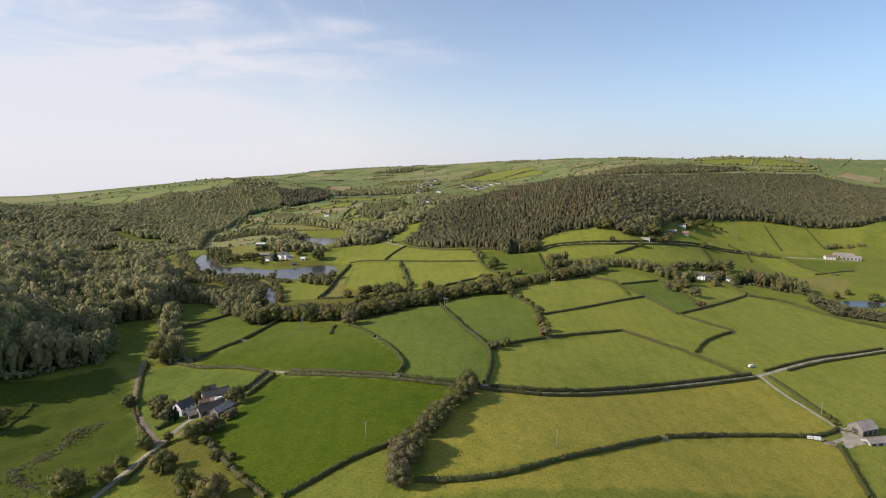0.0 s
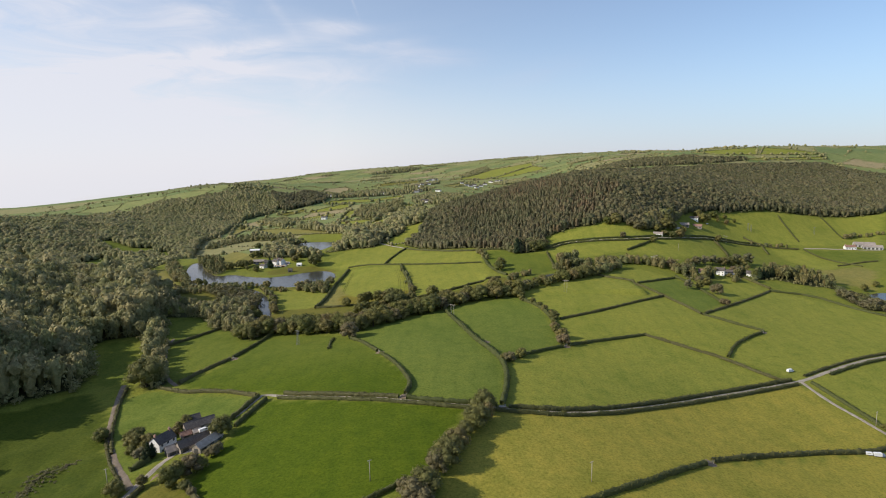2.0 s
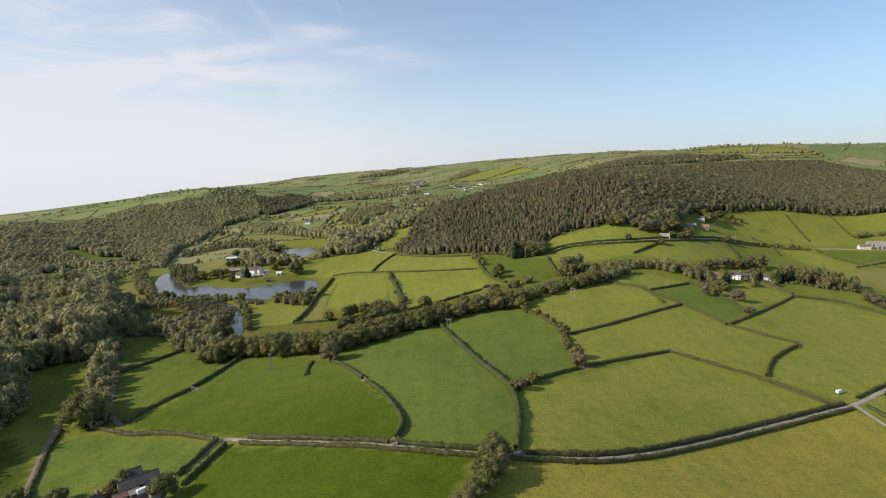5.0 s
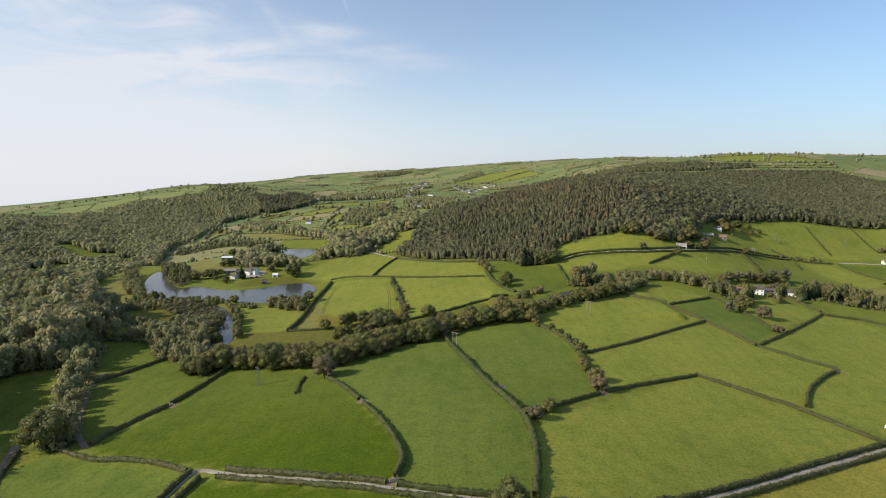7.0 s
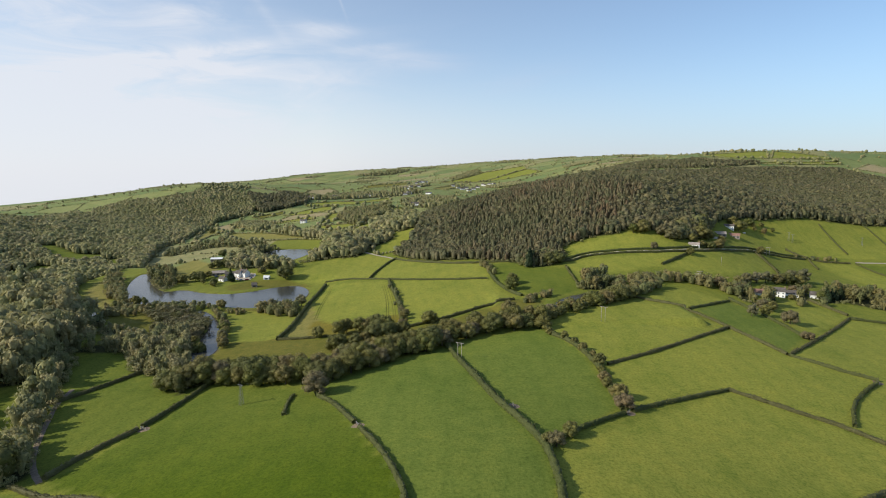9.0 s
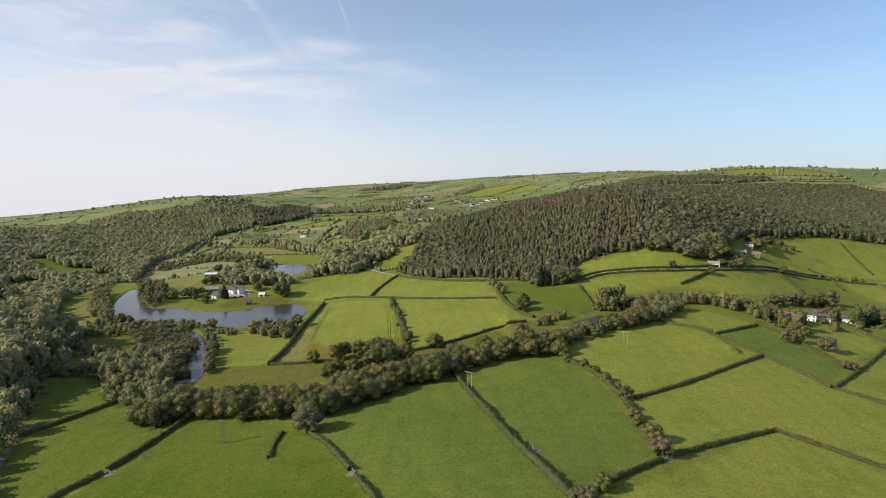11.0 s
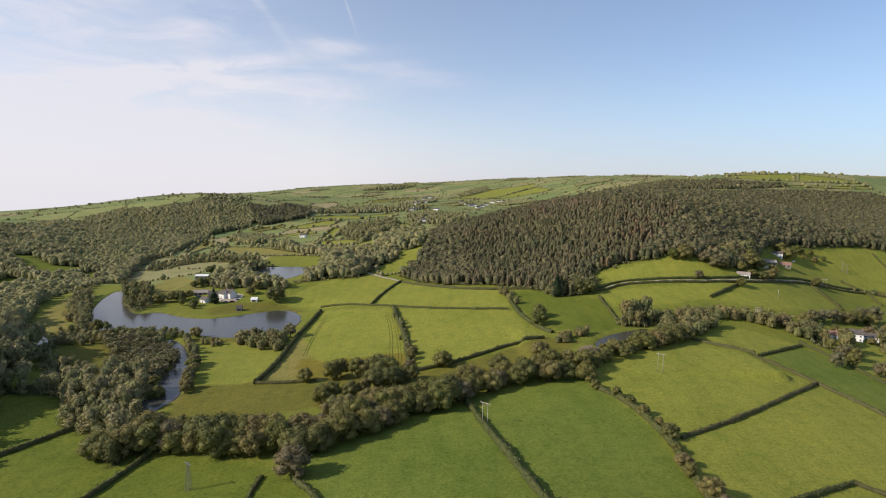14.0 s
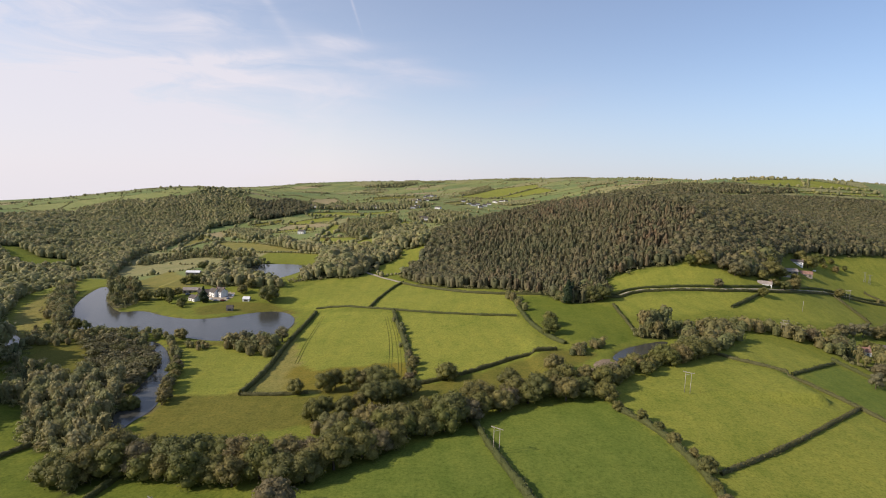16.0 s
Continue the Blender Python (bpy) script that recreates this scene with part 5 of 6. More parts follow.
belt("pond_row", 8.8, 2, 6.6, 4.6, 8.0, [(386.1, 572.2), (385.8, 536.5), (404.4, 515.7), (421.4, 510.8)])
tree(79, 671, 21, "dark")
tree(91, 679, 15, "dark")
tree(99, 676, 13, "oak")
tree(108, 677, 12, "oak")
tree(355, 812, 13, "broad")
tree(-138.1, 259.1, 9.2, "dark")
tree(-136.9, 260.7, 7.5, "dark")
tree(-138.2, 256, 6.9, "dark")
tree(-111, 272.9, 10.3, "oak")
tree(-106.5, 258, 5.2, "autumn")
tree(-108.1, 254.8, 5.2, "autumn")
tree(-107.5, 244.4, 6.3, "broad")
tree(-111.6, 242.9, 9.2, "autumn")
tree(-114.7, 239.6, 9.2, "broad")
tree(-115.9, 234.5, 10.3, "broad")
tree(-151.5, 271.5, 7.5, "broad")
tree(-142.5, 259.6, 6.9, "pale")
tree(-157.5, 277.3, 5.8, "broad")
tree(-136.8, 280.7, 4.6, "broad")
tree(-136.7, 285.1, 5.2, "broad")
tree(-135.6, 290.5, 5.8, "broad")
tree(-137.2, 278.1, 4.0, "broad")
tree(-149.5, 265.3, 5.8, "broad")
tree(-143.6, 266, 6.9, "broad")
tree(-145.5, 272.3, 6.9, "broad")
tree(-154.9, 279.5, 6.9, "oak")
tree(-149.2, 273.1, 5.8, "broad")
tree(231.2, 312.6, 4.0, "broad")
tree(230.4, 306.4, 3.4, "broad")
tree(329.8, 608.8, 13.8, "dark")
tree(335.3, 609.9, 12.6, "dark")
tree(348, 616, 13.8, "dark")
tree(361, 618, 11.5, "oak")
tree(377, 625, 10.3, "broad")
tree(281, 717, 9, "oak")
tree(293, 724, 12, "broad")
tree(303, 738, 11, "broad")
tree(289, 738, 12, "oak")
tree(287, 745, 11, "broad")
tree(285, 750, 13.8, "broad")
tree(284, 756, 16.1, "dark")
tree(292, 764, 13, "dark")
tree(301, 779, 13, "broad")
tree(385, 829, 10.3, "broad")
tree(389, 821, 5.8, "broad")
tree(406, 836, 6.9, "broad")
tree(271, 719, 6.9, "broad")
tree(358, 803, 13.8, "broad")
tree(369, 813, 10.3, "broad")
tree(390, 827, 8.0, "broad")
tree(403, 824, 6.9, "broad")
tree(417, 830, 6.9, "broad")
tree(265, 725, 10.3, "broad")
tree(13.4, 501.3, 12.6, "broad")
tree(-174, 729, 16.1, "oak")
tree(-230, 723, 16.1, "dark")
tree(-18.1, 533.3, 10.3, "broad")
tree(51.4, 602.8, 12.6, "broad")
tree(-96.3, 518.9, 9.2, "broad")
tree(356, 752, 10.3, "broad")
tree(80.7, 676.2, 19.5, "dark")
tree(84.7, 680, 16.1, "dark")
tree(38.6, 498.6, 12.6, "broad")
tree(39.5, 532, 10.3, "broad")
tree(-188, 349, 19.5, "oak")
tree(-148.6, 197.2, 12.6, "broad")
tree(-137.4, 204.5, 9.2, "broad")
tree(-118.1, 211.3, 10.3, "broad")
tree(-99.6, 193.4, 11.5, "broad")
tree(-86.9, 186.8, 11.5, "broad")
tree(-138.6, 216.3, 6.9, "broad")
tree(-174.2, 283.2, 6.9, "broad")
tree(-222.7, 252.2, 13, "broad")
tree(-228.9, 266.9, 6, "broad")
tree(-138.1, 234, 6.9, "broad")
tree(-129.1, 237.1, 5.8, "broad")
tree(-21, 215.8, 6.9, "autumn")
tree(40.4, 355.7, 5.8, "broad")
tree(32.4, 346, 6.9, "autumn")
tree(29.4, 347.9, 5.8, "broad")
tree(40.7, 357.3, 5.8, "broad")
tree(72.5, 384.2, 8.0, "autumn")
tree(73.8, 395.7, 8.0, "broad")
tree(224.2, 542, 10.3, "pale")
tree(237.8, 546.6, 10.3, "broad")
tree(237.2, 500.7, 5.8, "autumn")
tree(240.4, 499.6, 5.8, "autumn")
tree(272.2, 592.6, 10.3, "dark")
tree(312.3, 618.1, 9.2, "pale")
tree(319, 623, 9.2, "broad")
tree(250.5, 606, 10.3, "autumn")
tree(243.2, 611, 9.2, "broad")
tree(238.6, 619.7, 10.3, "autumn")
tree(247.1, 565.6, 9.2, "autumn")
tree(252, 563.1, 9.2, "broad")
tree(247.4, 532.4, 11.5, "autumn")
tree(326.9, 609.6, 10.3, "broad")
tree(329, 605.5, 12.6, "dark")
tree(339.5, 610.8, 11.5, "dark")
tree(354, 615, 12.6, "broad")
tree(369, 622, 11.5, "broad")
tree(388, 628, 10.3, "broad")
tree(335, 664, 13.8, "pale")
tree(351, 672, 14.9, "pale")
tree(426, 586, 9.2, "broad")
tree(463, 579, 10.3, "broad")
tree(447, 598, 6.9, "broad")
tree(-273, 735, 11.5, "oak")
tree(-263, 745, 9.2, "broad")
tree(-270, 772, 8.0, "broad")
tree(-279.2, 627.3, 10.3, "broad")
tree(-200.4, 616.4, 8.0, "broad")
tree(-130.2, 616.1, 11.5, "pale")
tree(-154.9, 608.7, 10.3, "pale")
tree(-240, 795, 12.6, "broad")
tree(-222, 782, 11.5, "broad")
tree(-200, 775, 10.3, "broad")
tree(-449, 1227, 10.3, "oak")
tree(274, 720, 6.9, "broad")
tree(296, 771, 14, "broad")
tree(279, 738, 14.9, "broad")
tree(259, 731, 14.9, "dark")
tree(289, 777, 17.2, "dark")
tree(239, 723, 13.8, "autumn")
tree(216, 738, 13.8, "broad")
tree(236, 764, 14.9, "pale")
tree(232, 730, 11.5, "autumn")
tree(401, 820, 8.0, "broad")
tree(213, 701, 8.0, "autumn")
tree(-285, 731, 10.3, "broad")
tree(-267, 735, 11.5, "oak")
tree(-267, 781, 10.3, "broad")
tree(-261, 787, 9.2, "broad")
tree(-254, 797, 10.3, "broad")
tree(-246, 716, 6.9, "broad")
tree(-243, 707, 5.8, "broad")
tree(-258, 719, 6.9, "broad")
tree(-206, 752, 9.2, "broad")
tree(-203, 767, 10.3, "broad")
tree(-184, 780, 10.3, "broad")
tree(-298, 880, 10.3, "oak")
tree(-294, 942, 10.3, "broad")
tree(203, 733, 11.5, "broad")
tree(213, 734, 12.6, "broad")
tree(248, 694, 9.2, "broad")
tree(14.2, 518.2, 10.3, "oak")
tree(-73.7, 406.8, 12.6, "autumn")
tree(-282.8, 425, 12.6, "broad")
tree(-172.2, 503.1, 9.2, "broad")
tree(-191, 1074, 9.2, "broad")
tree(-163, 1317, 10.3, "broad")
tree(-51, 832, 9.2, "oak")
tree(55.3, 620.9, 11.5, "broad")
tree(246, 724, 11.5, "broad")
for x, y, height, kind in ((266, 634, 9, "broad"), (276, 640, 11, "autumn"), (288, 643, 12, "pale"), (299, 648, 12, "pale"), (311, 650, 11, "broad"), (324, 655, 12, "oak"),
                           (337, 658, 11, "broad"), (262, 622, 8, "autumn"), (256, 612, 8, "broad"), (282, 622, 7, "broad"), (311, 626, 8, "autumn"), (296, 604, 5, "broad")):
    tree(x, y, height, kind)
far_belts = np.array(FAR_BELTS)
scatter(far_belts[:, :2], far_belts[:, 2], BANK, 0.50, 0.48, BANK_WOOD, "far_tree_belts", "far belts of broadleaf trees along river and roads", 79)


# ---- hedges ----
GATEWAYS = [(21.3, 283), (73.3, 380.8), (20.7, 381.8), (-47.6, 365.8), (-147.6, 384.1), (109.6, 257.4), (-27, 293.9), (236.5, 438)]


def hedge(line, width, height):
    """A hedge along a line, parted where there are gateways."""
    pts = resample(cut_line(line, 1, False), 1.1)
    shut = np.ones(len(pts), bool)
    for gx, gy in GATEWAYS:
        shut &= np.hypot(pts[:, 0] - gx, pts[:, 1] - gy) > 2.3
    first = 0
    for n in range(len(pts) + 1):
        if n == len(pts) or not shut[n]:
            if n - first > 3:
                hedge_run(pts[first:n], width, height)
            first = n + 1


def hedge_run(pts, width, height):
    """A clipped but ragged field hedge standing on the ground."""
    line = [tuple(p) for p in pts]
    side = sideways(pts)
    rng = np.random.default_rng(int(abs(line[0][0]) * 7 + abs(line[-1][1]) * 3))
    ring = np.array([(-0.5, -0.15), (-0.62, 0.35), (-0.45, 0.85), (0.0, 1.0), (0.45, 0.85), (0.62, 0.35), (0.5, -0.15)])
    swell = np.convolve(rng.uniform(0.72, 1.28, len(pts) + 6), np.ones(4) / 4, "same")[3:3 + len(pts)]
    z = ground(pts[:, 0], pts[:, 1])
    v = np.empty((len(pts), 7, 3))
    jig = rng.uniform(-0.16, 0.16, (len(pts), 7, 2))
    for k, (a, b) in enumerate(ring):
        off = (a + jig[:, k, 0]) * width * swell
        v[:, k, :2] = pts + side * off[:, None]
        v[:, k, 2] = z + (b + jig[:, k, 1] * (b > 0)) * height * swell
    i = (np.arange(len(pts) - 1)[:, None] * 7 + np.arange(6)).ravel()
    faces = np.stack([i, i + 7, i + 8, i + 1], -1)
    tri = np.concatenate([faces[:, [0, 2, 1]], faces[:, [0, 3, 2]]])
    ends = np.array([(0, 1, 2), (0, 2, 3), (0, 3, 4), (0, 4, 5), (0, 5, 6)])
    last = (len(pts) - 1) * 7
    verts = v.reshape(-1, 3)
    # leafy tufts over the top and sides
    count = len(pts) * 12
    at = rng.integers(0, len(pts), count)
    k = rng.integers(1, 6, count)
    p = v[at, k] + rng.normal(0, 0.16, (count, 3))
    a, b, c = (rng.normal(0, 0.25, (count, 3)) for _ in range(3))
    tufts = np.stack([p + a, p + b, p + c + (0, 0, 0.15)], 1).reshape(-1, 3)
    tf = np.arange(count * 3).reshape(-1, 3) + len(verts)
    me = mesh_from("hedge", np.concatenate([verts, tufts]), np.concatenate([tri, ends, last + ends[:, ::-1], tf]), HEDGE_LEAF)
    return tagged(new("hedge", me), "dense dark green field hedge on a low bank", "hedge", "field hedges")


main = LANES["lane"]
between = [p for p in main if -100 < p[0] < 222]
hedge(beside(between, 2.5), 1.6, 1.9)
hedge(beside(between, -2.6), 1.5, 1.7)
hedge(beside([p for p in main if p[0] > 222], 3.0), 1.4, 1.6)
hedge(beside([p for p in main if p[0] > 240], -3.0), 1.4, 1.6)
valley = LANES["valley_road"]
hedge(beside([p for p in valley if p[0] > 40], 3.6), 1.6, 1.7)
hedge(beside([p for p in valley if p[0] > -70], -3.0), 1.5, 2.0)
hedge([(-218, 249.1), (-222.3, 265.4), (-226.1, 282.1)], 0.9, 0.7)
hedge([(-159.3, 266.6), (-170.5, 284.8), (-178.7, 300.7), (-191, 327), (-198, 346.5)], 1.1, 1.2)
hedge([(-178.7, 293.1), (-159.3, 263.5), (-141, 241.7)], 1.1, 0.9)
hedge([(-131.1, 203.7), (-130.1, 221.8), (-127.7, 235.8)], 1.4, 1.7)
hedge([(-178.7, 344.3), (-158.6, 333.2), (-139.1, 329.8), (-122, 322.6), (-108.8, 314.4)], 1.4, 2.0)
hedge([(-113.5, 288.2), (-110.5, 299.8), (-107.3, 314)], 1.6, 2.0)
hedge([(-107.4, 280.2), (-105.1, 293.6), (-101.3, 308)], 1.6, 2.0)
hedge([(-167, 347.4), (-161.4, 365.5), (-148.1, 385.5), (-141.5, 413.7), (-135.7, 446.7)], 1.6, 2.0)
hedge([(-214.2, 420.9), (-201.6, 438.6), (-190.7, 458.4), (-183.2, 471.1)], 1.6, 2.0)
hedge([(-77.3, 427.7), (-74.2, 405.3), (-62.7, 392.7), (-48.9, 367.4), (-36.7, 344.8), (-28.3, 323.8), (-24.2, 307.8), (-27.2, 293.1)], 1.6, 2.0)
hedge([(-7, 477), (-1.5, 448.5), (5.4, 423), (11, 398.5), (16.6, 379.5), (22.2, 366), (27, 350), (28.6, 337), (27.8, 320), (25.2, 302), (21.5, 286)], 2.3, 2.6)
hedge([(29.2, 344.5), (42.8, 359.9), (71.6, 380.3), (102.2, 397), (136.8, 412.7)], 1.5, 1.8)
hedge([(136.8, 412.7), (158, 398.2), (181.5, 383.5), (197.2, 365.1), (206.5, 360.3)], 1.5, 1.8)
hedge([(184.2, 387.7), (198.9, 407.9), (217.5, 423.9), (237.7, 438.4)], 1.4, 1.8)
hedge([(238.3, 439.7), (224.5, 448.3), (202.6, 465)], 1.4, 1.7)
hedge([(202.6, 465), (242.5, 497.5), (313.3, 560.1)], 1.4, 1.7)
hedge([(313.3, 560.1), (348.5, 549.8), (358.9, 521.4), (376, 498.8), (401.5, 485.3)], 1.6, 1.8)
hedge([(81.4, 436.1), (122, 459.3), (166.2, 490.5), (187.3, 506)], 1.4, 1.7)
hedge([(144.2, 571.5), (176.4, 539.9), (187.3, 506), (202.1, 466.1)], 1.4, 1.7)
hedge([(177.9, 544.7), (227, 578.6)], 1.4, 1.7)
hedge([(230.5, 585.6), (236.4, 555.3), (237.9, 516.7), (237.2, 500.7)], 1.4, 2.0)
hedge([(307.6, 622.8), (313.9, 594.8), (318.1, 568)], 1.4, 2.0)
hedge([(59.2, 488.8), (69.6, 471.7), (73.6, 448.7), (75.4, 432.7), (72.6, 404.8), (71.5, 381.3)], 2.2, 2.4)
hedge([(-60.5, 186.8), (-50.2, 196.9), (-39.1, 209.3), (-30.5, 215.1), (-23.9, 221)], 1.4, 1.8)
hedge([(-11.5, 195.5), (2.7, 195.6), (25.4, 202.7), (46.2, 216.8), (69.4, 230.5), (89.7, 244.9), (108.6, 257)], 1.8, 2.0)
hedge([(111.8, 259.4), (137.5, 270.8), (174.4, 282.7), (207.1, 289.4), (218.9, 294.5), (228.5, 300.8)], 1.8, 2.0)
hedge([(216.6, 282.4), (208.2, 260.3), (196.8, 234.2)], 1.8, 1.8)
hedge([(223.2, 360.7), (227.4, 343.3), (230.5, 325), (233, 309.3)], 1.8, 1.7)
hedge([(-109.7, 234), (-92, 212.6), (-79.8, 199.2), (-67, 187.4)], 1.8, 2.0)
hedge([(-141.3, 250.1), (-138.5, 253.8), (-136.7, 257)], 2.0, 2.6)
hedge([(-83.8, 384), (-85.8, 397.4), (-85.2, 408)], 1.4, 1.1)
hedge([(-124.3, 518.4), (-102.4, 517.6), (-89.8, 519.4)], 1.4, 1.7)
hedge([(-124.3, 518.4), (-122.7, 554.7), (-125, 597.9), (-124.8, 641.1), (-124, 692)], 2.0, 2.6)
hedge([(-126, 704), (-106, 700), (-76.3, 686.8), (-38.5, 665.7), (0.3, 650.5), (35.4, 643)], 1.3, 1.4)
hedge([(-78.9, 689.2), (-73, 724), (-64, 759), (-57, 776)], 1.4, 1.8)
hedge([(-58, 672.3), (-52.8, 640), (-45.9, 609.2), (-40.8, 566.4), (-36.9, 528.8)], 2.2, 2.8)
hedge([(-34.7, 526.9), (-18.1, 533.3), (1.1, 545.6), (26.1, 563.6), (49.5, 570.6)], 1.6, 2.0)
hedge([(37.7, 693.2), (39.4, 655.8), (42.7, 623.6), (50.7, 593.9), (57.3, 582.4)], 2.2, 2.4)
hedge([(113.6, 665.4), (112.2, 640.6), (111.8, 604.5)], 1.4, 1.7)
hedge([(207.8, 666.9), (234, 686), (257, 706)], 1.8, 2.4)
hedge([(349, 750), (350, 725), (339, 691)], 1.4, 1.7)
hedge([(503, 867), (500, 836), (493, 799)], 1.2, 1.5)
hedge([(577, 902), (581, 869), (571, 820)], 1.2, 1.5)
hedge([(411, 792), (432, 774), (476, 772)], 1.6, 2.0)
hedge([(483, 772), (481, 717), (490, 674)], 1.3, 1.5)
hedge([(468, 684), (505, 694), (525, 696)], 1.3, 1.5)
hedge([(353, 748), (346, 718), (344, 702)], 1.4, 1.8)
hedge([(428, 776), (420, 746)], 1.4, 1.8)


# ---- buildings ----
def part(name, bm, material, parent, label="", smooth=False):
    me = bpy.data.meshes.new(name)
    bm.normal_update()
    bm.to_mesh(me)
    bm.free()
    me.materials.append(material)
    for p in me.polygons:
        p.use_smooth = smooth
    ob = new(name, me)
    ob.parent = parent
    return tagged(ob, label)


def box(bm, cx, cy, cz, sx, sy, sz):
    got = bmesh.ops.create_cube(bm, size=1.0, matrix=Matrix.Translation((cx, cy, cz)) @ Matrix.Diagonal((sx, sy, sz, 1)))
    return got["verts"]


def rod(bm, a, b, r, sides=8, top=None):
    a, b = Vector(a), Vector(b)
    way = b - a
    m = Matrix.Translation((a + b) / 2) @ way.to_track_quat("Z", "Y").to_matrix().to_4x4()
    bmesh.ops.create_cone(bm, cap_ends=True, segments=sides, radius1=r, radius2=r if top is None else top, depth=way.length, matrix=m)


def prism(bm, profile, x0, x1):
    """A profile in y and z, drawn out along x."""
    a = [bm.verts.new((x0, y, z)) for y, z in profile]
    b = [bm.verts.new((x1, y, z)) for y, z in profile]
    bm.faces.new(a)
    bm.faces.new(b[::-1])
    for n in range(len(a)):
        bm.faces.new((a[n - 1], b[n - 1], b[n], a[n]))
    bmesh.ops.recalc_face_normals(bm, faces=bm.faces)


def building(kind, x, y, turn, length, width, wall, roof, wall_look, roof_look, label):
    root = tagged(new(kind), label, "house" if kind in ("farmhouse", "cottage", "mansion") else "shed" if kind == "shed" else "barn")
    low = min(ground_at(x + a, y + b) for a in (-4, 4) for b in (-3, 3))
    root.matrix_basis = pose(x, y, low, 0, 0, turn)
    half, side = length / 2, width / 2
    bm = bmesh.new()
    prism(bm, [(-side, -0.8), (side, -0.8), (side, wall), (0, wall + roof), (-side, wall)], -half, half)
    part("wall", bm, WALLS[wall_look], root)
    # two roof slopes with eaves and a ridge
    out, thick = 0.35, 0.16
    slope = roof / side
    for way in (-1, 1):
        bm = bmesh.new()
        prism(bm, [(0, wall + roof + 0.03), (way * (side + out), wall - out * slope + 0.03), (way * (side + out), wall - out * slope + thick + 0.03), (0, wall + roof + thick + 0.03)], -half - 0.3, half + 0.3)
        part("roof_slope", bm, ROOFS[roof_look], root)
    bm = bmesh.new()
    rod(bm, (-half - 0.3, 0, wall + roof + 0.2), (half + 0.3, 0, wall + roof + 0.2), 0.14, 6)
    part("ridge", bm, ROOFS[roof_look], root)
    if kind in ("farmhouse", "cottage", "mansion"):
        for cx in (-half + 0.7, half - 0.7) if kind != "cottage" or length > 11 else (half - 0.7,):
            bm = bmesh.new()
            box(bm, cx, 0, wall + roof + 0.35, 0.75, 0.95, 1.5)
            box(bm, cx, 0, wall + roof + 1.12, 0.9, 1.1, 0.14)
            stack = part("chimney", bm, BRICK, root)
            bm = bmesh.new()
            rod(bm, (cx, -0.2, wall + roof + 1.15), (cx, -0.2, wall + roof + 1.6), 0.13)
            rod(bm, (cx, 0.2, wall + roof + 1.15), (cx, 0.2, wall + roof + 1.6), 0.13)
            part("chimney_pot", bm, BRICK, stack)
        floors = 2 if wall > 4.5 else 1
        count = max(2, int(length // 3))
        for way in (-1, 1):
            for f in range(floors):
                for n in range(count):
                    wx = -half + (n + 0.5) * length / count
                    wz = 1.5 + f * 2.5
                    if f == 0 and n == count // 2:
                        bm = bmesh.new()
                        box(bm, wx, way * (side + 0.02), 1.0, 1.0, 0.10, 2.0)
                        part("door", bm, DOOR_PAINT_AND_SHADE, root)
                        continue
                    bm = bmesh.new()
                    for dx, dz, sx, sz in ((0, 0.62, 1.14, 0.08), (0, -0.62, 1.24, 0.10), (-0.53, 0, 0.08, 1.2), (0.53, 0, 0.08, 1.2), (0, 0, 0.05, 1.2)):
                        box(bm, wx + dx, way * (side + 0.03), wz + dz, sx, 0.10, sz)
                    frame_ob = part("window", bm, PAINT_WHITE, root)
                    bm = bmesh.new()
                    box(bm, wx, way * (side + 0.01), wz, 1.0, 0.06, 1.16)
                    part("pane", bm, GLASS, frame_ob)
    else:
        bm = bmesh.new()
        tall = min(wall * 0.85, 3.4)
        box(bm, -half - 0.03, 0, tall / 2, 0.08, min(width * 0.45, 3.4), tall)
        part("door", bm, DOOR_PAINT_AND_SHADE, root)
        bays = max(1, int(length // 4))
        for n in range(bays):
            wx = -half + (n + 0.5) * length / bays
            # open bays are solid dark panels, their colour standing for the shade inside
            bm = bmesh.new()
            box(bm, wx, -side - 0.02, wall * 0.45, length / bays * 0.55, 0.08, wall * 0.7)
            part("door" if n % 2 else "opening_shade", bm, DOOR_PAINT_AND_SHADE, root)
    return root


building("farmhouse", -136.5, 269.2, 66, 9, 6.5, 5.0, 2.6, "white", "slate", "white rendered farmhouse with grey slate roof and chimneys")
building("barn", -127.7, 263.8, 42, 9, 5, 2.4, 1.8, "stone", "asbestos", "low grey-roofed stone outbuilding joined to farmhouse")
building("barn", -121.5, 267.1, 50, 14, 5.2, 2.8, 2.3, "stone", "slate", "long stone barn with dark slate roof beside yard")
building("barn", -114.3, 265.8, 70, 14, 4.8, 2.6, 1.8, "stone", "tin", "stone barn with pale weathered sheet roof")
building("barn", -126.7, 285.3, 40, 14, 5.5, 3.0, 2.2, "stone", "slate", "dark slate-roofed stone outbuilding behind farmhouse")
building("barn", -133.2, 292.8, 40, 6, 4.5, 2.6, 1.8, "stone", "slate", "small slate-roofed stone byre behind farmhouse")
building("shed", -130.3, 278, 40, 4.5, 3.6, 2.2, 1.2, "stone", "rust", "small stone shed with brownish roof")
building("shed", -125.5, 279.4, 40, 3.5, 3, 2.0, 1.0, "stone", "tin", "small shed with grey sheet roof")
building("barn", 243.5, 301.4, 18, 12, 9, 4.0, 3.4, "timber", "asbestos", "large open-sided grey sheet-roofed farm barn")
building("barn", 242.7, 290, 12, 14, 6, 2.4, 1.6, "tin", "asbestos", "long low sheet-roofed cattle shed")
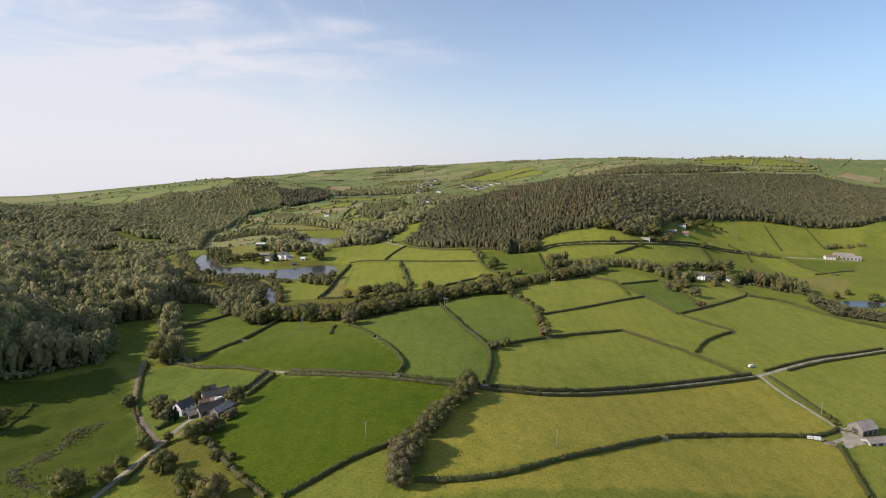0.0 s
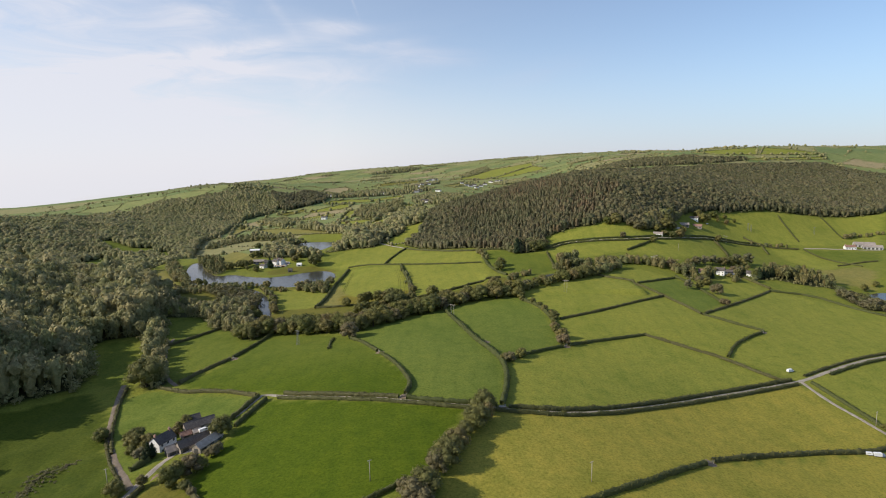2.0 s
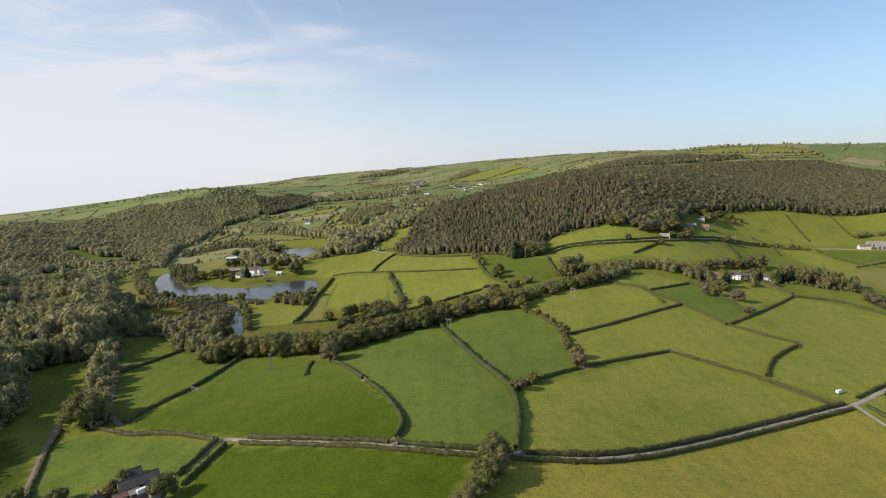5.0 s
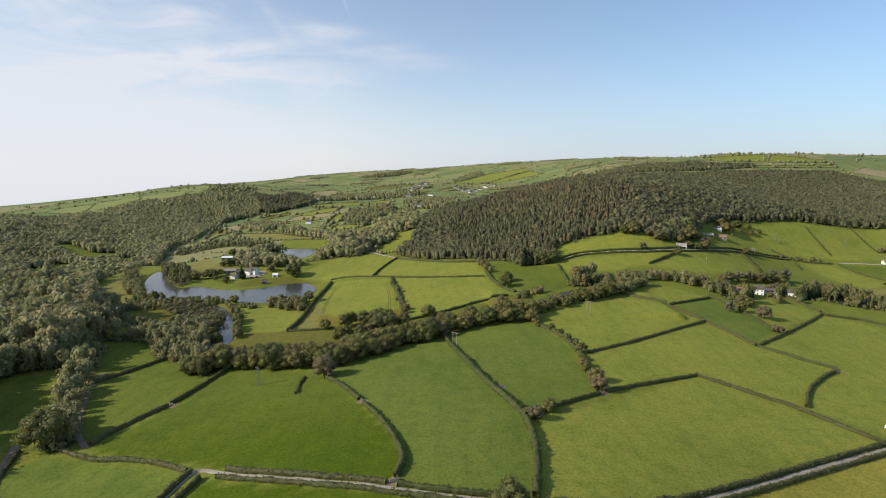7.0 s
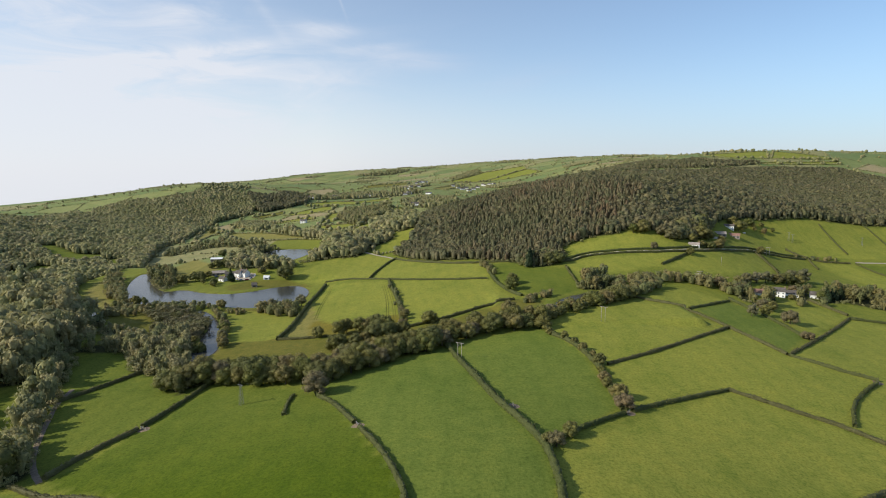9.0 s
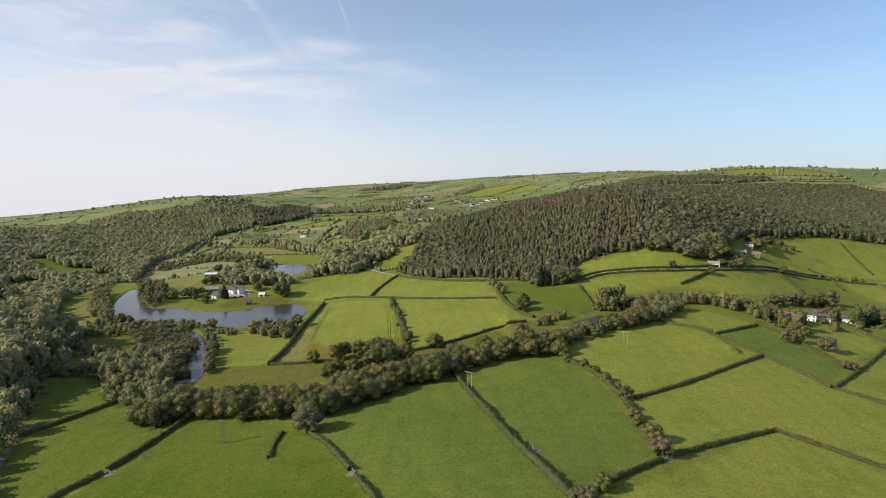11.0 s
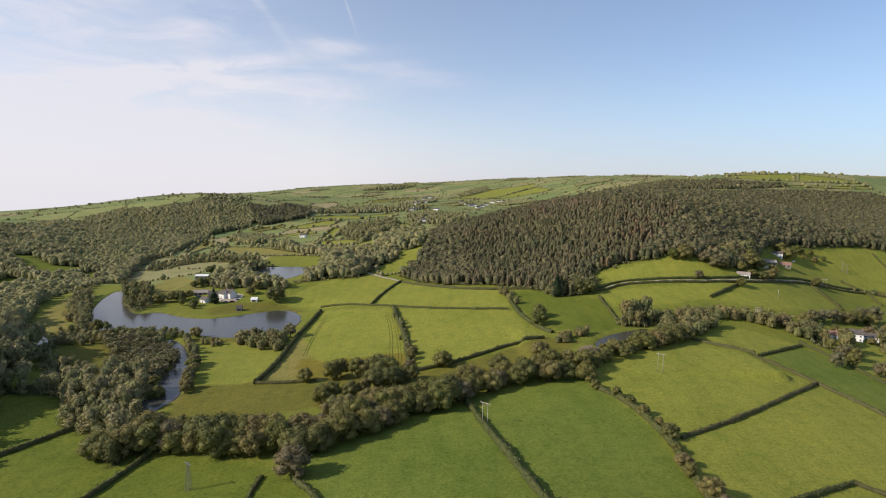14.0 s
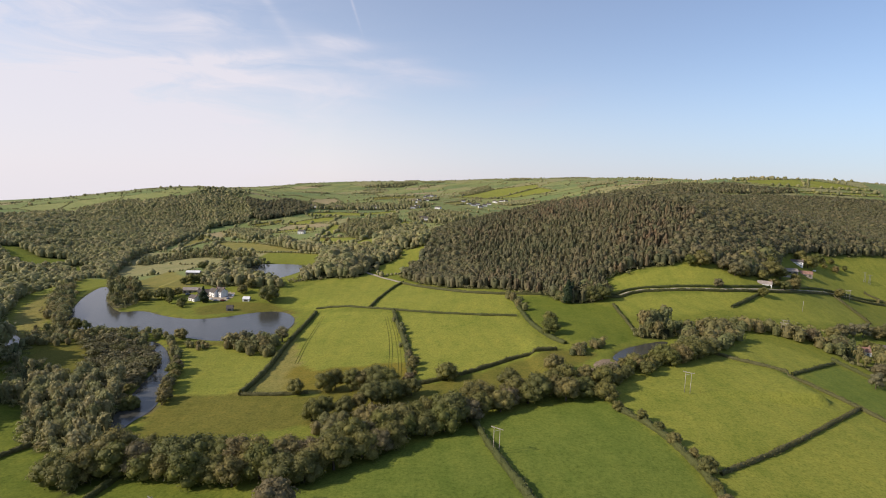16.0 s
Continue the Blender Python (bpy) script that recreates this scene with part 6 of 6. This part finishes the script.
building("cottage", 289.1, 611.6, -35, 10, 7, 5.5, 2.8, "white", "slate", "white two-storey country house among trees")
building("cottage", 301.6, 615.1, -25, 13, 6, 3.4, 2.4, "white", "slate", "long white cottage with grey roof")
building("cottage", 324.8, 615.3, -30, 9, 6, 4.2, 2.4, "white", "slate", "white gabled house at the wood edge")
building("cottage", 270.1, 610.4, -20, 8, 6, 3.2, 2.4, "white", "rust", "white bungalow half hidden by trees")
building("cottage", 345, 801, -32, 11, 6, 5.4, 1.7, "white", "slate", "white farmhouse on the wooded slope")
building("barn", 338, 780, -30, 16, 8, 3.4, 2.2, "timber", "rust", "farm shed with red-brown sheet roof")
building("barn", 316, 768, -20, 14, 8, 3.2, 2.2, "stone", "asbestos", "farm building with grey sheet roof")
building("cottage", 263, 718, -28, 11, 6, 2.8, 2.0, "white", "asbestos", "long white roadside cottage")
building("cottage", 545, 771, -10, 13, 7, 3.6, 2.2, "white", "rust", "white bungalow beside valley road")
building("barn", 573, 783, -25, 24, 12, 4.2, 2.6, "tin", "asbestos", "pale sheet-clad farm building")
building("barn", 574, 769, -25, 22, 9, 3.6, 2.2, "tin", "asbestos", "grey farm shed with weathered sheet roof")
building("mansion", -223, 745, -38, 11, 7, 5.2, 2.8, "white", "slate", "large white lakeside house with slate roof")
building("cottage", -229, 745, -38, 9, 6, 4.6, 2.8, "white", "slate", "white gabled wing of lakeside house")
building("cottage", -239, 751, 10, 14, 6, 3.0, 2.2, "stone", "slate", "low slate-roofed lakeside outbuilding")
building("cottage", -241, 730, -35, 9, 6, 3.0, 2.2, "white", "slate", "small white lakeside cottage")
building("barn", -255, 760, 10, 18, 8, 3.0, 2.0, "stone", "asbestos", "grey-roofed long building above lake")
building("shed", -198, 700, 10, 5, 5, 2.4, 2.0, "timber", "slate", "small wooden boathouse on the lake bank")
building("shed", -194, 729, 0, 6, 5, 2.4, 1.6, "white", "white", "white marquee tent on lakeside lawn")
building("barn", -284, 826, 5, 14, 7, 3.2, 1.4, "timber", "white", "long agricultural shed with white sheet roof")


def village_house(x, y, rng):
    building("cottage", x, y, rng.uniform(-40, 40), rng.uniform(10, 20), rng.uniform(8, 10), rng.uniform(4, 6), rng.uniform(2.4, 3.4), "white", "slate", "far white village house with slate roof")


v_rng = np.random.default_rng(9)
for v_x, v_y in [(-88, 2058), (-80, 2111), (-74, 2254), (-66, 2343), (-55, 2347), (-42, 2353), (-93, 2012), (-105, 2063), (-64, 2084), (-218, 1877), (-206, 1870), (-280, 2081), (-318, 1870), (-352, 2148), (-318, 2140), (-241, 1862), (-150, 1862), (-99, 1832), (-86, 1847), (-25, 1832), (79, 2095), (91, 2048), (107, 2090), (111, 2007), (131, 2077), (151, 2150), (178, 2230), (187, 2216), (207, 2248), (221, 2246), (63, 2163), (-438, 1708), (-419, 1665), (-369, 1765), (-274, 1249), (-61, 1418), (-55, 1406)]:
    village_house(v_x, v_y, v_rng)


# ---- yards, gateways and bare ground ----
def bare_patch(name, outline, material, label, lift=0.07):
    """A worn patch of ground with a ragged rim, lying on the land."""
    rim = np.array(cut_line(outline, 2))
    rng = np.random.default_rng(len(rim) + int(abs(rim[0, 0])))
    mid = rim.mean(0)
    rings = [mid[None]] + [mid + (rim - mid) * k * rng.uniform(0.92, 1.06, (len(rim), 1)) for k in (0.35, 0.7, 1.0)]
    flat = np.concatenate(rings)
    z = ground(flat[:, 0], flat[:, 1]) + lift
    z[-len(rim):] -= lift * 0.7
    n, faces = len(rim), []
    for k in range(n):
        faces.append((0, 1 + k, 1 + (k + 1) % n))
        for r in range(2):
            a, c = 1 + r * n + k, 1 + r * n + (k + 1) % n
            faces += [(a, a + n, c + n), (a, c + n, c)]
    me = mesh_from(name, np.c_[flat, z], faces, material)
    if me.polygons[0].normal.z < 0:
        me.flip_normals()
    return tagged(new(name, me), label, "ground", kind="structure")


bare_patch("ground_farm_gateway", [(-128.5, 240.9), (-128.5, 246.6), (-127.4, 249.7), (-122.4, 246.5), (-122, 241.9), (-125.6, 241.1)], BARE_EARTH, "bare beige earth in a farm gateway")
bare_patch("ground_farm_yard", [(-129, 252.2), (-129.6, 260.9), (-124.4, 259.7), (-120.3, 260.6), (-116.1, 260.5), (-117.6, 275.7), (-118.7, 283.7), (-122.1, 273.8), (-128.3, 274.4), (-129.7, 270.6), (-131.8, 265.2), (-132, 261.5)], YARD, "pale concrete yard between farm buildings")
bare_patch("ground_barn_yard", [(223.6, 292), (233.8, 299.9), (237.2, 296.5), (244.3, 294.1), (238.9, 288.3), (227.4, 284.3), (218.9, 279.1), (222, 286.1)], YARD, "pale muddy farmyard beside barns")
bare_patch("ground_yard_spur", [(206.8, 283.3), (217.4, 288.1), (227.4, 293.2), (222.7, 287.9), (212, 282.7)], YARD, "trodden track across the field edge")
bare_patch("ground_car_park", [(-234, 734), (-219, 726), (-210, 730), (-211, 752), (-225, 768), (-238, 765), (-242, 753)], YARD, "pale gravel yard beside lakeside house")
bare_patch("ground_river_beach", [(56, 524), (62, 541), (70, 552), (77, 554), (80, 550), (78, 543), (70, 532), (63, 526)], BARE_EARTH, "bare brown earth bank beside the river")
bare_patch("ground_slope_track", [(264, 736), (277, 746), (303, 750), (314, 761), (311, 752), (279, 740)], YARD, "pale farm track on the hillside")


def field_gate(x, y, turn, material):
    root = tagged(new("field_gate"), "closed five-bar field gate between posts", "gate", "field gates")
    root.matrix_basis = pose(x, y, ground_at(x, y), 0, 0, turn)
    for s in (-1.75, 1.75):
        bm = bmesh.new()
        box(bm, s, 0, 0.5, 0.18, 0.18, 1.6)
        part("gate_post", bm, POLE_WOOD, root)
    for k in range(5):
        bm = bmesh.new()
        box(bm, 0, 0, 0.3 + k * 0.24, 3.3, 0.06, 0.08)
        part("bar", bm, material, root)
    bm = bmesh.new()
    rod(bm, (-1.6, 0.05, 0.3), (1.6, 0.05, 1.26), 0.035, 6)
    part("brace", bm, material, root)


for g_n, (g_x, g_y) in enumerate(GATEWAYS):
    g_turn = 20 + g_n * 33
    around = [(g_x + math.cos(a) * r, g_y + math.sin(a) * r) for a, r in ((0, 3.4), (0.9, 2.6), (1.8, 3.6), (2.7, 2.5), (3.6, 3.3), (4.5, 2.8), (5.4, 3.0))]
    bare_patch("ground_gateway", around, BARE_EARTH, "trodden bare earth in a field gateway")
    field_gate(g_x, g_y, g_turn, PAINT_WHITE if g_n == 0 else STEEL)


# ---- vehicles ----
def wheel(parent, x, y, r, wide):
    bm = bmesh.new()
    rod(bm, (x, y - wide / 2, r), (x, y + wide / 2, r), r, 16)
    w = part("wheel", bm, RUBBER, parent)
    bm = bmesh.new()
    rod(bm, (x, y - wide / 2 - 0.01, r), (x, y + wide / 2 + 0.01, r), r * 0.55, 12)
    part("rim", bm, STEEL, w)


def vehicle(name, x, y, turn, profile, wide, paint, windows, axles, r, label, category):
    """A vehicle from a side profile, with panes on its sides and wheels."""
    root = tagged(new(name), label, category)
    root.matrix_basis = pose(x, y, ground_at(x, y) + 0.06, 0, 0, turn)
    bm = bmesh.new()
    a = [bm.verts.new((px, -wide / 2 * (1.0 if pz < 1.1 else 0.88), pz)) for px, pz in profile]
    c = [bm.verts.new((px, wide / 2 * (1.0 if pz < 1.1 else 0.88), pz)) for px, pz in profile]
    bm.faces.new(a)
    bm.faces.new(c[::-1])
    for n in range(len(a)):
        bm.faces.new((a[n - 1], c[n - 1], c[n], a[n]))
    bmesh.ops.recalc_face_normals(bm, faces=bm.faces)
    bmesh.ops.bevel(bm, geom=bm.edges[:], offset=0.06, segments=2, affect="EDGES")
    part("body", bm, paint, root)
    for px, pz, sx, sz in windows:
        bm = bmesh.new()
        box(bm, px, 0, pz, sx, wide * 0.925, sz)
        part("side_window", bm, GLASS, root)
    for ax in axles:
        for s in (-1, 1):
            wheel(root, ax, s * (wide / 2 - 0.1), r, 0.2)
    return root


VAN = [(-2.4, 0.35), (2.3, 0.35), (2.45, 0.95), (1.7, 1.15), (1.1, 1.95), (-2.3, 2.0), (-2.45, 1.2)]
CAR = [(-2.1, 0.3), (2.1, 0.3), (2.15, 0.75), (1.1, 0.9), (0.5, 1.42), (-1.2, 1.45), (-2.0, 0.95)]
BOX = [(-3.6, 0.75), (1.6, 0.75), (1.6, 3.1), (-3.6, 3.1)]
TRAILER = [(-2.0, 0.5), (1.6, 0.5), (2.0, 0.9), (1.7, 2.1), (-2.0, 2.1)]
PAINT_GREY = plain("grey_car_paint", (0.20, 0.21, 0.22), (0.30, 0.31, 0.32), 2.0, 0.35, 0.03, 0.003)
PAINT_RED = plain("red_car_paint", (0.26, 0.05, 0.04), (0.36, 0.08, 0.06), 2.0, 0.35, 0.03, 0.003)


def van(x, y, turn, label):
    vehicle("van", x, y, turn, VAN, 1.9, PAINT_WHITE, [(0.75, 1.45, 0.8, 0.5)], (-1.5, 1.5), 0.34, label, "van")


def car(x, y, turn, paint, label):
    vehicle("car", x, y, turn, CAR, 1.75, paint, [(-0.3, 1.17, 1.5, 0.34)], (-1.3, 1.35), 0.32, label, "car")


def lorry(x, y, turn):
    root = vehicle("lorry", x, y, turn, BOX, 2.4, PAINT_WHITE, [], (-2.4, 2.6), 0.48, "small white box lorry with blue cab on the grass", "lorry")
    bm = bmesh.new()
    prism(bm, [(-1.1, 0.45), (1.1, 0.45), (1.1, 1.5), (0.95, 2.35), (-0.95, 2.35), (-1.1, 1.5)], 1.75, 3.5)
    cab = part("cab", bm, LORRY_BLUE, root)
    bm = bmesh.new()
    box(bm, 3.46, 0, 1.75, 0.12, 1.7, 0.7)
    part("windscreen", bm, GLASS, cab)
    root.scale = (0.68, 0.68, 0.68)


def trailer(x, y, turn, label):
    root = vehicle("trailer", x, y, turn, TRAILER, 2.0, PAINT_WHITE, [(-0.4, 1.5, 1.2, 0.4)], (-0.2,), 0.32, label, "trailer")
    root.scale = (0.75, 0.75, 0.75)


def rubble(x, y, size, material, label):
    """A heap of broken stone and scrap."""
    rng = np.random.default_rng(int(abs(x)))
    root = tagged(new("rubble_heap"), label, "rubble heap")
    base = ground_at(x, y)
    root.matrix_basis = pose(x, y, base)
    shapes = [mesh_from("stone", SMALL_V * rng.uniform(0.6, 1.2, (len(SMALL_V), 1)) * (1, 1, 0.6), SMALL_F, material, False) for _ in range(4)]
    for n in range(46):
        d = rng.normal(0, 0.42, 2) * size
        s = rng.uniform(0.25, 0.8)
        up = max(0.0, 1.0 - np.hypot(*d) / size) * 0.9
        stone = new("stone", shapes[n % 4])
        stone.parent = root
        stone.matrix_basis = pose(d[0], d[1], ground_at(x + d[0], y + d[1]) - base + up + 0.1, 0, 0, rng.uniform(0, 360)) @ Matrix.Scale(s, 4)


van(218.2, 374.6, 20, "white van parked out in the pasture")
van(-122.5, 280.3, 50, "white van parked in the farmyard")
lorry(207.5, 286.1, -10)
trailer(203.2, 286.9, -10, "low white trailer beside the hedge")
trailer(364, 801, 10, "white caravan beside hillside farm")
rubble(214.5, 282.6, 4.0, BARE_EARTH, "heap of brown rubble and scrap")
rubble(235.9, 301.4, 3.5, WALLS["stone"], "heap of stone and farm scrap by the barn")
car(-228, 732, 160, PAINT_WHITE, "white car parked by the lakeside house")
car(-221, 728, 17, PAINT_GREY, "grey car parked by the lakeside house")
car(-215, 728, 54, PAINT_RED, "red car parked by the lakeside house")
car(-213, 735, 91, LORRY_BLUE, "blue car parked by the lakeside house")
car(-212, 744, 128, PAINT_WHITE, "white car parked by the lakeside house")
car(-224, 758, 165, PAINT_GREY, "grey car parked by the lakeside house")
car(-245, 753, 22, PAINT_RED, "red car parked by the lakeside house")
car(-256, 750, 59, LORRY_BLUE, "blue car parked by the lakeside house")


# ---- power line poles ----
def h_pole(x, y, turn):
    root = tagged(new("power_pole"), "twin-post wooden power pole with crossarm", "power pole", "power line")
    root.matrix_basis = pose(x, y, ground_at(x, y), 0, 0, turn)
    for s in (-1.3, 1.3):
        bm = bmesh.new()
        rod(bm, (s, 0, -0.6), (s, 0, 10.4), 0.14, 8, 0.10)
        part("post", bm, POLE_WOOD, root, smooth=True)
    bm = bmesh.new()
    box(bm, 0, 0.2, 10.0, 5.2, 0.16, 0.22)
    part("crossarm", bm, POLE_WOOD, root)
    bm = bmesh.new()
    rod(bm, (-1.3, 0.1, 8.4), (1.3, 0.1, 9.8), 0.06)
    part("brace", bm, STEEL, root)
    for s in (-2.4, 0, 2.4):
        bm = bmesh.new()
        rod(bm, (s, 0.2, 10.1), (s, 0.2, 10.55), 0.09)
        part("insulator", bm, STEEL, root)
    return root


def lattice_tower(x, y, turn, height=10.5):
    root = tagged(new("power_tower"), "grey steel lattice power tower", "power tower", "power line")
    root.matrix_basis = pose(x, y, ground_at(x, y), 0, 0, turn)
    foot, head = 0.9, 0.35
    corner = lambda sx, sy, k: (sx * (foot + (head - foot) * k), sy * (foot + (head - foot) * k), height * k - 0.3 * (k == 0))  # noqa: E731
    for sx in (-1, 1):
        for sy in (-1, 1):
            bm = bmesh.new()
            rod(bm, corner(sx, sy, 0), corner(sx, sy, 1), 0.06, 6)
            part("leg", bm, STEEL, root)
    bm = bmesh.new()
    for n in range(6):
        k, j = n / 6, (n + 1) / 6
        for a, b in (((-1, -1), (1, -1)), ((1, -1), (1, 1)), ((1, 1), (-1, 1)), ((-1, 1), (-1, -1))):
            rod(bm, corner(*a, k), corner(*b, j), 0.03, 5)
            rod(bm, corner(*b, k), corner(*a, j), 0.03, 5)
    part("bracing", bm, STEEL, root)
    bm = bmesh.new()
    box(bm, 0, 0, height * 0.96, 4.0, 0.2, 0.2)
    part("crossarm", bm, STEEL, root)
    return root


def pole(x, y):
    root = tagged(new("utility_pole"), "single wooden utility pole with short crossarm", "utility pole", "field poles")
    root.matrix_basis = pose(x, y, ground_at(x, y), 0, 0, 30)
    bm = bmesh.new()
    rod(bm, (0, 0, -0.6), (0, 0, 8.6), 0.15, 8, 0.11)
    part("post", bm, POLE_WOOD, root, smooth=True)
    bm = bmesh.new()
    box(bm, 0, 0.1, 8.2, 1.8, 0.12, 0.14)
    part("crossarm", bm, POLE_WOOD, root)
    return root


for p_x, p_y in [(-0.3, 447.2), (100.5, 506.5), (220.3, 620.9), (225.4, 627.3), (366, 754)]:
    h_pole(p_x, p_y, -35)
for p_x, p_y in [(-109.2, 402.1), (431, 818), (534, 829), (434, 815)]:
    lattice_tower(p_x, p_y, -35)
for p_x, p_y in [(49.8, 228.6), (-34.7, 224), (229, 315.9), (-143.7, 238.5), (273, 680)]:
    pole(p_x, p_y)
